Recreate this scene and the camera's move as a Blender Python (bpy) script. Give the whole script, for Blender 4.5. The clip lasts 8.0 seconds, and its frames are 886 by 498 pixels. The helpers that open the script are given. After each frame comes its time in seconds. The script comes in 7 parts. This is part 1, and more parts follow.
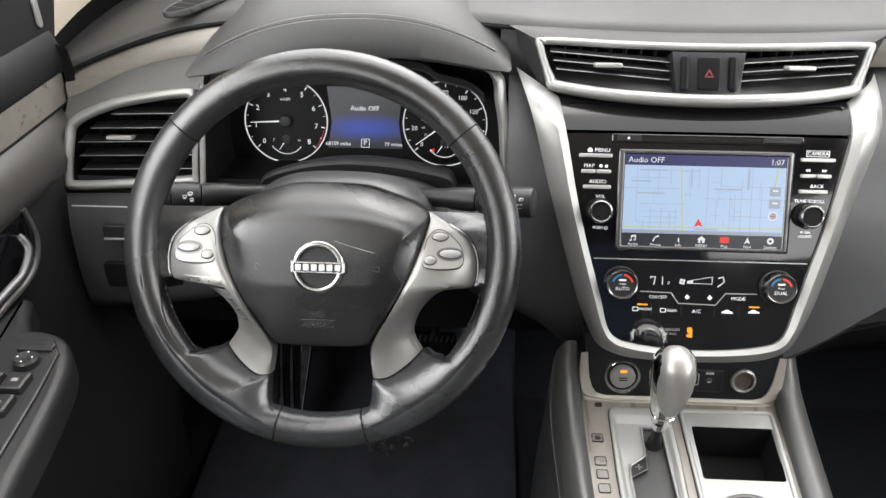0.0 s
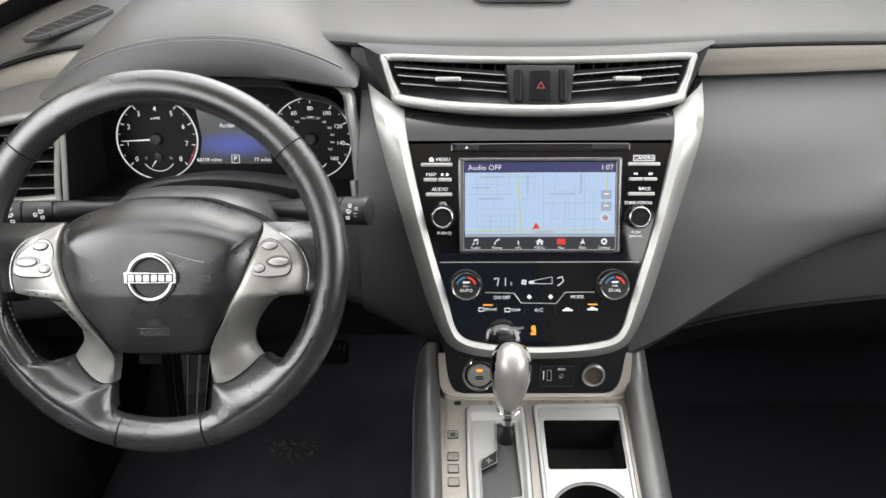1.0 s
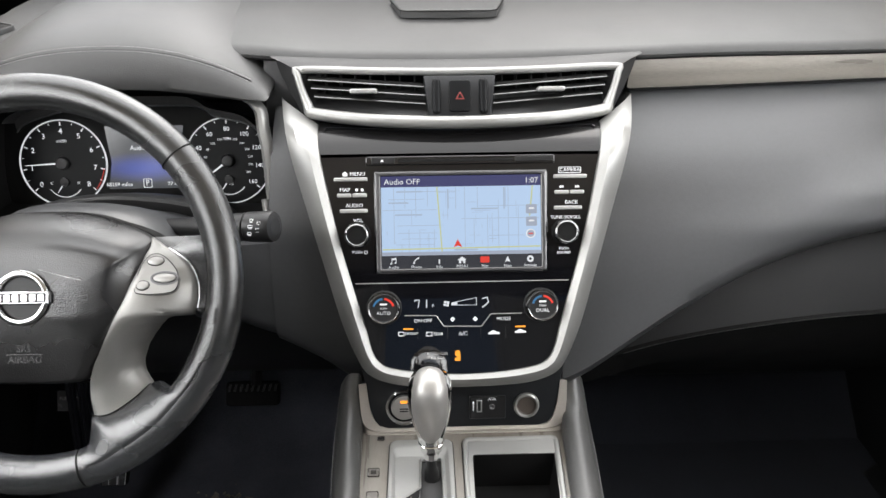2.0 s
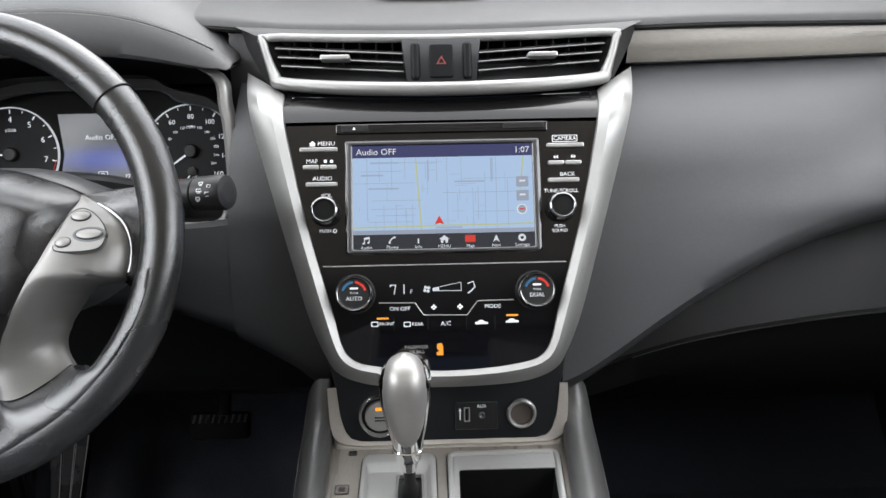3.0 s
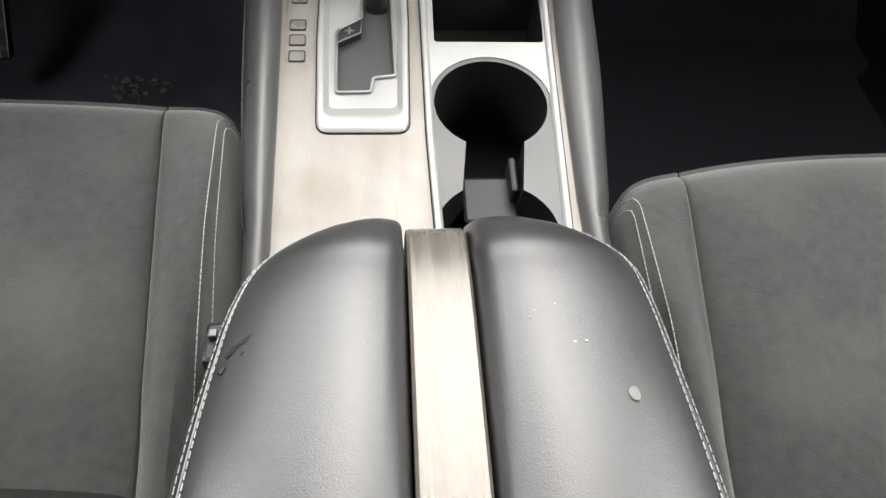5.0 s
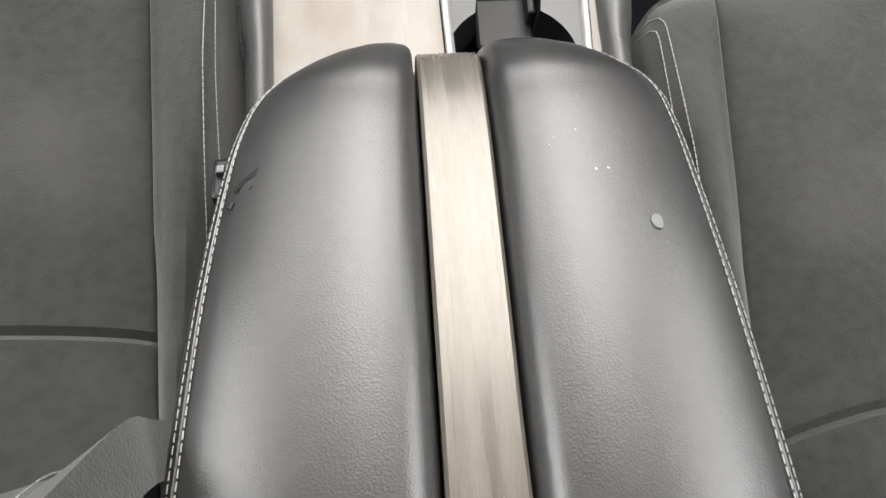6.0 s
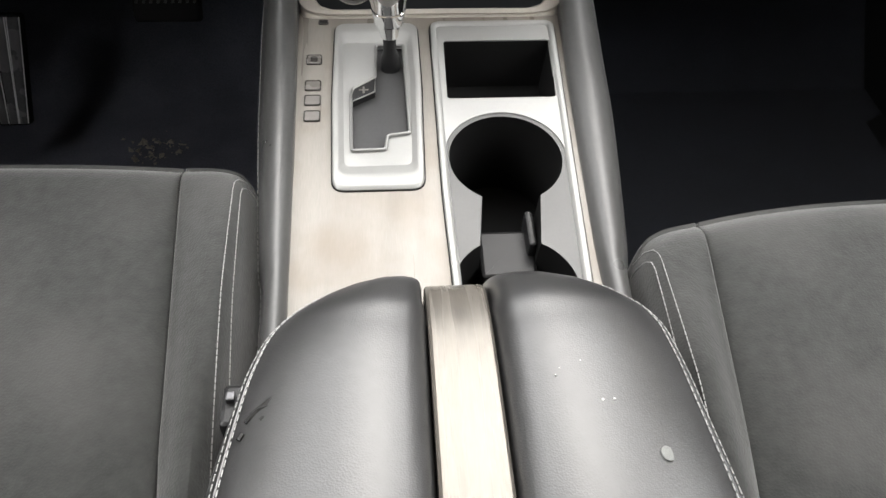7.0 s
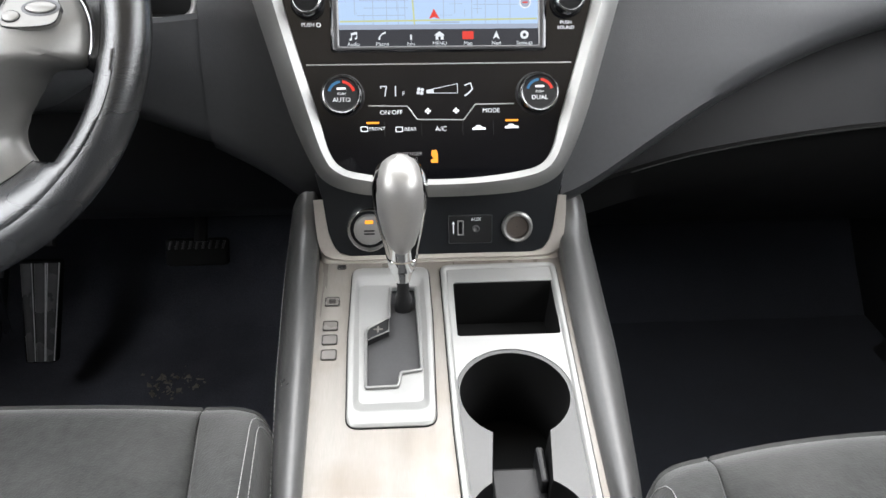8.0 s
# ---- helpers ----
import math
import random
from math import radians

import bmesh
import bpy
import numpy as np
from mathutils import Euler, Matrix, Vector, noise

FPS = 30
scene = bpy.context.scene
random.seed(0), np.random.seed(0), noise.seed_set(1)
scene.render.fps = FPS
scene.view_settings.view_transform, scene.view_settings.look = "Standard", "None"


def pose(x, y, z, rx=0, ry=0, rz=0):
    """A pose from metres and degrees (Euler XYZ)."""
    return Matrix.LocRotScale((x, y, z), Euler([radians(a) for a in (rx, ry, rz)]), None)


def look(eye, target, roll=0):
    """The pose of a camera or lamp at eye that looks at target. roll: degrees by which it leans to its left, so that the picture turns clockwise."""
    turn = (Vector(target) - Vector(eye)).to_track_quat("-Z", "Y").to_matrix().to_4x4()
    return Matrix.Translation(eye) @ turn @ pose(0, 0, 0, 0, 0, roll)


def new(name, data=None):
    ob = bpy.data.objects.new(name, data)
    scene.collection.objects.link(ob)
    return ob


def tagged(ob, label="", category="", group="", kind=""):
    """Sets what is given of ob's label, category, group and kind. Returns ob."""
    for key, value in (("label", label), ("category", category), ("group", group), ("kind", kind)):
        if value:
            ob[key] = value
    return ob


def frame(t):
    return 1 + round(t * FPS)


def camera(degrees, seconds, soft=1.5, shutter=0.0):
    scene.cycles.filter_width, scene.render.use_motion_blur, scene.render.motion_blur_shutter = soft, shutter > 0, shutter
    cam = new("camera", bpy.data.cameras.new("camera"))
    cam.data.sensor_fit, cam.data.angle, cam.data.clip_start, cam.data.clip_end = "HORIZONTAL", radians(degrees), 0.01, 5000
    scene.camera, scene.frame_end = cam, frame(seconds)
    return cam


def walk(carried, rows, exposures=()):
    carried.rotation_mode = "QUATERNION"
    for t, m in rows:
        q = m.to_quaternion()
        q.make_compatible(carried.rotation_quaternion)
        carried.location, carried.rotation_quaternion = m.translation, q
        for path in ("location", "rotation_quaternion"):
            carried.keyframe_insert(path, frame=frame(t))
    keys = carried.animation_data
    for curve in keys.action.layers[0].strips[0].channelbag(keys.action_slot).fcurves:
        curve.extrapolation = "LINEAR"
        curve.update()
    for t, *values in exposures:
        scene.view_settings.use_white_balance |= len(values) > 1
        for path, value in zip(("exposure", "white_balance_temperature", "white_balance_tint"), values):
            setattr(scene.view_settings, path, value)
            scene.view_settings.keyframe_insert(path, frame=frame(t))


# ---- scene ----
cam = camera(60.74, 8.0)
PATH = [
    (0, (-0.2506, -0.1840, 1.0734), (-0.2915, 0.6648, 0.5461), 0.12),
    (0.5, (-0.1806, -0.2045, 1.0894), (-0.2084, 0.6455, 0.5635), -0.26),
    (1, (-0.1096, -0.2178, 1.0863), (-0.1142, 0.6416, 0.5751), -0.32),
    (1.5, (-0.0489, -0.2188, 1.0703), (-0.0328, 0.6567, 0.5875), -0.28),
    (1.7, (-0.0467, -0.2096, 1.0562), (-0.0234, 0.6744, 0.5893), -0.28),
    (2.8, (-0.0181, -0.1476, 0.9055), (0.0046, 0.7824, 0.5387), -0.59),
    (3, (-0.0163, -0.1413, 0.8834), (0.0022, 0.7980, 0.5408), -0.85),
    (3.5, (-0.0241, -0.1177, 0.8551), (-0.0041, 0.7971, 0.4517), 0.02),
    (4, (-0.0318, -0.1154, 0.8267), (0.0116, 0.7186, 0.2766), 1.44),
    (4.5, (-0.0380, -0.1072, 0.8071), (0.0363, 0.6228, 0.1277), 3.64),
    (5, (-0.0376, -0.1096, 0.8035), (0.0428, 0.5035, 0.0176), 4.98),
    (5.2, (-0.0377, -0.1086, 0.7993), (0.0452, 0.4543, -0.0231), 5.63),
    (6.3, (-0.0385, -0.1046, 0.7887), (0.0148, 0.3189, -0.1156), 3.46),
    (6.5, (-0.0385, -0.1043, 0.7916), (0.0164, 0.3870, -0.0777), 2.77),
    (6.7, (-0.0401, -0.1054, 0.7955), (0.0211, 0.4607, -0.0266), 2.79),
    (7, (-0.0411, -0.1044, 0.8009), (0.0248, 0.5629, 0.0591), 2.41),
    (7.5, (-0.0419, -0.1124, 0.8202), (0.0219, 0.6658, 0.1955), 1.41),
    (8, (-0.0406, -0.1185, 0.8232), (0.0164, 0.7378, 0.3098), 0.50),
]
EXPOSURES = [(0, -0.05, 6500, 10), (1.7, -0.03, 6480, 10), (3, -0.28, 6220, 10), (3.5, -0.18, 6180, 10), (4, -0.05, 6200, 10), (4.5, 0.0, 6380, 10), (5.2, -0.05, 6500, 10), (6.4, -0.22, 6560, 10), (7, -0.05, 6500, 10), (7.5, -0.02, 6350, 10), (8, 0.12, 6250, 10)]
walk(cam, [(t, look(eye, to, roll)) for t, eye, to, roll in PATH], EXPOSURES)

# ---- light ----
world = bpy.data.worlds.new("sky")
scene.world = world
world.use_nodes = True
wn = world.node_tree
sky = wn.nodes.new("ShaderNodeTexSky")
sky.sky_type, sky.sun_disc = "NISHITA", False
sky.sun_elevation, sky.sun_rotation = radians(52), radians(14)
sky.dust_density, sky.air_density = 4.0, 1.0
wn.links.new(sky.outputs[0], wn.nodes["Background"].inputs[0])
wn.nodes["Background"].inputs[1].default_value = 0.05
sun = new("sun", bpy.data.lights.new("sun", "SUN"))
sun.data.energy, sun.data.angle, sun.data.color = 1.2, radians(30), (1.0, 0.97, 0.93)
sun.matrix_world = look((0.9, 3.6, 5.0), (0, 0.2, 0.6))


def window_light(name, eye, target, w, h, watts):
    lamp = new(name, bpy.data.lights.new(name, "AREA"))
    lamp.data.shape, lamp.data.size, lamp.data.size_y, lamp.data.energy = "RECTANGLE", w, h, watts
    lamp.data.color = (1.0, 0.995, 0.985)
    lamp.matrix_world = look(eye, target)


window_light("windscreen_daylight", (0, 0.68, 1.17), (0, 0.24, 0.40), 1.36, 0.66, 15.2)
window_light("left_window_daylight", (-0.79, 0.21, 1.08), (0.0, 0.34, 0.60), 0.90, 0.38, 11.5)
window_light("right_window_daylight", (0.79, 0.15, 1.08), (0.0, 0.25, 0.60), 0.95, 0.38, 11.5)
window_light("left_rear_window_daylight", (-0.79, -0.72, 1.08), (0.0, 0.3, 0.80), 0.75, 0.36, 4.5)
window_light("right_rear_window_daylight", (0.79, -0.72, 1.08), (0.0, 0.3, 0.80), 0.75, 0.36, 3.5)

# ---- materials ----


def material(name, base, rough, metal=0.0, var=0.12, scale=60.0, bump=0.0, bump_scale=900.0, stretch=(1, 1, 1), coat=0.0, spec=0.5, sheen=0.0, wear=0.0):
    """A surface with colour variation at two scales, roughness variation and fine relief."""
    m = bpy.data.materials.new(name)
    m.use_nodes = True
    nt = m.node_tree
    p = nt.nodes["Principled BSDF"]
    tc = nt.nodes.new("ShaderNodeTexCoord")
    mp = nt.nodes.new("ShaderNodeMapping")
    mp.inputs["Scale"].default_value = stretch
    nt.links.new(tc.outputs["Object"], mp.inputs[0])
    fine, broad = nt.nodes.new("ShaderNodeTexNoise"), nt.nodes.new("ShaderNodeTexNoise")
    fine.inputs["Scale"].default_value, fine.inputs["Detail"].default_value = scale * 8, 3
    broad.inputs["Scale"].default_value, broad.inputs["Detail"].default_value = scale * 0.25, 4
    for n in (fine, broad):
        nt.links.new(mp.outputs[0], n.inputs["Vector"])
    mix = nt.nodes.new("ShaderNodeMath")
    mix.operation = "ADD"
    nt.links.new(fine.outputs[0], mix.inputs[0])
    nt.links.new(broad.outputs[0], mix.inputs[1])
    ramp = nt.nodes.new("ShaderNodeMapRange")
    ramp.inputs[1].default_value, ramp.inputs[2].default_value = 0.7, 1.3
    ramp.inputs[3].default_value, ramp.inputs[4].default_value = 1 - var, 1 + var
    nt.links.new(mix.outputs[0], ramp.inputs[0])
    col = nt.nodes.new("ShaderNodeVectorMath")
    col.operation = "SCALE"
    col.inputs[0].default_value = base
    nt.links.new(ramp.outputs[0], col.inputs["Scale"])
    nt.links.new(col.outputs[0], p.inputs["Base Color"])
    rr = nt.nodes.new("ShaderNodeMapRange")
    rr.inputs[1].default_value, rr.inputs[2].default_value = 0.3, 0.7
    rr.inputs[3].default_value, rr.inputs[4].default_value = max(0.02, rough - 0.06 - wear), min(1.0, rough + 0.06 + wear)
    nt.links.new(broad.outputs[0], rr.inputs[0])
    nt.links.new(rr.outputs[0], p.inputs["Roughness"])
    p.inputs["Metallic"].default_value = metal
    p.inputs["Specular IOR Level"].default_value = spec
    p.inputs["Coat Weight"].default_value = coat
    p.inputs["Coat Roughness"].default_value = 0.03
    p.inputs["Sheen Weight"].default_value = sheen
    if bump:
        v = nt.nodes.new("ShaderNodeTexVoronoi")
        v.inputs["Scale"].default_value = bump_scale
        nt.links.new(mp.outputs[0], v.inputs["Vector"])
        b = nt.nodes.new("ShaderNodeBump")
        b.inputs["Strength"].default_value, b.inputs["Distance"].default_value = bump, 0.0006
        nt.links.new(v.outputs["Distance"], b.inputs["Height"])
        nt.links.new(b.outputs[0], p.inputs["Normal"])
    return m


def glow(name, color, strength, base=(0.01, 0.01, 0.01)):
    m = bpy.data.materials.new(name)
    m.use_nodes = True
    p = m.node_tree.nodes["Principled BSDF"]
    p.inputs["Base Color"].default_value = (*base, 1)
    p.inputs["Emission Color"].default_value, p.inputs["Emission Strength"].default_value = (*color, 1), strength
    p.inputs["Roughness"].default_value = 0.25
    return m


M_SOFT = material("soft_black_vinyl", (0.014, 0.0142, 0.0148), 0.48, var=0.10, scale=30, bump=0.14, bump_scale=1000, spec=0.32)
M_DASH = material("dark_grey_dash_vinyl", (0.034, 0.034, 0.0336), 0.54, var=0.08, scale=25, bump=0.22, bump_scale=800, spec=0.42)
M_PAD = material("dark_grey_soft_pad", (0.036, 0.0371, 0.0393), 0.44, var=0.10, scale=30, bump=0.14, bump_scale=1000, spec=0.6)
M_RAIL = material("soft_console_rail", (0.064, 0.064, 0.063), 0.33, var=0.10, scale=30, bump=0.14, bump_scale=1000, spec=0.6)
M_RIM = material("worn_rim_leather", (0.0085, 0.0088, 0.0093), 0.25, var=0.24, scale=14, bump=0.25, bump_scale=900, wear=0.08, spec=0.95)
M_LEATHER = material("black_leather", (0.0105, 0.0105, 0.0110), 0.34, var=0.15, scale=40, bump=0.20, bump_scale=800, wear=0.09, spec=0.75)
M_ARM = material("armrest_leatherette", (0.026, 0.026, 0.0262), 0.35, var=0.18, scale=22, bump=0.12, bump_scale=1100, wear=0.0, spec=0.95)
M_HOOD = material("hood_leatherette", (0.035, 0.035, 0.0352), 0.52, var=0.08, scale=30, bump=0.20, bump_scale=1000, spec=0.45)
M_RING = material("satin_dial_ring", (0.26, 0.26, 0.26), 0.22, metal=1.0, var=0.03)
M_PLASTIC = material("black_plastic", (0.011, 0.011, 0.0115), 0.42, var=0.1, scale=40, bump=0.12, bump_scale=1200, spec=0.38)
# Matt black parts, and the shade painted into gaps, pockets and undersides.
M_DARK = material("matt_black_and_shade", (0.004, 0.004, 0.004), 0.7, var=0.1, spec=0.2)
M_GLOSS = material("piano_black", (0.004, 0.004, 0.005), 0.07, var=0.05, coat=0.6)
M_SHELF = material("gloss_black_shelf", (0.006, 0.0058, 0.006), 0.14, var=0.05, spec=0.26)
M_SILVER = material("satin_silver_paint", (0.30, 0.299, 0.290), 0.45, metal=0.7, var=0.03, scale=80)
M_SILVER_P = material("matt_silver_plastic", (0.36, 0.352, 0.338), 0.42, metal=0.6, var=0.03, scale=80)
M_INSERT = material("satin_silver_insert", (0.335, 0.336, 0.325), 0.40, metal=0.25, var=0.03, scale=80)
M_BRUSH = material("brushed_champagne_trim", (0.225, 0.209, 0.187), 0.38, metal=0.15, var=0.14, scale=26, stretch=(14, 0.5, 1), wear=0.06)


def stain(m, colour, scale, lo, hi):
    """Worn, discoloured patches of a shape of their own over a material."""
    nt = m.node_tree
    p = nt.nodes["Principled BSDF"]
    src = p.inputs["Base Color"].links[0].from_socket
    n = nt.nodes.new("ShaderNodeTexNoise")
    n.inputs["Scale"].default_value, n.inputs["Detail"].default_value = scale, 5
    tc = nt.nodes.new("ShaderNodeTexCoord")
    nt.links.new(tc.outputs["Object"], n.inputs["Vector"])
    r = nt.nodes.new("ShaderNodeMapRange")
    r.inputs[1].default_value, r.inputs[2].default_value = lo, hi
    nt.links.new(n.outputs[0], r.inputs[0])
    mix = nt.nodes.new("ShaderNodeMix")
    mix.data_type = "RGBA"
    mix.inputs[7].default_value = (*colour, 1)
    nt.links.new(r.outputs[0], mix.inputs[0])
    nt.links.new(src, mix.inputs[6])
    nt.links.new(mix.outputs[2], p.inputs["Base Color"])


stain(M_BRUSH, (0.150, 0.112, 0.075), 13, 0.48, 0.88)
stain(M_RIM, (0.018, 0.019, 0.0205), 14, 0.45, 1.0)


def wear_and_shine(m, colour, low, high):
    """Leather rubbed lighter in uneven patches where the hands rest, at the foot of the wheel, with the shine there
    painted in by height.
    """
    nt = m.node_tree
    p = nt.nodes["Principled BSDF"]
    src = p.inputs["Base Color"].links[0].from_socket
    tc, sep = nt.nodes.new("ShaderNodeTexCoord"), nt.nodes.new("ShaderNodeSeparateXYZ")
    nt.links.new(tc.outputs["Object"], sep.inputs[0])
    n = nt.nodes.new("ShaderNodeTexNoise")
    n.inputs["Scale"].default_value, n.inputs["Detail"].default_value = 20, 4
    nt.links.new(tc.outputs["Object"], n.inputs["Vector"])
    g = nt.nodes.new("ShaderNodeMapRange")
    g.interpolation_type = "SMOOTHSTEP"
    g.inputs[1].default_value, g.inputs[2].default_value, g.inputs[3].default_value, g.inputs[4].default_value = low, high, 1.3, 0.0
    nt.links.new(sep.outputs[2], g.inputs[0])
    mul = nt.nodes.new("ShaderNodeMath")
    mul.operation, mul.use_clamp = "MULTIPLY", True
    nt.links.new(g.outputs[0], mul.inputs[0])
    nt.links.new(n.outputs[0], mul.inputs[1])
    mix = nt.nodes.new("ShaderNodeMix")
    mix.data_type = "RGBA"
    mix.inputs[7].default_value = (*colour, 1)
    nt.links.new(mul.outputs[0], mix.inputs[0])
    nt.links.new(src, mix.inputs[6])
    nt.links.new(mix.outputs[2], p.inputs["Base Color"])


wear_and_shine(M_RIM, (0.040, 0.042, 0.046), 0.555, 0.655)
# Console trim's upturned front, base lightened to make up for weak light there.
M_FRONT = material("lightened_satin_trim", (0.46, 0.43, 0.39), 0.38, metal=0.35, var=0.05, scale=40)
M_STRIP = material("brushed_armrest_strip", (0.150, 0.138, 0.120), 0.27, metal=0.35, var=0.26, scale=30, stretch=(14, 0.4, 1), wear=0.07)
M_BRUSHX = material("brushed_champagne_strip", (0.215, 0.198, 0.176), 0.36, metal=0.25, var=0.20, scale=26, stretch=(0.5, 10, 14), wear=0.04)
M_SIDE = material("grey_brown_side_panel", (0.095, 0.093, 0.089), 0.5, var=0.06, scale=25, bump=0.12, bump_scale=1000)
M_DOOR = material("grey_brown_door_vinyl", (0.040, 0.0375, 0.035), 0.42, var=0.08, scale=25, bump=0.10, bump_scale=1000)
# Vinyl below the pad crease, its shade put into a near-black base.
M_UNDER = material("shaded_under_dash_vinyl", (0.0070, 0.0072, 0.0078), 0.50, var=0.10, scale=30, bump=0.12, bump_scale=1000, spec=0.20)
M_CHROME = material("chrome", (0.80, 0.80, 0.80), 0.07, metal=1.0, var=0.02)
M_BADGE = material("satin_chrome", (0.42, 0.42, 0.42), 0.20, metal=1.0, var=0.04)
M_FABRIC = material("charcoal_suede_cloth", (0.0208, 0.0220, 0.0206), 0.95, var=0.42, scale=15, bump=0.34, bump_scale=620, sheen=0.25)
M_CARPET = material("black_carpet", (0.021, 0.0235, 0.031), 0.98, var=0.25, scale=60, bump=0.9, bump_scale=900)
stain(M_FABRIC, (0.048, 0.048, 0.046), 9, 0.46, 0.78)
M_RUBBER = material("black_rubber", (0.075, 0.075, 0.078), 0.28, var=0.15, scale=60)
M_BEIGE = material("beige_pillar_cloth", (0.52, 0.455, 0.37), 0.9, var=0.08, scale=50, bump=0.3, bump_scale=1600)
M_THREAD = material("grey_thread", (0.29, 0.29, 0.285), 0.8, var=0.15, scale=200)
M_SPOKE = material("satin_grey_spoke_paint", (0.25, 0.246, 0.237), 0.42, metal=0.6, var=0.03, scale=80)
M_GREYMETAL = material("dark_grey_metal", (0.12, 0.12, 0.125), 0.35, metal=0.8, var=0.03)
M_WINDOW = material("smoked_window", (0.16, 0.150, 0.138), 0.30, var=0.1, scale=100)
M_WINDOWMARK = material("smoked_window_mark", (0.040, 0.037, 0.034), 0.30, var=0.1, scale=100)
M_WELLGREY = material("grey_insert_plastic", (0.085, 0.085, 0.084), 0.42, metal=0.15, var=0.05, scale=60)
M_FLOORGREY = material("grey_slot_rubber", (0.052, 0.052, 0.053), 0.45, var=0.1)
# Pale line painted on the slat fronts for the reflection along them.
M_SLATEDGE = material("slat_edge_glint", (0.19, 0.19, 0.19), 0.34, metal=0.7, var=0.03)
M_HOUSING = material("vent_housing_plastic", (0.020, 0.020, 0.0205), 0.5, var=0.08, scale=30, bump=0.12, bump_scale=1000, spec=0.35)
M_PANEL = material("smooth_black_panel", (0.0085, 0.0095, 0.0112), 0.33, var=0.08, spec=0.45)
M_DIAL = material("matt_dial_face", (0.0035, 0.0038, 0.0045), 0.45, var=0.08, spec=0.16)
M_BTN = material("silver_button", (0.42, 0.415, 0.41), 0.35, metal=0.6, var=0.04)
M_LABEL = glow("white_label", (0.85, 0.87, 0.9), 0.55, (0.5, 0.5, 0.5))
M_SCREEN_MAP = glow("map_blue", (0.50, 0.66, 0.89), 0.95)
M_SCREEN_BAR = glow("header_blue", (0.055, 0.060, 0.20), 0.7)
M_SCREEN_MENU = glow("menu_dark", (0.035, 0.038, 0.05), 0.7)
M_ROAD = glow("map_road", (0.41, 0.51, 0.67), 0.92)
M_ROADY = glow("map_main_road", (0.62, 0.66, 0.32), 0.9)
M_ORANGE = glow("amber_lamp", (1.0, 0.36, 0.03), 1.4)
M_RED = glow("red_symbol", (0.85, 0.05, 0.03), 0.9)
M_BLUE = glow("blue_mark", (0.05, 0.2, 0.4), 0.8)
M_DISP = glow("cluster_display", (0.045, 0.05, 0.057), 0.9)
_n = M_DISP.node_tree
_c = _n.nodes.new("ShaderNodeTexCoord")
_d = _n.nodes.new("ShaderNodeVectorMath")
_d.operation = "MULTIPLY_ADD"
_d.inputs[1].default_value, _d.inputs[2].default_value = (0.95, 0.0, 2.9), (-0.475, 0.0, -1.0)
_l = _n.nodes.new("ShaderNodeVectorMath")
_l.operation = "LENGTH"
_r = _n.nodes.new("ShaderNodeMapRange")
_r.inputs[1].default_value, _r.inputs[2].default_value, _r.inputs[3].default_value, _r.inputs[4].default_value = 0.0, 0.8, 1.0, 0.0
_r.interpolation_type = "SMOOTHSTEP"
_m = _n.nodes.new("ShaderNodeMix")
_m.data_type = "RGBA"
_m.inputs[6].default_value, _m.inputs[7].default_value = (0.032, 0.036, 0.043, 1), (0.025, 0.06, 0.40, 1)
_n.links.new(_c.outputs["Generated"], _d.inputs[0])
_n.links.new(_d.outputs[0], _l.inputs[0])
_n.links.new(_l.outputs["Value"], _r.inputs[0])
_n.links.new(_r.outputs[0], _m.inputs[0])
_n.links.new(_m.outputs[2], _n.nodes["Principled BSDF"].inputs["Emission Color"])
M_GREYBTN = glow("screen_button_grey", (0.42, 0.47, 0.58), 0.85)
M_WHITE = glow("screen_white", (0.9, 0.92, 0.95), 0.9)
M_REDPAINT = material("red_paint", (0.16, 0.015, 0.012), 0.5)
M_GLASS = bpy.data.materials.new("window_glass")
M_GLASS.use_nodes = True
_g = M_GLASS.node_tree.nodes["Principled BSDF"]
_g.inputs["Transmission Weight"].default_value, _g.inputs["Roughness"].default_value, _g.inputs["IOR"].default_value = 1.0, 0.0, 1.05

# ---- building helpers ----


def thing(name, label, category, group="", kind="", at=(0, 0, 0)):
    ob = new(name)
    ob.location = at
    ob.empty_display_size = 0.02
    return tagged(ob, label, category, group, kind)


def part(name, bm, mat, parent=None, label="", smooth=True, sharp=40):
    """One mesh object under its thing; edges sharper than the angle stay crisp."""
    bmesh.ops.recalc_face_normals(bm, faces=bm.faces)
    for f in bm.faces:
        f.smooth = smooth
    for e in bm.edges:
        e.smooth = not (len(e.link_faces) == 2 and e.calc_face_angle(0) > radians(sharp))
    for f in bm.faces:
        if len(f.verts) > 6:
            for e in f.edges:
                e.smooth = False
    me = bpy.data.meshes.new(name)
    bm.to_mesh(me)
    bm.free()
    me.materials.append(mat)
    ob = new(name, me)
    if parent:
        ob.parent = parent
        p = parent
        off = Vector((0, 0, 0))
        while p:
            off += p.location
            p = p.parent
        ob.location = -off
    if label:
        ob["label"] = label
    return ob


def basis(origin, u, v):
    u, v = Vector(u).normalized(), Vector(v).normalized()
    n = u.cross(v)
    return Matrix(((u.x, v.x, n.x, origin[0]), (u.y, v.y, n.y, origin[1]), (u.z, v.z, n.z, origin[2]), (0, 0, 0, 1)))


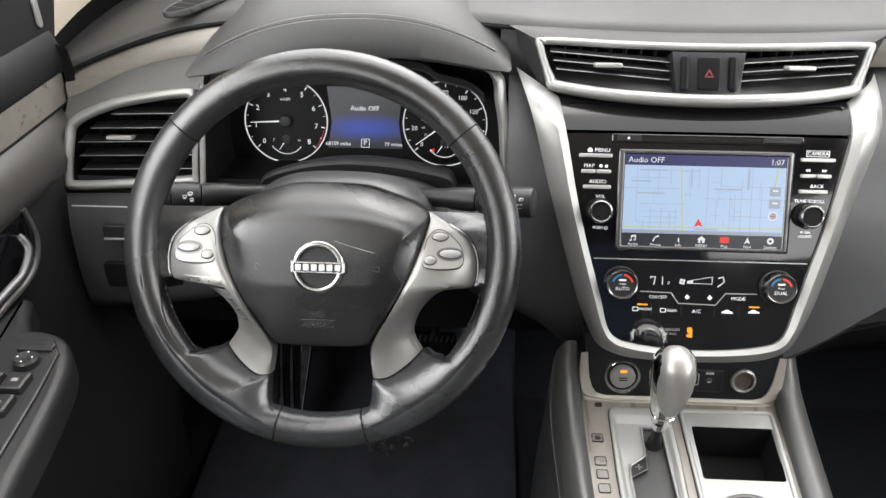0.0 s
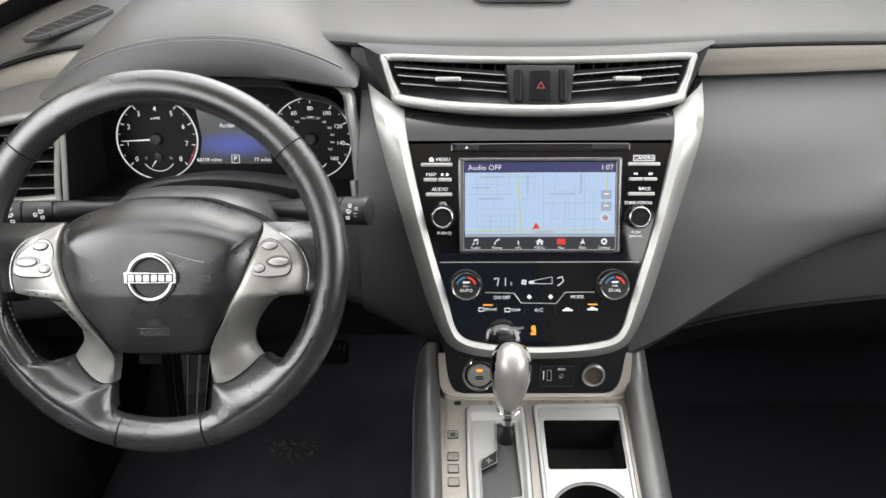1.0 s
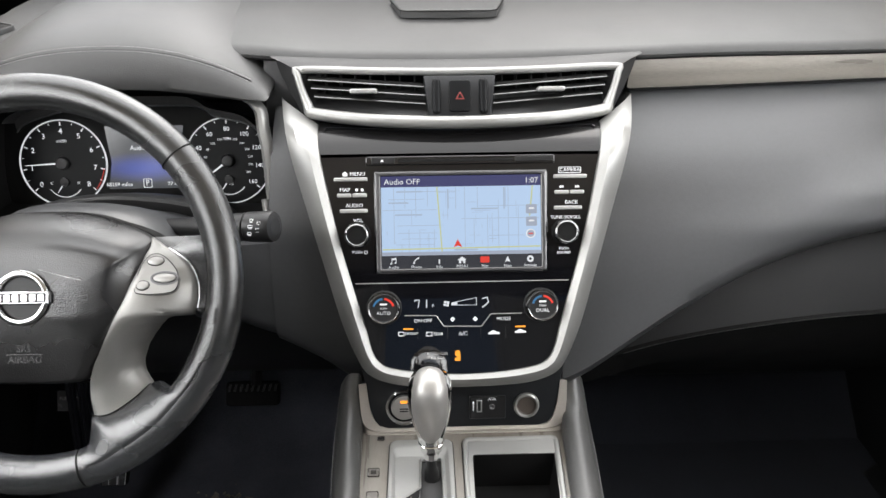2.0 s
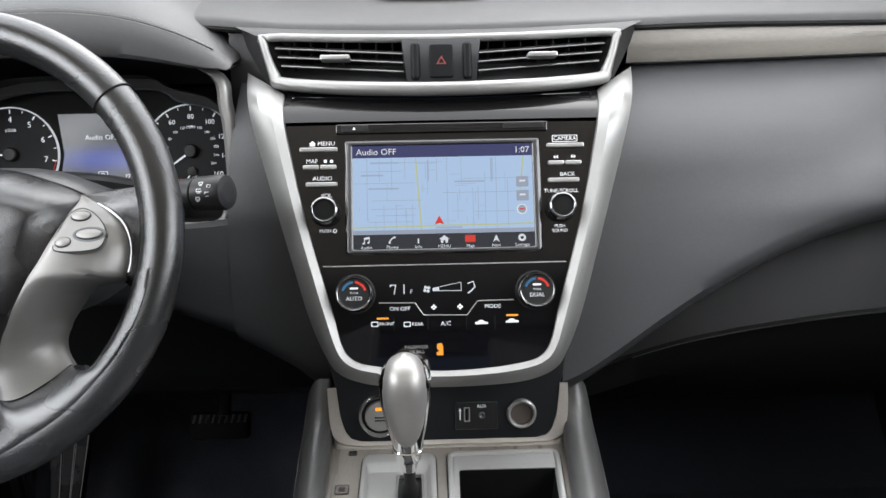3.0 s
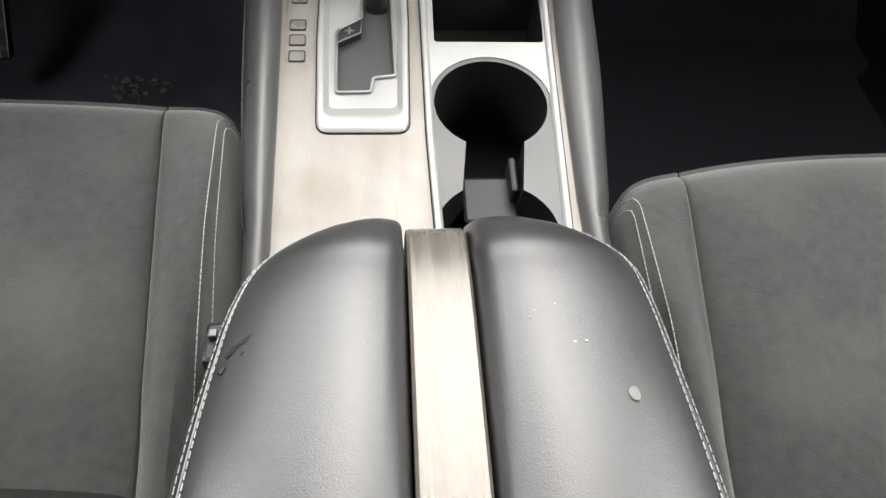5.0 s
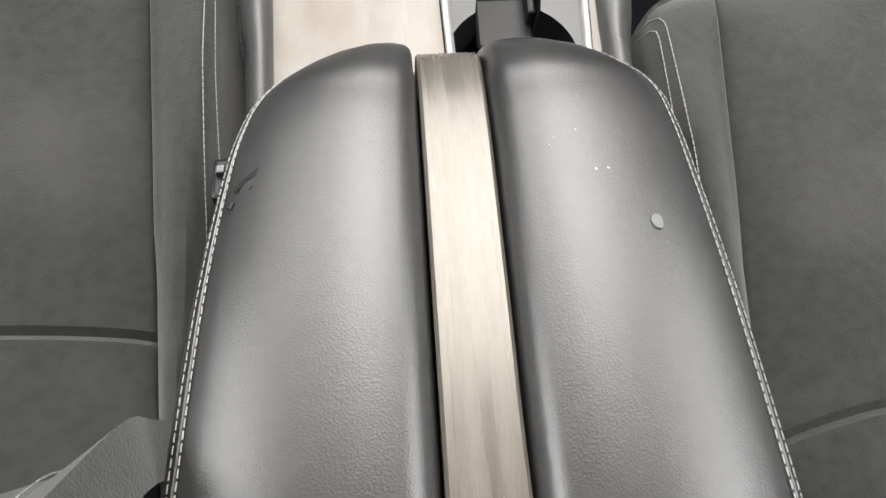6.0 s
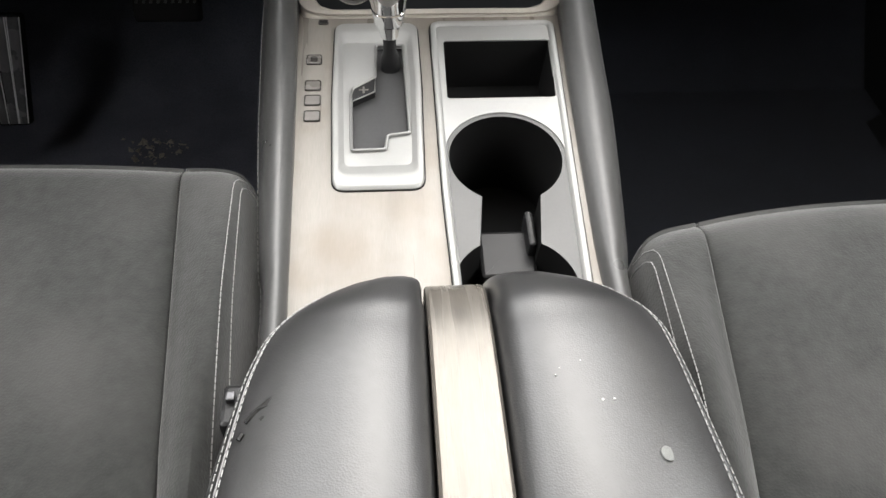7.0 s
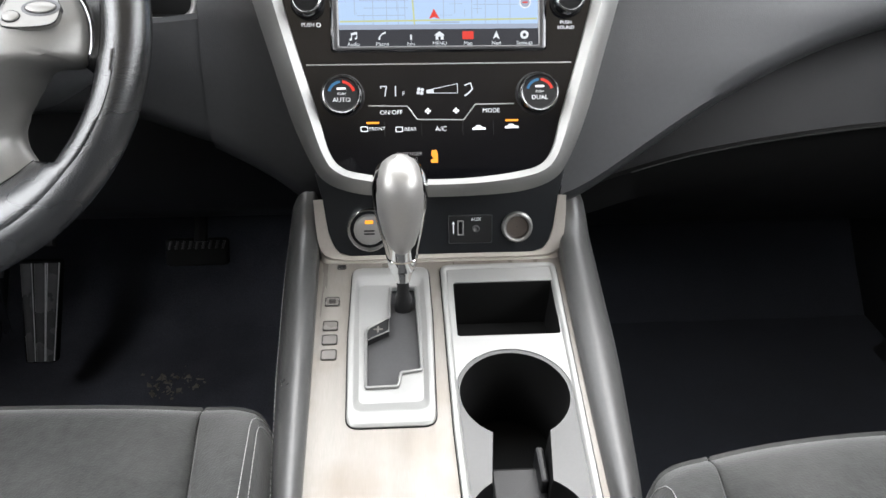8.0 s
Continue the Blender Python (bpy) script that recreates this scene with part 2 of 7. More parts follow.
STACK = basis((0, 0.5586, 0.6804), (1, 0, 0), (0, 0.431, 0.9025)) @ Matrix.Translation((-0.0015, -0.0023, 0)) @ Matrix.Diagonal((0.985, 0.9647, 1, 1))
WHEEL = basis((-0.3944, 0.4161, 0.6939), (1, 0, 0), (0, 0.4564, 0.8898))
CONSOLE = basis((0, 0.400, 0.424), (1, 0, 0), (0, 0.9926, 0.1219))
LOWER = basis((0, 0.5145, 0.467), (1, 0, 0), (0, 0.25, 0.97))
CLUSTER = basis((-0.398, 0.744, 0.690), (1, 0, 0), (0, 0.2873, 0.9578))


def smooth_line(pts, n=6, closed=False):
    """A Catmull-Rom line through the points."""
    pts = [Vector(p) for p in pts]
    k, out = len(pts), []
    for i in range(k if closed else k - 1):
        if closed:
            p0, p1, p2, p3 = pts[(i - 1) % k], pts[i], pts[(i + 1) % k], pts[(i + 2) % k]
        else:
            p0, p1, p2, p3 = pts[max(i - 1, 0)], pts[i], pts[i + 1], pts[min(i + 2, k - 1)]
        for j in range(n):
            t = j / n
            out.append(0.5 * (2 * p1 + (p2 - p0) * t + (2 * p0 - 5 * p1 + 4 * p2 - p3) * t * t + (3 * p1 - p0 - 3 * p2 + p3) * t**3))
    if not closed:
        out.append(pts[-1])
    return out


def sheet(rows, closed_u=False, closed_v=False, caps=False):
    """A skin over rows of points."""
    bm = bmesh.new()
    vs = [[bm.verts.new(p) for p in r] for r in rows]
    nr, nc = len(vs), len(vs[0])
    for i in range(nr if closed_v else nr - 1):
        for j in range(nc if closed_u else nc - 1):
            a, b, c, d = vs[i][j], vs[i][(j + 1) % nc], vs[(i + 1) % nr][(j + 1) % nc], vs[(i + 1) % nr][j]
            try:
                bm.faces.new((a, b, c, d))
            except ValueError:
                pass
    if caps:
        for r in (vs[0], vs[-1]):
            try:
                bm.faces.new(r)
            except ValueError:
                pass
    return bm


def inset(pts, d):
    """The outline moved inwards by d (counter-clockwise outlines)."""
    k, out = len(pts), []
    area = sum(pts[i][0] * pts[(i + 1) % k][1] - pts[(i + 1) % k][0] * pts[i][1] for i in range(k))
    s = 1 if area > 0 else -1
    for i in range(k):
        a, b, c = Vector(pts[i - 1][:2]), Vector(pts[i][:2]), Vector(pts[(i + 1) % k][:2])
        e1, e2 = (b - a).normalized(), (c - b).normalized()
        n1, n2 = Vector((-e1.y, e1.x)) * s, Vector((-e2.y, e2.x)) * s
        m = n1 + n2
        m = m.normalized() / max(0.5, m.length / 2) if m.length > 1e-6 else n1
        out.append((b.x + m.x * d, b.y + m.y * d))
    return out


def slab(outline, m, depth, bevel=0.0, dome=0.0, lift=0.0, steps=2):
    """A plate with rounded front edges; its front lies at local z = lift. dome: how far the middle swells."""
    bm = bmesh.new()
    rings = [[(x, y, lift - depth) for x, y in (p[:2] for p in outline)]]
    if bevel:
        for i in range(steps + 1):
            a = i / steps * math.pi / 2
            o = inset(outline, bevel * (1 - math.cos(a)))
            rings.append([(x, y, lift - bevel + bevel * math.sin(a)) for x, y in o])
    else:
        rings.append([(x, y, lift) for x, y in (p[:2] for p in outline)])
    if dome:
        last = rings[-1]
        cx, cy = sum(p[0] for p in last) / len(last), sum(p[1] for p in last) / len(last)
        for f in (0.8, 0.55, 0.3, 0.1):
            rings.append([(cx + (x - cx) * f, cy + (y - cy) * f, lift + dome * (1 - f * f)) for x, y, _ in last])
    vs = [[bm.verts.new(m @ Vector(p)) for p in r] for r in rings]
    k = len(vs[0])
    for a, b in zip(vs, vs[1:]):
        for j in range(k):
            bm.faces.new((a[j], a[(j + 1) % k], b[(j + 1) % k], b[j]))
    bm.faces.new(vs[-1])
    bm.faces.new(list(reversed(vs[0])))
    return bm


def holed(outer, holes, m, depth, lift=0.0):
    """A plate with openings through it."""
    bm = bmesh.new()
    loops = []
    for loop in (outer, *holes):
        vs = [bm.verts.new(m @ Vector((p[0], p[1], lift))) for p in loop]
        loops.append(vs)
        for i in range(len(vs)):
            bm.edges.new((vs[i], vs[(i + 1) % len(vs)]))
    bmesh.ops.triangle_fill(bm, use_beauty=True, use_dissolve=False, edges=bm.edges[:])
    down = m.to_3x3() @ Vector((0, 0, -depth))
    for vs in loops:
        lo = [bm.verts.new(v.co + down) for v in vs]
        for i in range(len(vs)):
            j = (i + 1) % len(vs)
            bm.faces.new((vs[i], vs[j], lo[j], lo[i]))
    return bm


def frame_ring(outer, inner, m, height, lift=0.0):
    """A raised frame between two outlines of equal length, with a rounded crown."""
    rows = []
    for f, z in ((0, -0.004), (0.0, height * 0.55), (0.18, height * 0.9), (0.5, height), (0.82, height * 0.85), (1.0, height * 0.4), (1.0, -0.006)):
        rows.append([m @ Vector((o[0] * (1 - f) + i[0] * f, o[1] * (1 - f) + i[1] * f, lift + z)) for o, i in zip(outer, inner)])
    return sheet(rows, closed_u=True)


def rrect(x0, y0, x1, y1, r=0.004, n=4):
    out = []
    for cx, cy, a0 in ((x1 - r, y1 - r, 0), (x0 + r, y1 - r, 90), (x0 + r, y0 + r, 180), (x1 - r, y0 + r, 270)):
        out += [(cx + r * math.cos(radians(a0 + 90 * i / n)), cy + r * math.sin(radians(a0 + 90 * i / n))) for i in range(n + 1)]
    return out


def rounded(pts, r, n=5):
    """A polygon with filleted corners, n + 1 points a corner."""
    out, k = [], len(pts)
    for i in range(k):
        a, b, c = Vector(pts[i - 1]), Vector(pts[i]), Vector(pts[(i + 1) % k])
        d = min(r, (a - b).length * 0.45, (c - b).length * 0.45)
        p, q = b + (a - b).normalized() * d, b + (c - b).normalized() * d
        for j in range(n + 1):
            t = j / n
            out.append(tuple(p * (1 - t) ** 2 + b * 2 * t * (1 - t) + q * t * t))
    return out


def disc(cx, cy, r, n=40, ry=None):
    return [(cx + r * math.cos(2 * math.pi * i / n), cy + (ry or r) * math.sin(2 * math.pi * i / n)) for i in range(n)]


def lathe(profile, m, n=40):
    """Turned about local z from (radius, z) pairs."""
    return sheet([[m @ Vector((r * math.cos(2 * math.pi * i / n), r * math.sin(2 * math.pi * i / n), z)) for i in range(n)] for r, z in profile], closed_u=True, caps=True)


def tube(path, radius, n=8, closed=False, flat=1.0):
    """A round bar along a line; radius may be a list."""
    path = [Vector(p) for p in path]
    k, rows, up = len(path), [], None
    for i, p in enumerate(path):
        a, b = (path[i - 1], path[(i + 1) % k]) if closed else (path[max(i - 1, 0)], path[min(i + 1, k - 1)])
        t = (b - a).normalized()
        up = (up - t * up.dot(t)).normalized() if up else t.orthogonal().normalized()
        side = t.cross(up)
        r = radius[i] if isinstance(radius, (list, tuple)) else radius
        rows.append([p + up * r * math.cos(2 * math.pi * j / n) + side * r * flat * math.sin(2 * math.pi * j / n) for j in range(n)])
    return sheet(rows, closed_u=True, closed_v=closed, caps=not closed)


def box(x0, y0, z0, x1, y1, z1, bevel=0.002, m=Matrix()):
    return slab(rrect(x0, y0, x1, y1, max(bevel, 0.0005), 2), m, z1 - z0, bevel, lift=z1)


def text(body, size, m, mat, parent, name="label_text", align="CENTER"):
    cu = bpy.data.curves.new(name, "FONT")
    cu.body, cu.size, cu.align_x, cu.align_y, cu.extrude, cu.resolution_u = body, size, align, "CENTER", 0.0001, 2
    tmp = new(name + "_tmp", cu)
    tmp.matrix_world = m
    bpy.context.view_layer.update()
    me = bpy.data.meshes.new_from_object(tmp.evaluated_get(bpy.context.evaluated_depsgraph_get()))
    me.transform(m)
    bpy.data.objects.remove(tmp)
    bm = bmesh.new()
    bm.from_mesh(me)
    bpy.data.meshes.remove(me)
    return part(name, bm, mat, parent, smooth=False)


def on(m, x, y, z=0.0):
    return m @ Matrix.Translation((x, y, z))


def stitches(path, parent, name="stitching", length=0.004, gap=0.0020, r=0.00045):
    """A row of thread stitches along a line, one mesh."""
    path = [Vector(p) for p in path]
    bm = bmesh.new()
    run, i = 0.0, 0
    lens = [(path[j + 1] - path[j]).length for j in range(len(path) - 1)]
    total = sum(lens)

    def at(d):
        for j, l in enumerate(lens):
            if d <= l or j == len(lens) - 1:
                return path[j].lerp(path[j + 1], d / l if l else 0)
            d -= l

    while run + length < total:
        a, b = at(run), at(run + length)
        t = (b - a).normalized()
        u = t.orthogonal().normalized()
        w = t.cross(u)
        ring = [[p + u * r * math.cos(k * math.pi / 2) + w * r * math.sin(k * math.pi / 2) for k in range(4)] for p in (a, b)]
        vs = [[bm.verts.new(p) for p in q] for q in ring]
        for k in range(4):
            bm.faces.new((vs[0][k], vs[0][(k + 1) % 4], vs[1][(k + 1) % 4], vs[1][k]))
        bm.faces.new(vs[0])
        bm.faces.new(vs[1])
        run += length + gap
    return part(name, bm, M_THREAD, parent, "light grey thread")

# ---- shell of the cabin ----


def lerp_table(x, table):
    xs = [a for a, _ in table]
    return float(np.interp(x, xs, [b for _, b in table]))


def soft_table(x, table, w=0.035):
    """The same, with its corners rounded off."""
    return sum(lerp_table(x + o * w, table) for o in (-1, -0.66, -0.33, 0, 0.33, 0.66, 1)) / 7


# floor pan with footwells, one sheet
rows = []
for i in range(41):
    y = -1.3 + i * 0.065
    rows.append([(x, y, 0.0 + max(0.0, y - 0.98) * 1.1 + 0.004 * noise.noise((x * 9, y * 9, 0))) for x in np.linspace(-0.86, 0.86, 50)])
floor = tagged(part("floor", sheet(rows), M_CARPET), "black carpet of the footwells with dried mud crumbs", "floor", kind="structure")


def window_wall(name, side):
    x0 = side * 0.80
    outer = [(-1.3, 0.0), (1.35, 0.0), (1.35, 0.86), (0.95, 0.86), (0.35, 1.34), (-1.3, 1.34)]
    hole = [(-1.15, 0.88), (0.62, 0.84), (0.22, 1.26), (-1.15, 1.26)]
    m = basis((x0 + side * 0.02, 0, 0), (0, 1, 0), (0, 0, 1))
    ob = part(name, holed(outer, [hole], m, 0.04 * (1 if side > 0 else -1)), M_SOFT, smooth=False)
    tagged(ob, "black door wall with a side window opening", "wall", kind="structure")
    g = part("pane", sheet([[m @ Vector((hole[0][0], hole[0][1], 0)), m @ Vector((hole[1][0], hole[1][1], 0))], [m @ Vector((hole[3][0], hole[3][1], 0)), m @ Vector((hole[2][0], hole[2][1], 0))]]), M_GLASS, ob)
    g.visible_shadow = False


window_wall("wall_left", -1)
window_wall("wall_right", 1)
m = basis((0, 0, 1.40), (1, 0, 0), (0, 1, 0))
tagged(part("ceiling", holed([(-0.82, -1.3), (0.82, -1.3), (0.82, 0.36), (-0.82, 0.36)], [], m, 0.03), M_BEIGE, smooth=False), "light beige cloth headliner over the front seats", "ceiling", kind="structure")
tagged(part("wall_rear", holed([(-0.82, 0), (0.82, 0), (0.82, 1.4), (-0.82, 1.4)], [[(-0.6, 0.95), (0.6, 0.95), (0.55, 1.3), (-0.55, 1.3)]], basis((0, -1.3, 0), (1, 0, 0), (0, 0, 1)), 0.04), M_SOFT, smooth=False), "dark rear wall with a rear window opening", "wall", kind="structure")
tagged(part("wall_front", box(-0.82, 1.28, 0.0, 0.82, 1.34, 0.84), M_DARK), "black bulkhead behind the dashboard", "wall", kind="structure")
ws = part("windscreen", sheet([[(-0.78, 1.30, 0.86), (0.78, 1.30, 0.86)], [(-0.66, 0.36, 1.37), (0.66, 0.36, 1.37)]]), M_GLASS)
ws.visible_shadow = False
tagged(ws, "clear sloping windscreen over the dashboard", "windscreen", kind="structure")
for side in (-1, 1):
    low_line = [Vector((side * 0.800, 0.765, 0.79)), Vector((side * 0.785, 0.85, 0.815)), Vector((side * 0.755, 0.98, 0.835)), Vector((side * 0.70, 1.20, 0.845))]
    high_line = [Vector((side * 0.800, 0.42, 1.34)), Vector((side * 0.76, 0.46, 1.36)), Vector((side * 0.72, 0.50, 1.36)), Vector((side * 0.66, 0.55, 1.36))]
    rows = [[a.lerp(b, t) + Vector((side * 0.01 * math.sin(t * 3), 0, 0)) for a, b in zip(smooth_line(low_line, 4), smooth_line(high_line, 4))] for t in np.linspace(0, 1, 8)]
    tagged(part("trim_pillar", sheet(rows), M_BEIGE), "beige cloth-covered windscreen pillar", "pillar", kind="structure")

# ---- dashboard ----
dash = thing("dashboard", "dark grey soft vinyl dashboard with champagne trim strips", "dashboard", at=(0, 0.9, 0.0))


def lip(x):
    """Front edge of the upper dash: y and z."""
    y = soft_table(x, [(-0.80, 0.705), (-0.55, 0.70), (-0.2, 0.70), (0.2, 0.70), (0.45, 0.712), (0.80, 0.74)])
    z = soft_table(x, [(-0.80, 0.752), (-0.755, 0.772), (-0.695, 0.797), (-0.62, 0.822), (-0.55, 0.836), (-0.25, 0.838), (-0.17, 0.829), (0, 0.826), (0.17, 0.829), (0.3, 0.832), (0.45, 0.831), (0.8, 0.83)])
    return y, z


xs = np.linspace(-0.80, 0.80, 81)
rows = []
for dy, dz in ((0.03, -0.012), (0.008, -0.008), (0.0, -0.002), (0.004, 0.004), (0.014, 0.008), (0.05, 0.016), (0.10, 0.026), (0.16, 0.034), (0.25, 0.040), (0.40, 0.038), (0.60, 0.02)):
    rows.append([(x, lip(x)[0] + dy, lip(x)[1] + dz * (1.0 if x > -0.6 else 0.7)) for x in xs])
part("upper_dash", sheet(rows), M_DASH, dash)


def strip(name, x0, x1, zlo, zhi, ylo):
    rows = [[], [], [], []]
    for x in np.linspace(x0, x1, 30):
        y, z = lip(x)
        lo, hi = zlo(x), zhi(x)
        rows[0].append((x, ylo(x) + 0.012, lo - 0.003))
        rows[1].append((x, ylo(x), lo))
        rows[2].append((x, (ylo(x) + y) / 2 - 0.001, (lo + hi) / 2))
        rows[3].append((x, y + 0.006, hi))
    return part(name, sheet(rows), M_BRUSHX, dash, "brushed champagne trim strip")


strip("trim_strip", 0.205, 0.80, lambda x: soft_table(x, [(0.2, 0.788), (0.33, 0.790), (0.5, 0.793), (0.8, 0.79)]), lambda x: lip(x)[1] - 0.006, lambda x: lip(x)[0] + 0.005)
strip("trim_strip", -0.765, -0.53, lambda x: soft_table(x, [(-0.765, 0.728), (-0.755, 0.735), (-0.709, 0.759), (-0.663, 0.778), (-0.597, 0.792), (-0.53, 0.80)]), lambda x: lip(x)[1] - 0.005, lambda x: 0.698)

part("strip_groove", tube([(x, lip(x)[0] + 0.0035, soft_table(x, [(0.2, 0.788), (0.33, 0.790), (0.5, 0.793), (0.8, 0.79)]) - 0.001) for x in np.linspace(0.21, 0.80, 24)], 0.0014, 6), M_DARK, dash)

# soft pad in front of the passenger, with its crease rising outwards
PROFILE = [(0.79, 0.712), (0.775, 0.680), (0.755, 0.650), (0.73, 0.618), (0.70, 0.590), (0.66, 0.566), (0.61, 0.546), (0.55, 0.526), (0.49, 0.506), (0.44, 0.492)]


def pad_y(z):
    zs = [a for a, _ in PROFILE][::-1]
    return float(np.interp(z, zs, [b for _, b in PROFILE][::-1]))


def pad(name, xs, top, crease, shift, recede=0.0):
    rows = []
    for x in xs:
        zt, zc = top(x), crease(x)
        row = [(x, pad_y(zt) + 0.03, zt + 0.002)]
        for f in np.linspace(0, 1, 18):
            z = zt + (zc - zt) * f
            row.append((x, pad_y(z) + shift(x, f) + recede * max(0.0, 0.675 - z) ** 2, z))
        y = pad_y(zc) + shift(x, 1) + recede * max(0.0, 0.675 - zc) ** 2
        row += [(x, y + 0.003, zc - 0.008), (x, y + 0.010, zc - 0.016), (x, y + 0.022, zc - 0.022), (x, y + 0.045, zc - 0.026), (x, y + 0.09, zc - 0.026)]
        rows.append(row)
    return part(name, sheet(rows), M_PAD, dash)


pad("passenger_pad", np.linspace(0.115, 0.80, 60), lambda x: soft_table(x, [(0.11, 0.55), (0.135, 0.62), (0.16, 0.72), (0.185, 0.786), (0.3, 0.788), (0.8, 0.79)]), lambda x: soft_table(x, [(0.11, 0.490), (0.15, 0.512), (0.187, 0.538), (0.235, 0.569), (0.288, 0.600), (0.341, 0.625), (0.40, 0.645), (0.46, 0.659), (0.6, 0.680), (0.8, 0.695)]), lambda x, f: 0.012 + 0.02 * max(0, 0.2 - x) - 0.012 * math.sin(math.pi * f) * min(1, max(0, (x - 0.2) / 0.2)))
rows, upper = [], []
for x in np.linspace(0.14, 0.80, 40):
    zg = soft_table(x, [(0.14, 0.47), (0.234, 0.504), (0.291, 0.516), (0.348, 0.526), (0.444, 0.538), (0.8, 0.56)])
    upper.append([(x, 0.67, 0.72), (x, 0.645, zg + 0.095), (x, 0.618, zg + 0.060), (x, 0.598, zg + 0.028), (x, 0.587, zg + 0.009), (x, 0.5835, zg + 0.0025)])
    rows.append([(x, 0.62, zg + 0.004), (x, 0.584, zg + 0.002), (x, 0.579, zg), (x, 0.584, zg - 0.003), (x, 0.590, zg - 0.006), (x, 0.606, zg - 0.05), (x, 0.66, 0.42), (x, 0.74, 0.34), (x, 0.95, 0.28)])
part("glove_box_surround", sheet(upper), M_UNDER, dash)
# The lid's colour carries the shade of the footwell.
part("glove_box_lid", sheet(rows), M_DARK, dash, "glove box lid painted near black for the shade under the dash")
# Pale sliver laid along the glove box edge as its highlight.
rows = [[(x, 0.5775 + 0.0008 * k, soft_table(x, [(0.14, 0.47), (0.234, 0.504), (0.291, 0.516), (0.348, 0.526), (0.444, 0.538), (0.8, 0.56)]) + 0.0012 - 0.0012 * k) for x in np.linspace(0.2, 0.8, 30)] for k in range(3)]
part("glove_box_glint", sheet(rows), M_SIDE, dash)
pad("driver_side_pad", np.linspace(-0.115, -0.215, 20), lambda x: soft_table(-x, [(0.11, 0.55), (0.135, 0.62), (0.16, 0.72), (0.185, 0.786), (0.3, 0.788)]), lambda x: soft_table(-x, [(0.11, 0.45), (0.129, 0.487), (0.165, 0.516), (0.216, 0.55), (0.266, 0.574)]), lambda x, f: 0.012 + 0.02 * max(0, 0.2 + x), 1.3)
pad("driver_knee_pad", np.linspace(-0.212, -0.74, 40), lambda x: soft_table(-x, [(0.21, 0.655), (0.25, 0.645), (0.57, 0.66), (0.60, 0.655), (0.74, 0.652)]), lambda x: soft_table(-x, [(0.21, 0.546), (0.266, 0.572), (0.32, 0.58), (0.45, 0.575), (0.55, 0.535), (0.60, 0.520), (0.74, 0.505)]), lambda x, f: soft_table(-x, [(0.21, 0.012), (0.26, 0.018), (0.34, 0.034)]), 1.3)
rows = [[(x, 0.63, 0.66), (x, 0.62, 0.52), (x, 0.66, 0.42), (x, 0.75, 0.36), (x, 1.0, 0.34)] for x in np.linspace(-0.74, -0.12, 20)]
part("lower_dash", sheet(rows), M_PLASTIC, dash)
rows = [[(-0.766, 0.704, 0.800), (-0.764, 0.704, 0.782), (-0.766, 0.702, 0.722), (-0.786, 0.69, 0.665), (-0.795, 0.68, 0.60), (-0.80, 0.68, 0.44)], [(-0.752, 0.702, 0.795), (-0.750, 0.702, 0.775), (-0.752, 0.700, 0.727), (-0.765, 0.69, 0.66), (-0.760, 0.66, 0.60), (-0.745, 0.63, 0.44)]]
part("dash_end", sheet(rows), M_DARK, dash)
# upper panel between left vent, strip and hood
rows = []
for x in np.linspace(-0.765, -0.545, 24):
    zlo = soft_table(x, [(-0.765, 0.728), (-0.755, 0.735), (-0.709, 0.759), (-0.663, 0.778), (-0.597, 0.792), (-0.53, 0.80)])
    zb = soft_table(x, [(-0.765, 0.69), (-0.745, 0.713), (-0.723, 0.731), (-0.673, 0.747), (-0.593, 0.759), (-0.545, 0.765)])
    rows.append([(x, 0.712, zlo + 0.004), (x, 0.699, zlo), (x, 0.688, (2 * zlo + zb) / 3), (x, 0.672, (zlo + 2 * zb) / 3), (x, 0.661, zb + 0.001), (x, 0.672, zb - 0.002)])
part("side_panel", sheet(rows), M_SIDE, dash)
# centre speaker cover and screen vents on top
cover = basis((-0.006, 0.845, 0.8655), (1, 0, 0), (0, 1, 0.05))
CV = [(-0.068, 0.045), (0.068, 0.045), (0.076, 0.03), (0.062, -0.032), (0.053, -0.038), (-0.053, -0.038), (-0.062, -0.032), (-0.076, 0.03)]
part("speaker_cover", slab(CV, cover, 0.01, 0.002, lift=0.0018), M_DASH, dash)
part("cover_gap", tube([cover @ Vector((x * 1.01, y * 1.01, 0.0006)) for x, y in CV], 0.0009, 6, True), M_DARK, dash)
gr = basis((-0.583, 0.742, 0.8475), (0.77, -0.64, 0.02), (0.64, 0.77, 0.17))
LEAF = rounded([(-0.020, -0.040), (-0.004, -0.064), (0.018, -0.044), (0.027, 0.052), (-0.024, 0.052)], 0.012, 4)
part("screen_vent", frame_ring(LEAF, inset(LEAF, 0.0026), gr, 0.0022, 0.0015), M_HOOD, dash, "leaf-shaped windscreen vent")
part("vent_opening", slab(inset(LEAF, 0.002), gr, 0.006, lift=0.0020), M_DARK, dash)
for k in range(7):
    y = -0.043 + k * 0.0135
    part("louvre", slab([(-0.019, y), (0.021, y + 0.008), (0.021, y + 0.0106), (-0.019, y + 0.0026)], gr, 0.004, 0.0008, lift=0.0025), M_HOUSING, dash)
# Black bar in place of the shadow line under the dash lip.
part("lip_gap_shade", tube([(x, lip(x)[0] + 0.0010, lip(x)[1] - 0.0050) for x in np.linspace(-0.755, 0.80, 70)], 0.0026, 6), M_DARK, dash)
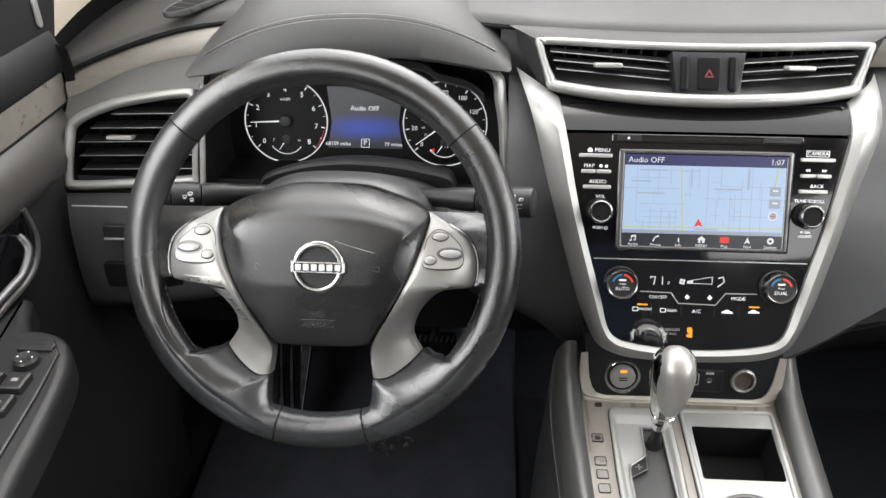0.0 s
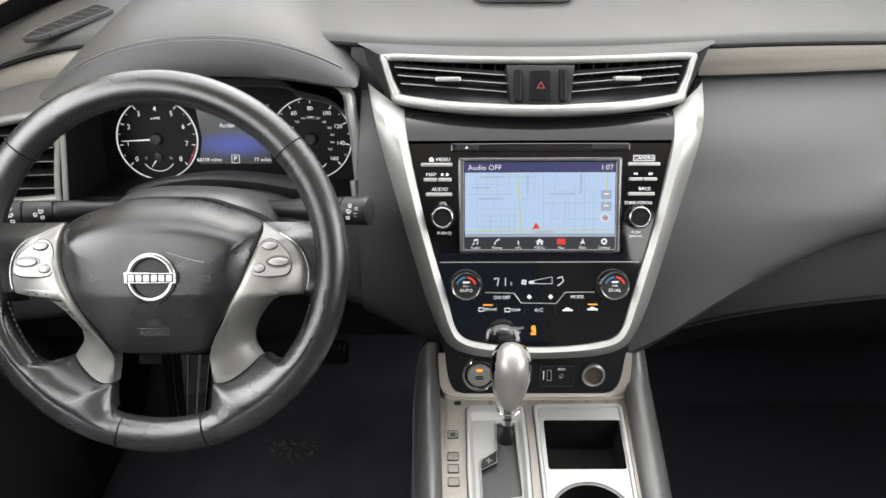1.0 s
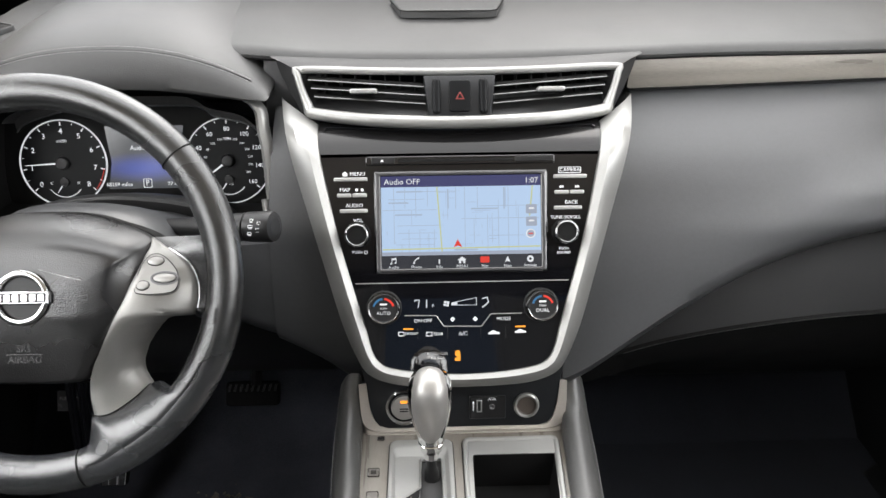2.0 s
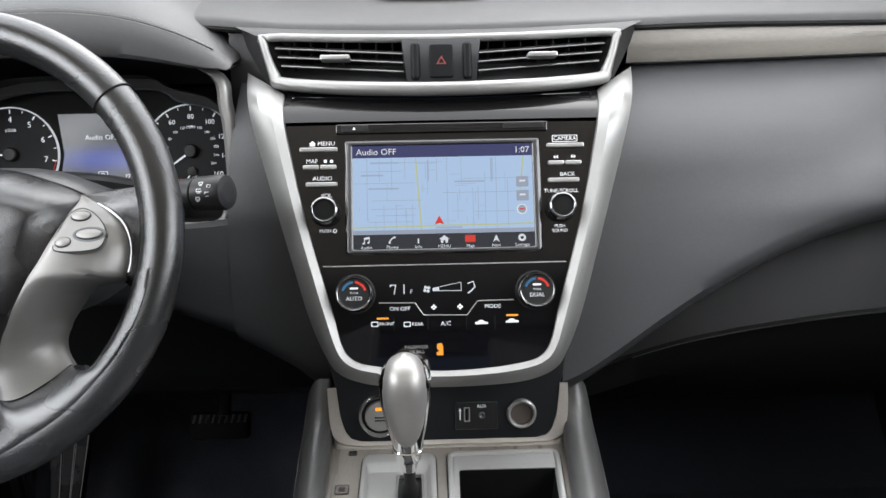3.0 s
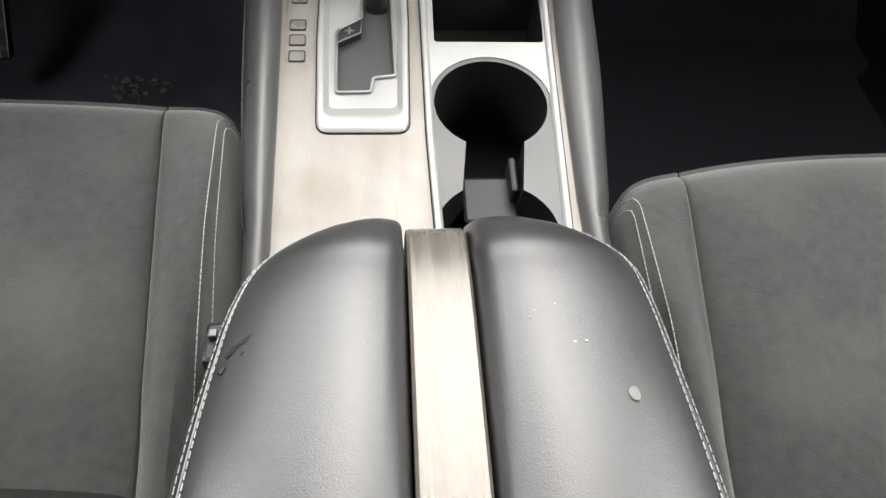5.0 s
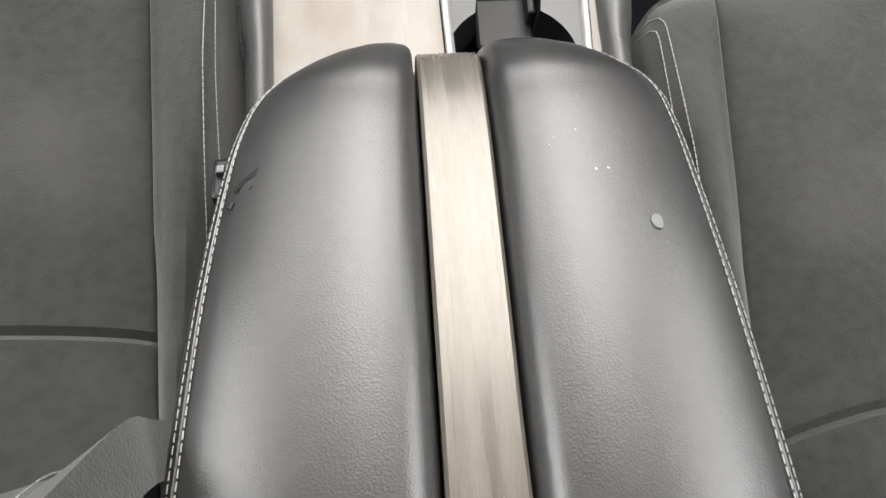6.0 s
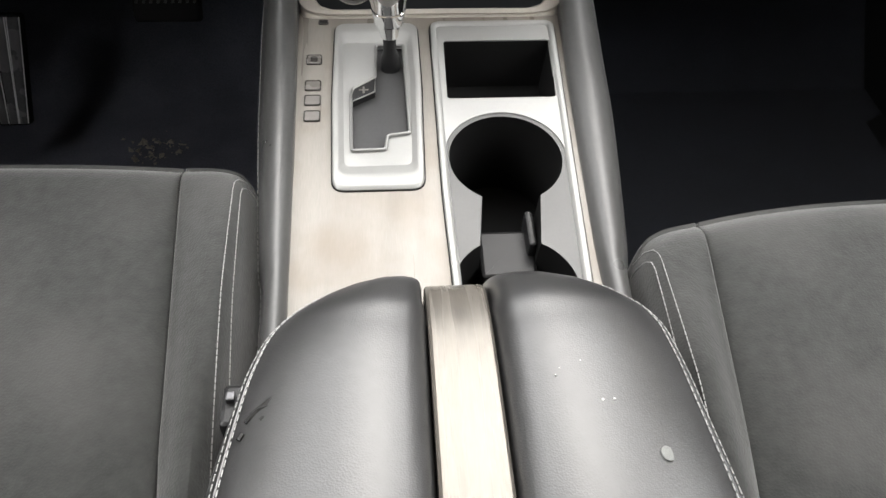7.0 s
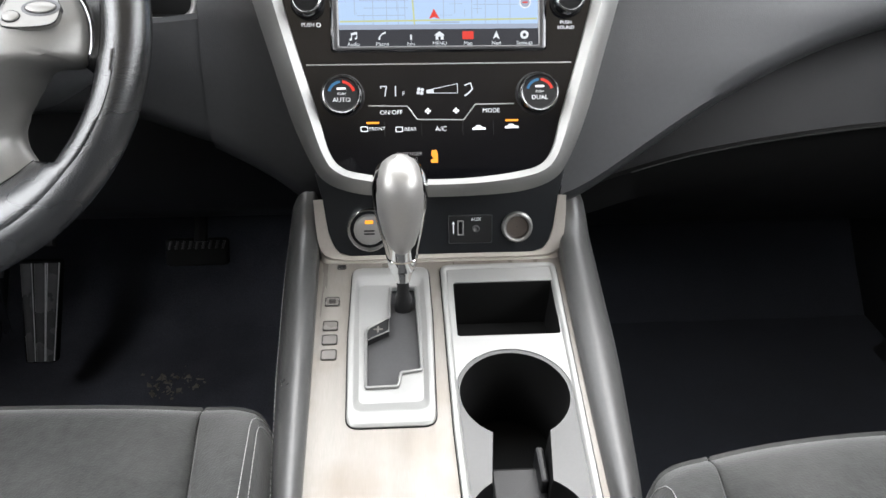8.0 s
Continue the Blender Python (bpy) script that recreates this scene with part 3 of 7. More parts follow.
rows = [[(x, 0.722, 0.836), (x, 0.704, 0.826), (x, 0.697, 0.80), (x, 0.694, 0.775), (x, 0.69, 0.75)] for x in np.linspace(-0.226, -0.16, 6)]
part("dash_infill", sheet(rows), M_PAD, dash)

# ---- centre vents ----
vents = thing("center_air_vents", "twin air vents in a satin silver frame with hazard switch", "air vent", at=(0, 0.65, 0.77))
BEZ = smooth_line([(-0.1765, 0.6705, 0.8233), (-0.09, 0.6665, 0.8215), (0, 0.665, 0.8205), (0.09, 0.6665, 0.8215), (0.1765, 0.6705, 0.8233), (0.1818, 0.6665, 0.8175), (0.170, 0.650, 0.787), (0.160, 0.643, 0.780), (0.09, 0.624, 0.777), (0, 0.617, 0.776), (-0.09, 0.624, 0.777), (-0.160, 0.643, 0.780), (-0.170, 0.650, 0.787), (-0.1818, 0.6665, 0.8175)], 5, True)
ce = Vector((0, 0.655, 0.80))
OUT = []
for p in BEZ:
    d = p - ce
    top = p.z > 0.81
    q = Vector((ce.x + d.x * 1.165, 0, 0))
    if top:
        q.y, q.z = 0.694, 0.8265 + 0.006 * (abs(p.x) / 0.18) ** 2
    else:
        f = (p.z - 0.774) / 0.036
        q = Vector((p.x * (1.05 + 0.12 * f), p.y + 0.012 + 0.028 * f, p.z - 0.012 + 0.02 * f))
    OUT.append(q)
BACK = [Vector((p.x * 0.93, p.y + 0.05, 0.80 + (p.z - 0.80) * 0.8 + 0.012)) for p in BEZ]
part("housing", sheet([[Vector((q.x, q.y + 0.03, q.z)) for q in OUT], OUT, [p * 0.5 + q * 0.5 + Vector((0, 0.004, 0)) for p, q in zip(BEZ, OUT)], [p + Vector((0, 0.006, 0)) for p in BEZ], BACK], closed_u=True, caps=False), M_HOUSING, vents)
part("recess", sheet([BACK, [ce + Vector((0, 0.05, 0.012)) + (b - ce - Vector((0, 0.05, 0.012))) * 0.02 for b in BACK]], closed_u=True, caps=True), M_DARK, vents)
rad = [0.0042 + 0.003 * max(0, (0.80 - p.z) / 0.024) for p in BEZ]
part("bezel", tube([p + Vector((0, -0.001, 0)) for p in BEZ], rad, 10, True), M_SILVER, vents, "satin silver frame")
for side in (-1, 1):
    for k in range(3):
        f = (k + 1) / 4
        z0, y0 = 0.786 + 0.033 * f, 0.640 + 0.022 * f
        xo = 0.160 + 0.014 * f
        path = [(side * (0.038 + (xo - 0.038) * t), y0 - 0.012 + 0.014 * t + 0.008, z0 - 0.004 + 0.006 * t) for t in np.linspace(0, 1, 8)]
        bm = sheet([[(x, y + 0.010, z + 0.0015) for x, y, z in path], [(x, y, z + 0.0012) for x, y, z in path], [(x, y - 0.001, z) for x, y, z in path], [(x, y, z - 0.0012) for x, y, z in path], [(x, y + 0.010, z + 0.0005) for x, y, z in path]])
        sl = part("slat", bm, M_DARK, vents)
        part("slat_glint", tube([(x, y - 0.0012, z) for x, y, z in path], 0.0008, 6), M_SLATEDGE, sl)
    for k in range(7):
        x = side * (0.05 + k * 0.017)
        part("vane", box(x - 0.0008, 0.672, 0.785, x + 0.0008, 0.692, 0.822, 0.0004), M_DARK, vents)
    tab = part("vent_tab", slab(rrect(-0.0150, -0.0026, 0.0150, 0.0026, 0.0018), basis((side * 0.105 - 0.002, 0.640, 0.806), (1, 0, 0), (0, 0.3, 1)), 0.016, 0.0015), M_BTN, vents, "silver vent tab")
CB = basis((0.0, 0.633, 0.800), (1, 0, 0), (0, 0.52, 0.85))
part("center_block", slab([(-0.040, 0.024), (-0.034, -0.026), (0.034, -0.026), (0.040, 0.024)], CB, 0.03, 0.002, lift=0.002), M_PANEL, vents)
hz = part("hazard_button", slab(rrect(-0.0118, -0.0178, 0.0118, 0.0178, 0.003), CB, 0.01, 0.001, lift=0.0045), M_DIAL, vents)
tri3 = [(0, 0.0048), (-0.0052, -0.0042), (0.0052, -0.0042)]
part("hazard_symbol", frame_ring(tri3, [(p[0] * 0.6, p[1] * 0.6 - 0.0004) for p in tri3], CB, 0.0004, 0.0044), M_REDPAINT, hz, "red warning triangle")
for side in (-1, 1):
    part("thumb_wheel", slab(rrect(side * 0.026 - 0.0045, -0.020, side * 0.026 + 0.0045, 0.020, 0.004), CB, 0.012, 0.003, lift=0.006), M_DIAL, vents)

# ---- centre stack ----
stack = thing("center_stack", "piano black centre stack in a broad V-shaped satin silver frame", "center stack", at=(0, 0.5, 0.5))
OUTL = [(-0.1867, 0.097), (-0.1649, 0.0133), (-0.1475, -0.050), (-0.1300, -0.1115), (-0.1130, -0.153), (-0.0995, -0.1690), (-0.0740, -0.1782), (-0.040, -0.1815), (0, -0.1825)]
INNL = [(-0.1545, 0.080), (-0.1400, 0.008), (-0.1270, -0.045), (-0.1090, -0.108), (-0.1000, -0.142), (-0.0890, -0.1562), (-0.0700, -0.162), (-0.0383, -0.1663), (0, -0.168)]


def both(pts):
    return list(pts) + [(-x, y) for x, y in reversed(pts[:-1])]


outl, innl = both(OUTL), both(INNL)
o3 = [STACK @ Vector((x * 1.022, y - 0.002, -0.008)) for x, y in outl]
r3 = [STACK @ Vector((0.72 * a + 0.28 * c, 0.72 * b + 0.28 * d, 0.005)) for (a, b), (c, d) in zip(outl, innl)]
s3 = [STACK @ Vector((0.34 * a + 0.66 * c, 0.34 * b + 0.66 * d, 0.0085)) for (a, b), (c, d) in zip(outl, innl)]
i3 = [STACK @ Vector((x, y, 0.004)) for x, y in innl]
k3 = [STACK @ Vector((x * 0.995, y, -0.004)) for x, y in innl]
TOPL = {"o": (-0.2065, 0.690, 0.786), "r": (-0.194, 0.668, 0.784), "s": (-0.176, 0.648, 0.778), "i": (-0.160, 0.638, 0.770), "k": (-0.158, 0.642, 0.766)}
lines = []
for key, line in (("o", o3), ("r", r3), ("s", s3), ("i", i3), ("k", k3)):
    a = Vector(TOPL[key])
    lines.append(smooth_line([a, *line, Vector((-a.x, a.y, a.z))], 5))
back = [p + Vector((0, 0.03, -0.005)) for p in lines[0]]
part("silver_frame", sheet([back, *lines]), M_SILVER, stack, "satin silver V-shaped frame")
ins = smooth_line([Vector((x, y, 0)) for x, y in innl], 5)
face = [(p.x, p.y) for p in ins] + [(0.1535, 0.078), (0.08, 0.0785), (0, 0.079), (-0.08, 0.0785), (-0.1535, 0.078)]
part("faceplate", slab(face, STACK, 0.02, 0.0), M_GLOSS, stack, "piano black faceplate")
shelf = []
for x in np.linspace(-0.158, 0.158, 21):
    shelf.append([(x, 0.5915, 0.7495), (x, 0.600, 0.7555), (x, 0.612, 0.761), (x, 0.628, 0.7665), (x, 0.650, 0.772), (x, 0.67, 0.774)])
part("upper_shelf", sheet(shelf), M_SHELF, stack, "piano black upper shelf")
part("shelf_line", tube(smooth_line([(-0.150, 0.6235, 0.7665), (-0.145, 0.6275, 0.768), (-0.10, 0.626, 0.7672), (0, 0.622, 0.7655), (0.10, 0.626, 0.7672), (0.145, 0.6275, 0.768), (0.150, 0.6235, 0.7665)], 5), 0.0009, 6), M_GLOSS, stack)
part("panel_gap", slab(rrect(-0.118, -0.0644, 0.118, -0.0632, 0.0004, 1), STACK, 0.002, lift=0.0008), M_BTN, stack)

# head unit: screen, slot, buttons, knobs
unit = thing("infotainment_unit", "touch screen unit showing a blue road map, with side keys", "infotainment screen", at=tuple(STACK @ Vector((0, -0.05, -0.01))))
slot = part("disc_slot", slab(rrect(-0.104, 0.0685, 0.104, 0.0785, 0.002), STACK, 0.006, 0.001, lift=0.0025), M_GLOSS, unit)
part("slot_opening", slab(rrect(-0.068, 0.0715, 0.058, 0.0750, 0.001), STACK, 0.002, lift=0.0029), M_DARK, slot)
part("eject_key", slab(rrect(-0.098, 0.0702, -0.072, 0.0768, 0.001), STACK, 0.003, 0.0005, lift=0.0035), M_PLASTIC, slot)
text("\u25B2", 0.004, on(STACK, -0.086, 0.0735, 0.0037), M_LABEL, slot, "eject_symbol")
part("card_flap", slab(rrect(0.060, 0.0712, 0.101, 0.0765, 0.001), STACK, 0.003, 0.0005, lift=0.0034), M_PLASTIC, slot)
SW, ST, SB = 0.0880, 0.0560, -0.0475
part("screen_bezel", frame_ring(rrect(-0.0955, -0.0530, 0.0955, 0.0615, 0.003), rrect(-SW, SB, SW, ST, 0.001), STACK, 0.0028, 0.0), M_GLOSS, unit)
part("screen_bevel", frame_ring(rrect(-0.0935, -0.0515, 0.0935, 0.0600, 0.002), rrect(-SW - 0.001, SB - 0.001, SW + 0.001, ST + 0.001, 0.001), STACK, 0.0008, 0.0022), M_GREYMETAL, unit)
scr = part("screen", slab(rrect(-SW, -0.0332, SW, 0.0438, 0.0005, 1), STACK, 0.004, lift=0.0012), M_SCREEN_MAP, unit, "lit blue map display")
part("screen_header", slab(rrect(-SW, 0.0439, SW, ST, 0.0005, 1), STACK, 0.004, lift=0.0013), M_SCREEN_BAR, scr)
part("screen_menu_bar", slab(rrect(-SW, SB, SW, -0.0333, 0.0005, 1), STACK, 0.004, lift=0.0013), M_SCREEN_MENU, scr)
text("Audio OFF", 0.0088, on(STACK, -0.0845, 0.0495, 0.0015), M_WHITE, scr, "screen_text", "LEFT")
text("1:07", 0.0088, on(STACK, 0.0855, 0.0495, 0.0015), M_WHITE, scr, "screen_text", "RIGHT")
for k, word in enumerate(("Audio", "Phone", "Info", "MENU", "Map", "Navi", "Settings")):
    x = -0.0755 + k * 0.0252
    text(word, 0.0046, on(STACK, x, -0.0462, 0.0016), M_WHITE, scr, "screen_text")
    if k == 4:
        part("menu_icon", slab(rrect(x - 0.005, -0.0425, x + 0.005, -0.0355, 0.0006, 1), STACK, 0.001, lift=0.0016), M_RED, scr)
    elif k == 3:
        part("menu_icon", slab([(x - 0.005, -0.039), (x, -0.0352), (x + 0.005, -0.039), (x + 0.0035, -0.039), (x + 0.0035, -0.0428), (x + 0.001, -0.0428), (x + 0.001, -0.040), (x - 0.001, -0.040), (x - 0.001, -0.0428), (x - 0.0035, -0.0428), (x - 0.0035, -0.039)], STACK, 0.001, lift=0.0016), M_WHITE, scr)
    elif k == 5:
        part("menu_icon", slab([(x, -0.0352), (x - 0.0032, -0.0428), (x, -0.0408), (x + 0.0032, -0.0428)], STACK, 0.001, lift=0.0016), M_WHITE, scr)
    elif k == 6:
        part("menu_icon", frame_ring(disc(x, -0.039, 0.0038, 12), disc(x, -0.039, 0.0016, 12), STACK, 0.0004, 0.0014), M_WHITE, scr)
    elif k == 0:
        part("menu_icon", slab([(x - 0.0022, -0.0362), (x + 0.0032, -0.0352), (x + 0.0032, -0.0412), (x + 0.0014, -0.0424), (x + 0.0010, -0.0408), (x + 0.0024, -0.0400), (x + 0.0024, -0.0375), (x - 0.0014, -0.0382), (x - 0.0014, -0.0424), (x - 0.0036, -0.0430), (x - 0.0036, -0.0412), (x - 0.0022, -0.0408)], STACK, 0.001, lift=0.0016), M_WHITE, scr)
    elif k == 1:
        part("menu_icon", tube([on(STACK, x + a, -0.039 + b, 0.0018).translation for a, b in ((-0.0028, -0.0034), (-0.0022, -0.0008), (-0.0002, 0.0016), (0.0030, 0.0030))], [0.0010, 0.0006, 0.0006, 0.0010], 6), M_WHITE, scr)
    else:
        part("menu_icon", slab(rrect(x - 0.0008, -0.0428, x + 0.0008, -0.0380, 0.0002, 1), STACK, 0.001, lift=0.0016), M_WHITE, scr)


def road(x0, y0, x1, y1, w, mat):
    d = Vector((x1 - x0, y1 - y0))
    s = Vector((-d.y, d.x)).normalized() * w / 2
    part("road_line", slab([(x0 + s.x, y0 + s.y), (x0 - s.x, y0 - s.y), (x1 - s.x, y1 - s.y), (x1 + s.x, y1 + s.y)], STACK, 0.0005, lift=0.0015), mat, scr)


for x, a, b in ((-0.074, -0.02, 0.043), (-0.062, 0.02, 0.043), (-0.05, 0.01, 0.043), (-0.037, 0.022, 0.043), (-0.006, 0.018, 0.043), (0.004, -0.030, 0.043), (0.018, 0.018, 0.043), (0.029, -0.031, 0.012), (0.041, -0.031, 0.028), (0.052, -0.031, 0.043), (0.063, -0.031, 0.020), (-0.058, -0.030, -0.004), (-0.046, -0.030, -0.004), (-0.036, -0.030, -0.010), (-0.030, -0.030, -0.004), (-0.066, -0.030, -0.020), (0.014, -0.02, 0.006), (0.034, -0.02, 0.013), (0.049, 0.02, 0.043)):
    road(x, a, x, b, 0.00055, M_ROAD)
for y, a, b in ((0.0385, -0.06, -0.005), (0.018, -0.087, -0.027), (0.0075, 0.0, 0.086), (0.0215, 0.02, 0.086), (0.0005, -0.07, -0.02), (-0.008, -0.07, -0.027), (-0.0145, -0.066, -0.027), (-0.021, -0.072, -0.03), (0.030, -0.08, -0.04), (-0.012, 0.03, 0.07)):
    road(a, y, b, y, 0.00055, M_ROAD)
random.seed(11)
for k in range(26):
    x, y, w = random.uniform(-0.082, 0.066), random.uniform(-0.023, 0.040), random.choice((0.008, 0.012, 0.018))
    if k % 2:
        road(x, y, x + w, y, 0.0004, M_ROAD)
    else:
        road(x, y - w / 2 if y > 0 else y, x, min(0.043, y + w / 2), 0.0004, M_ROAD)
road(-0.0215, -0.033, -0.0265, 0.0435, 0.0014, M_ROADY)
road(0.0755, 0.010, 0.0790, 0.0435, 0.0014, M_ROADY)
road(-0.087, -0.0262, 0.087, -0.0248, 0.0014, M_ROADY)
for x, y, w in ((-0.057, 0.0385, 0.028), (-0.069, 0.026, 0.022), (-0.058, 0.0125, 0.030), (0.026, 0.0185, 0.030), (0.005, -0.0275, 0.026)):
    part("road_name", slab(rrect(x - w / 2, y - 0.0008, x + w / 2, y + 0.0008, 0.0003, 1), STACK, 0.0005, lift=0.00165), M_ROAD, scr)
for x, y, h in ((-0.0145, 0.030, 0.022), (0.0475, 0.030, 0.024)):
    part("road_name", slab(rrect(x - 0.0008, y - h / 2, x + 0.0008, y + h / 2, 0.0003, 1), STACK, 0.0005, lift=0.00165), M_ROAD, scr)
part("route_bar", slab(rrect(-SW, -0.0332, SW, -0.0292, 0.0004, 1), STACK, 0.0005, lift=0.0016), M_GREYBTN, scr)
for y in (0.0175, 0.0035):
    part("screen_key", slab(rrect(0.0715, y - 0.0055, 0.0835, y + 0.0050, 0.001, 2), STACK, 0.0005, lift=0.0017), M_GREYBTN, scr)
    part("screen_key_mark", slab(rrect(0.0745, y - 0.0005, 0.0805, y + 0.0015, 0.0004, 1), STACK, 0.0003, lift=0.0019), M_WHITE, scr)
part("compass", slab(disc(0.0765, -0.0105, 0.0052, 20), STACK, 0.0005, lift=0.0017), M_WHITE, scr)
part("compass", slab(disc(0.0765, -0.0105, 0.0040, 20), STACK, 0.0005, lift=0.0019), M_GREYBTN, scr)
part("compass_needle", slab(rrect(0.0740, -0.0112, 0.0790, -0.0098, 0.0004, 1), STACK, 0.0003, lift=0.0021), M_RED, scr)
part("position_arrow", slab([(-0.0045, -0.0155), (-0.0090, -0.0245), (-0.0040, -0.0228), (0.0005, -0.0245)], STACK, 0.0005, lift=0.0020), M_RED, scr)

for side in (-1, 1):
    for x0, x1, y in (((0.1025, 0.1394, 0.0533), (0.1035, 0.1362, 0.0355), (0.1028, 0.1336, 0.0180))):
        a, b = (x0, x1) if side > 0 else (-x1, -x0)
        spans = [(a, b)] if abs(y - 0.0355) > 0.001 else [(a, (a + b) / 2 - 0.0006), ((a + b) / 2 + 0.0006, b)]
        for p, q in spans:
            part("key", slab(rrect(p, y - 0.0022, q, y + 0.0022, 0.0012), STACK, 0.006, 0.001, lift=0.0035), M_BTN, unit, "silver key bar")
    k = on(STACK, side * 0.1144, -0.0092)
    kb = part("knob", lathe([(0.0150, -0.002), (0.0150, 0.001), (0.0132, 0.003), (0.0128, 0.013), (0.0118, 0.015), (0.0100, 0.0155), (0.0095, 0.0145), (0.0, 0.0145)], k, 36), M_DARK, unit)
    part("knob_ring", sheet([[k @ Vector((r * math.cos(a), r * math.sin(a), z)) for a in np.linspace(0, 2 * math.pi, 36, endpoint=False)] for r, z in ((0.0137, 0.0005), (0.0137, 0.0115), (0.0126, 0.0150), (0.0112, 0.0158), (0.0102, 0.0150))], closed_u=True), M_RING, kb, "chrome ring")
for word, x, y, s in (("MENU", -0.1135, 0.0594, 0.0062), ("MAP", -0.1275, 0.0416, 0.0060), ("AUDIO", -0.1174, 0.0240, 0.0060), ("VOL", -0.1137, 0.0070, 0.0055), ("PUSH", -0.1150, -0.0287, 0.0048), ("CAMERA", 0.1210, 0.0605, 0.0058), ("BACK", 0.1225, 0.0240, 0.0058), ("TUNE-SCROLL", 0.1156, 0.0072, 0.0052), ("PUSH", 0.1131, -0.0282, 0.0044), ("SOUND", 0.1131, -0.0328, 0.0044)):
    text(word, s, on(STACK, x, y, 0.0006), M_LABEL, unit)
part("label_symbol", slab([(-0.1305, 0.0594), (-0.1270, 0.0625), (-0.1235, 0.0594), (-0.1245, 0.0594), (-0.1245, 0.0570), (-0.1295, 0.0570), (-0.1295, 0.0594)], STACK, 0.0005, lift=0.0008), M_LABEL, unit)
part("label_symbol", frame_ring(disc(-0.1058, -0.0287, 0.0020, 14), disc(-0.1058, -0.0287, 0.0014, 14), STACK, 0.0002, 0.0006), M_LABEL, unit)
part("label_symbol", frame_ring(rrect(0.1085, 0.0570, 0.1335, 0.0640, 0.001), rrect(0.1091, 0.0576, 0.1329, 0.0634, 0.001), STACK, 0.0002, 0.0006), M_LABEL, unit)
for x in (-0.1145, -0.1085):
    part("label_symbol", slab(disc(x, 0.0416, 0.0018, 10), STACK, 0.0005, lift=0.0008), M_LABEL, unit)
for x, d in ((0.110, -1), (0.1125, -1), (0.128, 1), (0.1305, 1)):
    part("label_symbol", slab([(x - d * 0.0012, 0.0437), (x + d * 0.0012, 0.0418), (x - d * 0.0012, 0.0399)], STACK, 0.0005, lift=0.0008), M_LABEL, unit)

# climate controls
clim = thing("climate_panel", "piano black climate panel with two chrome dials and amber lamps", "climate control", at=tuple(STACK @ Vector((0, -0.15, -0.01))))
for side, word in ((-1, "AUTO"), (1, "DUAL")):
    d = on(STACK, side * 0.0868, -0.0915)
    dial = part("dial", lathe([(0.0195, -0.002), (0.0195, 0.001), (0.0175, 0.003), (0.0165, 0.013), (0.0158, 0.0145), (0.0145, 0.0135), (0.0140, 0.0130)], d, 44), M_PLASTIC, clim)
    part("dial_ring", sheet([[d @ Vector((r * math.cos(a), r * math.sin(a), z)) for a in np.linspace(0, 2 * math.pi, 44, endpoint=False)] for r, z in ((0.0185, 0.0), (0.0178, 0.010), (0.0172, 0.0135), (0.0162, 0.0150), (0.0154, 0.0146), (0.0151, 0.0134))], closed_u=True), M_RING, dial, "chrome ring")
    text(word, 0.0056, on(d, 0, -0.0050, 0.0133), M_LABEL, dial)
    text("PUSH", 0.0030, on(d, 0, 0.0003, 0.0133), M_LABEL, dial)
    part("dial_mark", slab(rrect(-0.004, 0.004, 0.004, 0.006, 0.0004, 1), d, 0.0003, lift=0.0134), M_LABEL, dial)
    for c0, c1, mat in ((95, 165, M_BLUE), (15, 85, M_RED)):
        arc = [(0.0122 * math.cos(radians(a)), 0.0122 * math.sin(radians(a))) for a in np.linspace(c0, c1, 12)]
        arc += [(0.0098 * math.cos(radians(a)), 0.0098 * math.sin(radians(a))) for a in np.linspace(c1, c0, 12)]
        part("dial_arc", slab(arc, d, 0.0003, lift=0.0134), mat, dial)
part("temperature_text", slab([(-0.0535, -0.0830), (-0.0475, -0.0830), (-0.0475, -0.0840), (-0.0490, -0.0925), (-0.0500, -0.0925), (-0.0486, -0.0840), (-0.0525, -0.0840), (-0.0525, -0.0855), (-0.0535, -0.0855)], STACK, 0.0003, lift=0.0005), M_WHITE, clim, "lit digit")
part("temperature_text", slab(rrect(-0.0405, -0.0925, -0.0394, -0.0830, 0.0003, 1), STACK, 0.0003, lift=0.0005), M_WHITE, clim)
text("F", 0.0055, on(STACK, -0.0330, -0.0905, 0.0005), M_WHITE, clim, "temperature_text")
part("fan_bar", frame_ring([(-0.0125, -0.0902), (0.0155, -0.0905), (0.0155, -0.0815), (-0.0125, -0.0872)], [(-0.0118, -0.0896), (0.0149, -0.0899), (0.0149, -0.0822), (-0.0118, -0.0877)], STACK, 0.0002, 0.0004), M_WHITE, clim)
part("fan_bar", slab([(-0.0120, -0.0899), (-0.0060, -0.0899), (-0.0060, -0.0864), (-0.0120, -0.0875)], STACK, 0.0003, lift=0.0006), M_WHITE, clim)
for a in range(4):
    part("fan_symbol", slab(disc(-0.0180 + 0.0022 * math.cos(a * 1.571 + 0.6), -0.0882 + 0.0022 * math.sin(a * 1.571 + 0.6), 0.0016, 10), STACK, 0.0003, lift=0.0006), M_WHITE, clim)
part("airflow_symbol", tube([on(STACK, x, y, 0.0007).translation for x, y in ((0.0215, -0.0835), (0.0270, -0.0815), (0.0285, -0.0870), (0.0250, -0.0905), (0.0215, -0.0930))], 0.0007, 6), M_WHITE, clim)
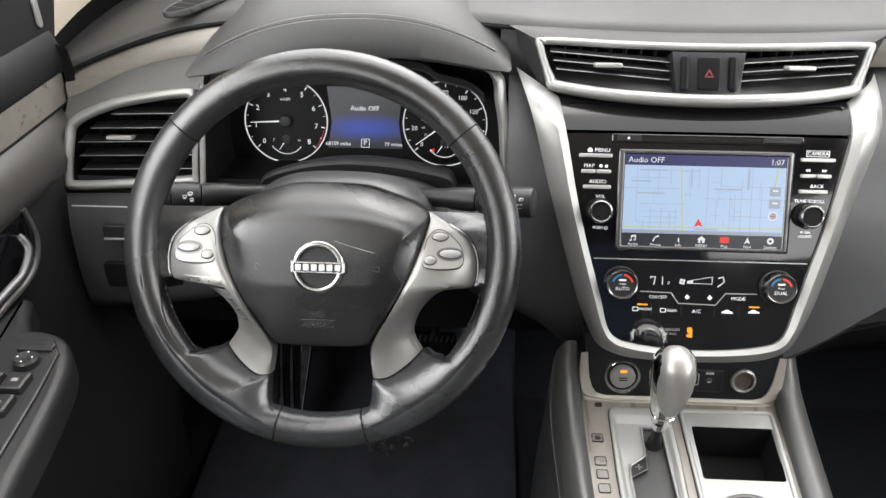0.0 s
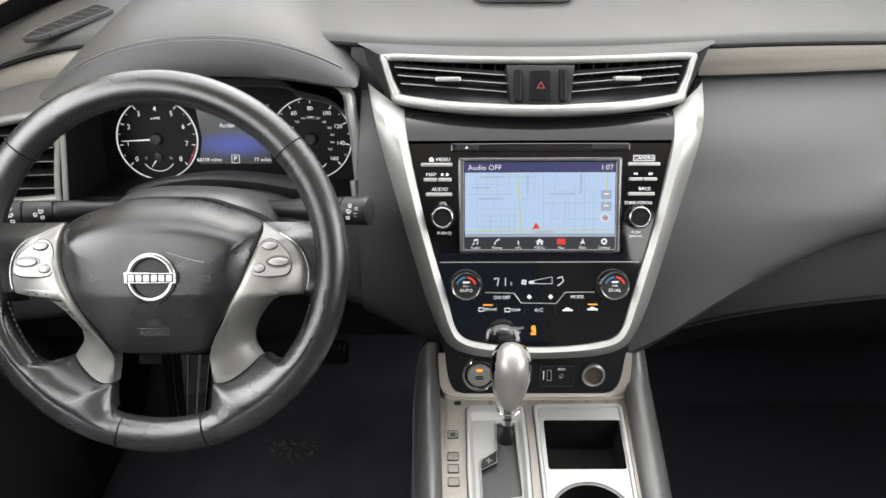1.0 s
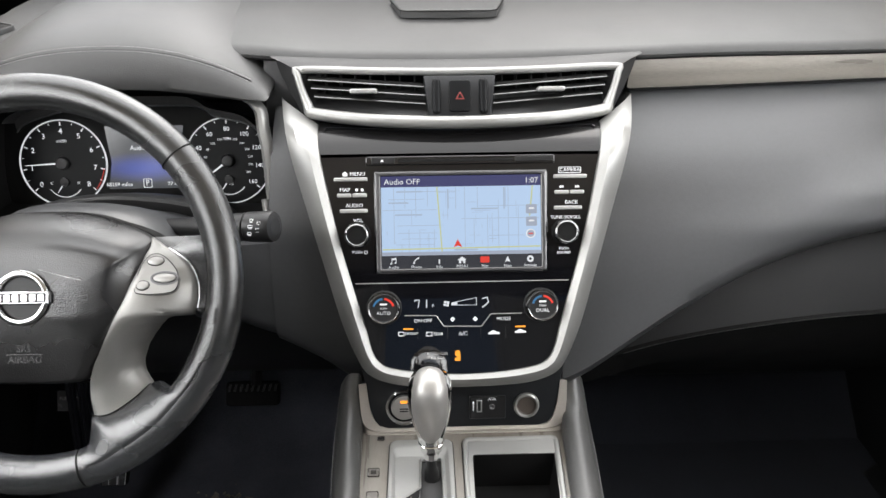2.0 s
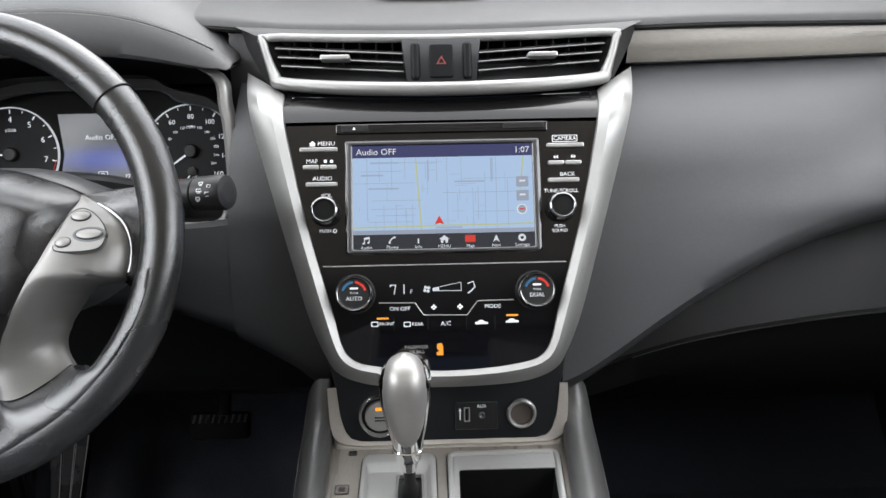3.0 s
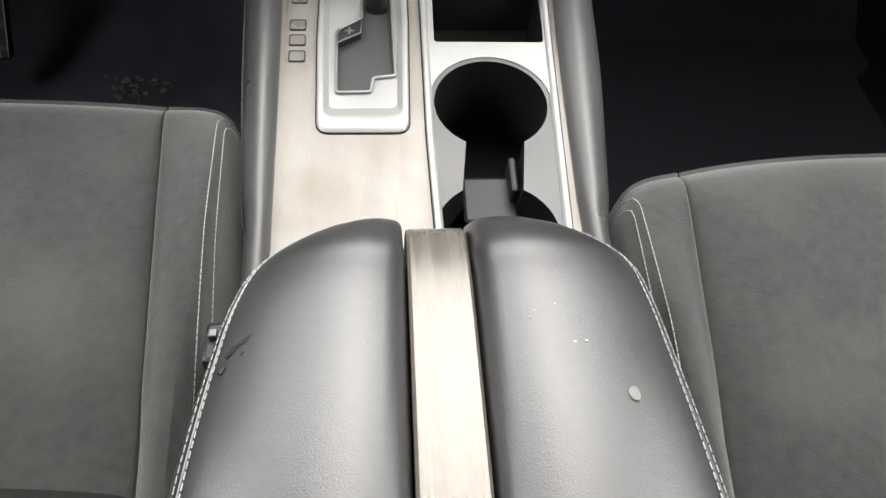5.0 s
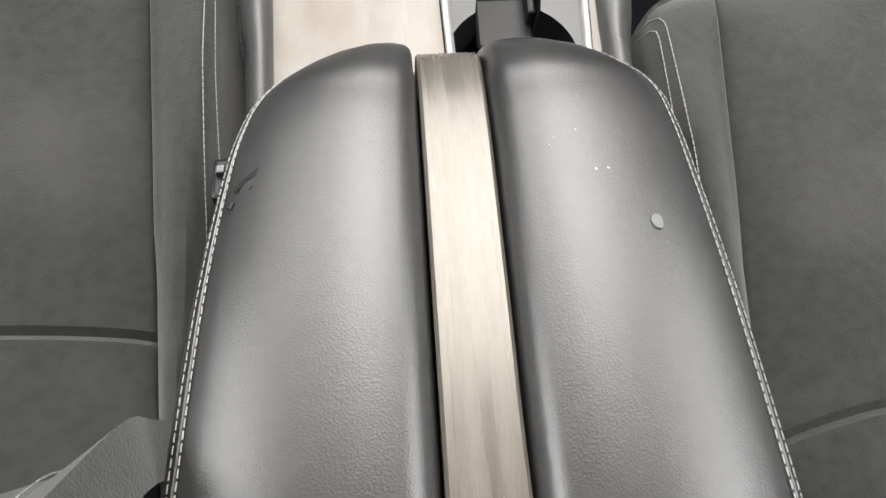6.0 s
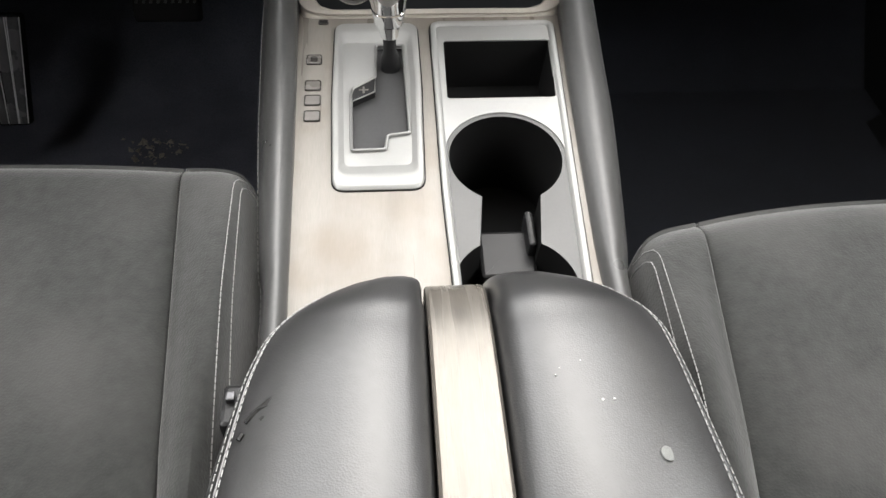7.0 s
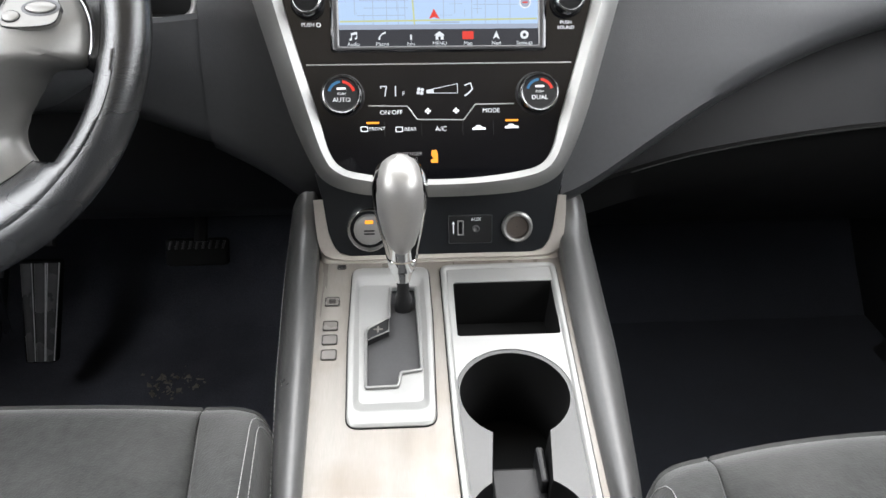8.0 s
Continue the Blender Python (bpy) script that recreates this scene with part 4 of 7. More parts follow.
for a, b, c, e in ((-0.0644, -0.1007, -0.0297, -0.1015), (-0.0297, -0.1015, -0.0214, -0.1135), (-0.0214, -0.1135, 0.0203, -0.1144), (0.0203, -0.1144, 0.0308, -0.1007), (0.0308, -0.1007, 0.0657, -0.1004)):
    part("key_edge", tube([on(STACK, a, b, 0.0006).translation, on(STACK, c, e, 0.0006).translation], 0.0006, 6), M_BTN, clim)
for word, x, y, s in (("ON\u00b7OFF", -0.0442, -0.1070, 0.0056), ("MODE", 0.0452, -0.1064, 0.0056), ("FRONT", -0.0570, -0.1215, 0.0044), ("REAR", -0.0275, -0.1222, 0.0046), ("A/C", -0.0002, -0.1224, 0.0062), ("PASSENGER", -0.0289, -0.1446, 0.0044), ("AIR BAG", -0.0289, -0.1494, 0.0040)):
    text(word, s, on(STACK, x, y, 0.0006), M_LABEL if word[0] != "P" and word != "AIR BAG" else M_BTN, clim)
for x in (-0.0116, 0.0136):
    for a in range(4):
        part("fan_symbol", slab(disc(x + 0.0016 * math.cos(a * 1.571), -0.1060 + 0.0016 * math.sin(a * 1.571), 0.0012, 8), STACK, 0.0003, lift=0.0006), M_LABEL, clim)
for x, y in ((-0.0685, -0.1215), (-0.0375, -0.1222)):
    part("demist_symbol", frame_ring(rrect(x - 0.0034, y - 0.0025, x + 0.0034, y + 0.0025, 0.001), rrect(x - 0.0026, y - 0.0017, x + 0.0026, y + 0.0017, 0.001), STACK, 0.0002, 0.0005), M_LABEL, clim)
for x, y in ((0.0340, -0.1221), (0.0635, -0.1212)):
    part("recirculation_symbol", slab([(x - 0.0062, y - 0.0016), (x + 0.0062, y - 0.0016), (x + 0.0062, y + 0.0004), (x + 0.003, y + 0.0010), (x + 0.001, y + 0.0026), (x - 0.002, y + 0.0026), (x - 0.004, y + 0.0008), (x - 0.0062, y + 0.0004)], STACK, 0.0003, lift=0.0006), M_LABEL, clim)
for x in (-0.0505, -0.0175, 0.0195, 0.0470):
    part("key_gap", slab(rrect(x - 0.0003, -0.1280, x + 0.0003, -0.1155, 0.0001, 1), STACK, 0.0003, lift=0.0004), M_PLASTIC, clim)
for x, y in ((-0.0609, -0.1160), (0.0636, -0.1155)):
    part("indicator_lamp", slab(rrect(x - 0.0058, y - 0.0009, x + 0.0058, y + 0.0009, 0.0004, 1), STACK, 0.0003, lift=0.0007), M_ORANGE, clim, "lit amber lamp")
part("airbag_lamp", slab([(-0.0090, -0.1418), (-0.0048, -0.1410), (-0.0035, -0.1450), (-0.0035, -0.1530), (-0.0095, -0.1530), (-0.0100, -0.1500), (-0.0070, -0.1490), (-0.0095, -0.1460)], STACK, 0.0003, lift=0.0007), M_ORANGE, clim, "lit amber symbol")

M_SOCKET = material("socket_brown", (0.070, 0.056, 0.047), 0.5)
# ---- lower panel with starter, sockets ----
low = thing("socket_panel", "black lower panel with start button, USB and power sockets", "socket panel", at=tuple(LOWER @ Vector((0, -0.03, -0.02))))
LP = [(-0.118, 0.055), (-0.1120, 0.0279), (-0.1084, -0.0011), (-0.1040, -0.015), (-0.0985, -0.0225), (-0.088, -0.0258), (0.088, -0.0258), (0.0985, -0.0225), (0.1040, -0.015), (0.1084, -0.0011), (0.1120, 0.0279), (0.118, 0.055)]
part("panel", slab(LP, LOWER, 0.02, 0.001), M_PANEL, low)
sb = on(LOWER, -0.0690, 0.0009)
st = part("start_button", lathe([(0.0150, -0.002), (0.0150, 0.003), (0.0140, 0.0048), (0.0125, 0.0052), (0.0, 0.0060)], sb, 40), M_SILVER_P, low, "silver start button")
part("button_ring", sheet([[sb @ Vector((r * math.cos(a), r * math.sin(a), z)) for a in np.linspace(0, 2 * math.pi, 40, endpoint=False)] for r, z in ((0.0222, 0.0), (0.0216, 0.0040), (0.0200, 0.0055), (0.0186, 0.0038), (0.0176, 0.0005))], closed_u=True), M_CHROME, st, "chrome ring")
part("button_lamp", slab(rrect(-0.004, 0.0065, 0.004, 0.0100, 0.0006, 1), sb, 0.0003, lift=0.0062), M_ORANGE, st)
for y in (-0.001, -0.004):
    part("button_mark", slab(rrect(-0.005, y, 0.005, y + 0.0014, 0.0003, 1), sb, 0.0003, lift=0.0062), M_PLASTIC, st)
us = part("usb_panel", slab(rrect(0.0066, -0.0151, 0.0486, 0.0126, 0.0015), LOWER, 0.006, 0.0008, lift=0.0018), M_PLASTIC, low)
part("usb_edge", frame_ring(rrect(0.0064, -0.0153, 0.0488, 0.0128, 0.0016), rrect(0.0070, -0.0147, 0.0482, 0.0122, 0.0013), LOWER, 0.0004, 0.0018), M_GREYMETAL, us)
part("usb_port", frame_ring(rrect(0.0150, -0.0072, 0.0212, 0.0078, 0.0008), rrect(0.0163, -0.0060, 0.0199, 0.0066, 0.0008), LOWER, 0.0008, 0.0018), M_BTN, us)
part("usb_tongue", slab(rrect(0.0166, -0.0055, 0.0186, 0.006, 0.0004), LOWER, 0.001, lift=0.0022), M_DARK, us)
part("aux_port", lathe([(0.0036, 0.0), (0.0036, 0.0026), (0.0026, 0.0030), (0.0018, 0.0022), (0.0, 0.0020)], on(LOWER, 0.0330, -0.0007), 20), M_GREYMETAL, us)
text("AUX", 0.0046, on(LOWER, 0.0330, 0.0086, 0.0020), M_LABEL, us)
part("usb_symbol", tube([on(LOWER, 0.0112, -0.005, 0.0021).translation, on(LOWER, 0.0112, 0.005, 0.0021).translation], 0.0005, 6), M_LABEL, us)
part("usb_symbol", slab([(0.0098, 0.0040), (0.0112, 0.0068), (0.0126, 0.0040)], LOWER, 0.0003, lift=0.0021), M_LABEL, us)
pm = on(LOWER, 0.0730, 0.0)
ps = part("power_socket", sheet([[pm @ Vector((r * math.cos(a), r * math.sin(a), z)) for a in np.linspace(0, 2 * math.pi, 36, endpoint=False)] for r, z in ((0.0152, 0.0), (0.0148, 0.0035), (0.0132, 0.0048), (0.0116, 0.0042), (0.0110, 0.0030), (0.0108, -0.010))], closed_u=True), M_SILVER, low, "chrome-ringed socket")
part("socket_well", sheet([[pm @ Vector((r * math.cos(a), r * math.sin(a), z)) for a in np.linspace(0, 2 * math.pi, 30, endpoint=False)] for r, z in ((0.0111, 0.0034), (0.0106, 0.0018), (0.0098, 0.0010), (0.0005, 0.0008))], closed_u=True), M_SOCKET, ps, "brownish socket well")

# ---- console ----
con = thing("center_console", "centre console with brushed champagne top and black soft rails", "console", at=(0, 0.25, 0.0))
GATE_O = rounded([(-0.0855, 0.0940), (-0.0142, 0.0940), (-0.0135, 0.02), (-0.0160, -0.0955), (-0.0845, -0.0955), (-0.0868, 0.0)], 0.010)
GATE_I = rounded([(-0.0790, 0.0715), (-0.0240, 0.0715), (-0.0228, 0.02), (-0.0245, -0.0690), (-0.0758, -0.0695), (-0.0772, 0.0)], 0.006)
TRAY_O = rounded([(-0.0028, 0.0952), (0.1085, 0.0957), (0.1032, -0.010), (0.0935, -0.216), (0.0, -0.216), (-0.0032, -0.10)], 0.010)
top_out = [(-0.1196, 0.112), (-0.1162, -0.03), (-0.1143, -0.116), (-0.1115, -0.30), (0.1015, -0.30), (0.1041, -0.118), (0.1098, 0.0036), (0.1150, 0.112)]
part("console_top", holed(top_out, [GATE_O, TRAY_O], CONSOLE, 0.004), M_BRUSH, con, "brushed champagne trim, slightly worn")
# upturned front of the trim, round the socket panel
fx = [-0.1120, -0.1085, -0.1040, -0.0985, -0.088, -0.05, 0, 0.05, 0.088, 0.0985, 0.1040, 0.1085, 0.1120]
fy = [0.031, 0.0, -0.015, -0.0225, -0.0258, -0.0258, -0.0258, -0.0258, -0.0258, -0.0225, -0.015, 0.0, 0.031]
gx = [-0.1205, -0.1195, -0.118, -0.113, -0.095, -0.05, 0, 0.05, 0.095, 0.113, 0.118, 0.1195, 0.1195]
gy = [0.031, 0.006, -0.010, -0.0225, -0.0282, -0.0288, -0.0288, -0.0288, -0.0282, -0.0225, -0.010, 0.006, 0.031]
hv = [0.130, 0.122, 0.115, 0.1095, 0.1080, 0.1078, 0.1078, 0.1078, 0.1080, 0.1095, 0.115, 0.122, 0.130]
fi = [LOWER @ Vector((x, y, 0.0012)) for x, y in zip(fx, fy)]
fo = [LOWER @ Vector((x, y, 0.0030)) for x, y in zip(gx, gy)]
fe = [CONSOLE @ Vector((x * 0.985, v - 0.004, 0.0012)) for x, v in zip(gx, hv)]
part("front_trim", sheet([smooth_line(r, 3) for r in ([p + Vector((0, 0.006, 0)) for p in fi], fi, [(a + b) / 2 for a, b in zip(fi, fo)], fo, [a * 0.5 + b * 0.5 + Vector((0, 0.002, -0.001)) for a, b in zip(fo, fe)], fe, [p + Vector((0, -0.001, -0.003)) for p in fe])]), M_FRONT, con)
for side in (-1, 1):
    # path: inner edge x, outer x, along-console distance, lift
    tab = [(-0.40, 0.108, 0.130, 0.0), (-0.19, 0.112, 0.1315, 0.0), (-0.146, 0.1128, 0.136, 0.0), (-0.03, 0.1150, 0.1445, 0.002), (0.05, 0.1170, 0.1485, 0.004), (0.10, 0.1180, 0.1495, 0.011), (0.125, 0.1185, 0.1480, 0.020), (0.140, 0.119, 0.1465, 0.031), (0.155, 0.119, 0.1450, 0.040)]
    if side > 0:
        inner = {-0.40: 0.1000, -0.19: 0.1020, -0.146: 0.1026, -0.03: 0.1074, 0.05: 0.1116, 0.10: 0.1142, 0.125: 0.1165, 0.140: 0.118, 0.155: 0.119}
        tab = [(v, inner[v], b - 0.008 * max(0, min(1, (0.0 - v) / 0.2)), l) for v, a, b, l in tab]
    rows = []
    for v, xi, xo, l in tab:
        pts = [(xi, -0.004), (xi + 0.0006, 0.004 + l), (xi + 0.3 * (xo - xi), 0.010 + l), (xi + 0.6 * (xo - xi), 0.0085 + l), (xi + 0.88 * (xo - xi), -0.002 + l), (xo + 0.002, -0.025 + l), (xo + 0.006, -0.09), (xo + 0.010, -0.18), (xo + 0.012, -0.36)]
        rows.append(smooth_line([CONSOLE @ Vector((side * x, v, z)) for x, z in pts], 4))
    cols = [smooth_line([r[j] for r in rows], 4) for j in range(len(rows[0]))]
    part("side_rail", sheet(cols), M_RAIL, con, "black soft-touch rail")
    stitches([c + Vector((side * 0.0008, 0, 0.0006)) for c in cols[20]], con)
part("console_body", box(-0.125, -0.30, 0.0, 0.115, 0.70, 0.30, 0.01), M_PLASTIC, con)

for nm, ring in (("gate_groove", GATE_O), ("tray_groove", TRAY_O)):
    part(nm, tube([CONSOLE @ Vector((x, y, 0.0002)) for x, y in inset(ring, -0.0003)], 0.0007, 6, True), M_DARK, con)
gate = thing("shift_gate", "silver shift gate surround with a stepped black slot", "shift gate", at=tuple(CONSOLE @ Vector((-0.05, 0, -0.004))))
rows = [[CONSOLE @ Vector((x, y, -0.004)) for x, y in GATE_O], [CONSOLE @ Vector((x, y, 0.0016)) for x, y in GATE_O]]
for f, z in ((0.06, 0.0030), (0.14, 0.0034), (0.50, 0.0034), (0.60, 0.0028), (0.95, -0.0010), (1.0, -0.0012)):
    rows.append([CONSOLE @ Vector((o[0] * (1 - f) + i[0] * f, o[1] * (1 - f) + i[1] * f, z)) for o, i in zip(GATE_O, GATE_I)])
bm = sheet(rows, closed_u=True)
part("surround", bm, M_INSERT, gate)
SLOT = rounded([(-0.0505, 0.0665), (-0.0272, 0.0668), (-0.0249, -0.0375), (-0.0425, -0.0400), (-0.0445, -0.0545), (-0.0708, -0.0550), (-0.0716, 0.0070), (-0.0700, 0.0130), (-0.0515, 0.0265)], 0.0025, 3)
part("gate_plate", holed([(p[0], p[1]) for p in inset(GATE_I, -0.0015)], [SLOT], CONSOLE, 0.003, lift=-0.0011), M_INSERT, gate)
part("slot_rim", tube([CONSOLE @ Vector((x, y, 0.0002)) for x, y in SLOT], 0.0014, 8, True), M_SILVER, gate, "bright slot rim")
part("slot_floor", slab([(x, y) for x, y in inset(SLOT, -0.001)], CONSOLE, 0.02, lift=-0.006), M_FLOORGREY, gate)
GM = [(-0.0714, -0.0030), (-0.0520, 0.0085), (-0.0515, 0.0262), (-0.0702, 0.0135)]
part("gate_mark", slab(GM, CONSOLE, 0.006, 0.0005, lift=0.0008), M_PLASTIC, gate, "glossy black shift mark")
part("gate_mark_edge", tube([CONSOLE @ Vector((x, y, 0.0012)) for x, y in GM], 0.0007, 6, True), M_SILVER, gate)
for bx, by, w, h in ((-0.0612, 0.0112, 0.0008, 0.0040), (-0.0612, 0.0112, 0.0040, 0.0008)):
    part("shift_symbol", slab(rrect(bx - w, by - h, bx + w, by + h, 0.0003, 1), CONSOLE, 0.001, lift=0.0011), M_WINDOW, gate)

lever = thing("gear_lever", "gear lever with satin silver and chrome knob", "gear lever", at=tuple(CONSOLE @ Vector((-0.038, 0.05, -0.008))))
base, tip = CONSOLE @ Vector((-0.0385, 0.046, -0.006)), Vector((-0.0395, 0.4255, 0.582))
ax = (tip - base).normalized()
# local frame: x across, y towards the front of the car
xa = Vector((1, 0, 0)) - ax * ax.x
LV = basis(base, xa, ax.cross(xa.normalized()))
L = (tip - base).length


def lever_ring(z, rx, ry, dy=0.0, n=32, flat=0.0):
    out = []
    for i in range(n):
        a = 2 * math.pi * i / n
        c, s = math.cos(a), math.sin(a)
        e = 0.85
        out.append(LV @ Vector((rx * abs(c) ** e * (1 if c > 0 else -1), dy + ry * abs(s) ** e * (1 if s > 0 else -1), z)))
    return out


part("lever_shaft", sheet([lever_ring(0.0, 0.0085, 0.0085), lever_ring(0.012, 0.0075, 0.0075), lever_ring(0.018, 0.0055, 0.0055), lever_ring(L * 0.36, 0.0055, 0.0055)], closed_u=True, caps=True), M_PLASTIC, lever)
part("collar", sheet([lever_ring(L * 0.22, 0.0075, 0.008), lever_ring(L * 0.26, 0.0085, 0.009), lever_ring(L * 0.36, 0.0125, 0.013), lever_ring(L * 0.46, 0.0150, 0.0160), lever_ring(L * 0.60, 0.0195, 0.021), lever_ring(L * 0.74, 0.0228, 0.024), lever_ring(L * 0.86, 0.0224, 0.0232), lever_ring(L * 0.92, 0.0188, 0.0190), lever_ring(L * 0.955, 0.0120, 0.0120), lever_ring(L * 0.965, 0.004, 0.004)], closed_u=True, caps=True), M_CHROME, lever, "chrome side of the knob")
part("knob_cap", sheet([lever_ring(L * f, rx, ry, dy) for f, rx, ry, dy in ((0.485, 0.0052, 0.012, -0.0080), (0.50, 0.0080, 0.015, -0.0078), (0.54, 0.0122, 0.0182, -0.0080), (0.62, 0.0160, 0.0206, -0.0078), (0.74, 0.0194, 0.0232, -0.0072), (0.84, 0.0198, 0.0234, -0.0066), (0.91, 0.0180, 0.0214, -0.0052), (0.955, 0.0146, 0.0172, -0.004), (0.985, 0.0085, 0.0105, -0.002), (0.998, 0.002, 0.003, 0))], closed_u=True, caps=True), M_SILVER_P, lever, "satin silver cap")
part("collar_band", sheet([lever_ring(L * 0.30, 0.0102, 0.0105), lever_ring(L * 0.31, 0.0118, 0.0122), lever_ring(L * 0.395, 0.0140, 0.0150), lever_ring(L * 0.40, 0.0130, 0.0140)], closed_u=True), M_CHROME, lever)

for x, y, w, h in ((-0.0963, 0.0979, 0.0075, 0.0045), (-0.1026, 0.0490, 0.0120, 0.0105), (-0.1026, 0.0174, 0.0120, 0.0105), (-0.1024, 0.0003, 0.0120, 0.0105), (-0.1022, -0.0175, 0.0120, 0.0105)):
    t = thing("gear_indicator", "small dark gear position window in the console trim", "indicator", "gear position windows", at=tuple(CONSOLE @ Vector((x, y, 0))))
    part("window", slab(rrect(x - w / 2, y - h / 2, x + w / 2, y + h / 2, 0.0018), CONSOLE, 0.003, 0.0006, lift=0.0012), M_PLASTIC if h < 0.006 else M_WINDOW, t)
    part("window_rim", frame_ring(rrect(x - w / 2 - 0.0007, y - h / 2 - 0.0007, x + w / 2 + 0.0007, y + h / 2 + 0.0007, 0.002), rrect(x - w / 2 + 0.0004, y - h / 2 + 0.0004, x + w / 2 - 0.0004, y + h / 2 - 0.0004, 0.0016), CONSOLE, 0.0016), M_WINDOWMARK, t)
    if y > 0.04 and h > 0.006:
        part("window_mark", slab(rrect(x - 0.003, y - 0.003, x + 0.003, y + 0.003, 0.001), CONSOLE, 0.0004, lift=0.0016), M_WINDOWMARK, t)

# cup holder insert
cups = thing("cup_holder", "silver-framed cup holder with two round wells and a tray", "cup holder", at=tuple(CONSOLE @ Vector((0.05, -0.06, -0.09))))
TRAY = rrect(0.0080, -0.0010, 0.1020, 0.0705, 0.003)
TRAY = [(x - 0.005 * (0.07 - y) / 0.07 if x > 0.05 else x - 0.001 * (0.07 - y) / 0.07, y) for x, y in TRAY]


def well_outline():
    """Two round wells joined by a neck."""
    pts = []
    c1, c2, r = (0.0480, -0.0655), (0.0425, -0.186), 0.0440
    for a in np.linspace(-60, 240, 40):
        pts.append((c1[0] + r * math.cos(radians(a)), c1[1] + r * math.sin(radians(a))))
    for a in np.linspace(120, 420, 40):
        pts.append((c2[0] + r * math.cos(radians(a)), c2[1] + r * math.sin(radians(a))))
    return pts


WELL = well_outline()
bm = sheet([[CONSOLE @ Vector((x, y, z)) for x, y in inset(TRAY_O, d)] for d, z in ((0.0, -0.004), (0.0, 0.0018), (0.0006, 0.0030), (0.0016, 0.0034), (0.0036, 0.0033), (0.0046, 0.0026), (0.0062, 0.0004), (0.0064, -0.002))], closed_u=True)
part("frame", bm, M_INSERT, cups, "satin silver frame")
TOPF = rounded([(0.0005, 0.0905), (0.1042, 0.0910), (0.1005, -0.012), (0.0975, -0.062)], 0.006)[:-6] + [(0.0975, -0.062)]
TOPF += [(0.0480 + 0.0478 * math.cos(a), -0.0655 + 0.0478 * math.sin(a)) for a in np.linspace(0.09, math.pi - 0.09, 30)] + [(-0.0008, -0.062)]
part("upper_frame", holed(TOPF, [TRAY], CONSOLE, 0.006, lift=0.0012), M_INSERT, cups, "satin silver tray frame")
part("well_plate", holed([(0.0, -0.010), (0.0985, -0.010), (0.0930, -0.205), (0.004, -0.205)], [WELL], CONSOLE, 0.004, lift=0.0002), M_WELLGREY, cups)
for ring, depth, mat, nm in ((WELL, 0.085, M_DARK, "well"), (TRAY, 0.05, M_DARK, "tray_well")):
    bm = sheet([[CONSOLE @ Vector((x, y, z)) for x, y in inset(ring, d)] for z, d in ((0.0, 0.0), (-0.004, 0.0006), (-depth, 0.003))], closed_u=True)
    bm.faces.new(list(bm.verts)[-len(ring):])
    part(nm, bm, mat, cups)
part("divider", slab(rrect(0.0225, -0.160, 0.0645, -0.118, 0.003), CONSOLE, 0.05, 0.003, lift=-0.024), M_PLASTIC, cups)
part("divider_clip", box(0.058, -0.142, -0.030, 0.064, -0.110, -0.010, 0.002, CONSOLE), M_PLASTIC, cups)

# ---- armrest ----
M_SPOT = material("pale_dried_spot", (0.14, 0.145, 0.138), 0.55, var=0.3, scale=300)
arm = thing("armrest", "padded two-part black leatherette armrest with champagne centre strip", "armrest", at=(-0.01, 0.0, 0.3))


def arm_z(y):
    return lerp_table(y, [(-0.40, 0.530), (-0.2, 0.528), (-0.05, 0.520), (0.05, 0.512), (0.10, 0.507), (0.13, 0.502), (0.150, 0.494), (0.163, 0.481), (0.170, 0.464), (0.172, 0.445)])


def arm_half(side):
    def outer(y):
        if side < 0:
            return lerp_table(y, [(-0.40, -0.136), (-0.06, -0.130), (0.0, -0.127), (0.045, -0.1225), (0.085, -0.1165), (0.108, -0.109), (0.125, -0.097), (0.140, -0.078), (0.150, -0.058), (0.1575, -0.035), (0.160, -0.03)])
        return lerp_table(y, [(-0.40, 0.112), (-0.06, 0.108), (0.0, 0.1075), (0.045, 0.1055), (0.085, 0.1035), (0.108, 0.1005), (0.125, 0.092), (0.140, 0.077), (0.150, 0.055), (0.1575, 0.020), (0.160, 0.014)])

    inner_edge = [(-0.4, -0.0294), (-0.07, -0.0266), (0.09, -0.0254), (0.157, -0.0249)] if side < 0 else [(-0.4, 0.0069), (-0.07, 0.0049), (0.09, 0.0074), (0.157, 0.0082)]

    def edge(y):
        return outer(y - 0.012)

    rows = []
    ys = [-0.40, -0.3, -0.2, -0.12, -0.06, 0.0, 0.04, 0.07, 0.09, 0.105, 0.118, 0.130, 0.142, 0.152, 0.160, 0.166, 0.170, 0.1718]
    for y in ys:
        e, z = edge(y), arm_z(y)
        c = lerp_table(y, inner_edge) + (0.0 if y < 0.14 else side * 0.0012)
        w = e - c
        k = min(1.0, abs(w) / 0.08)
        prof = [(0.0, -0.024), (0.008, -0.0125), (0.030, -0.0060), (0.07, -0.0018), (0.13, 0.0009), (0.28, 0.0033), (0.46, 0.0029), (0.68, -0.0015), (0.82, -0.0065), (0.91, -0.0115), (0.97, -0.0175), (0.995, -0.024), (1.0, -0.034), (0.985, -0.050), (0.95, -0.075)]
        rows.append([Vector((c + w * f, y, z + dz * (0.35 + 0.65 * k))) for f, dz in prof])
    last = rows[-1]
    rows.append([Vector((p.x, 0.1725, p.z - 0.035)) for p in last])
    cols = [smooth_line([r[j] for r in rows], 3) for j in range(len(rows[0]))]
    part("pad", sheet(cols), M_ARM, arm, "soft leatherette pad", sharp=60)
    return cols


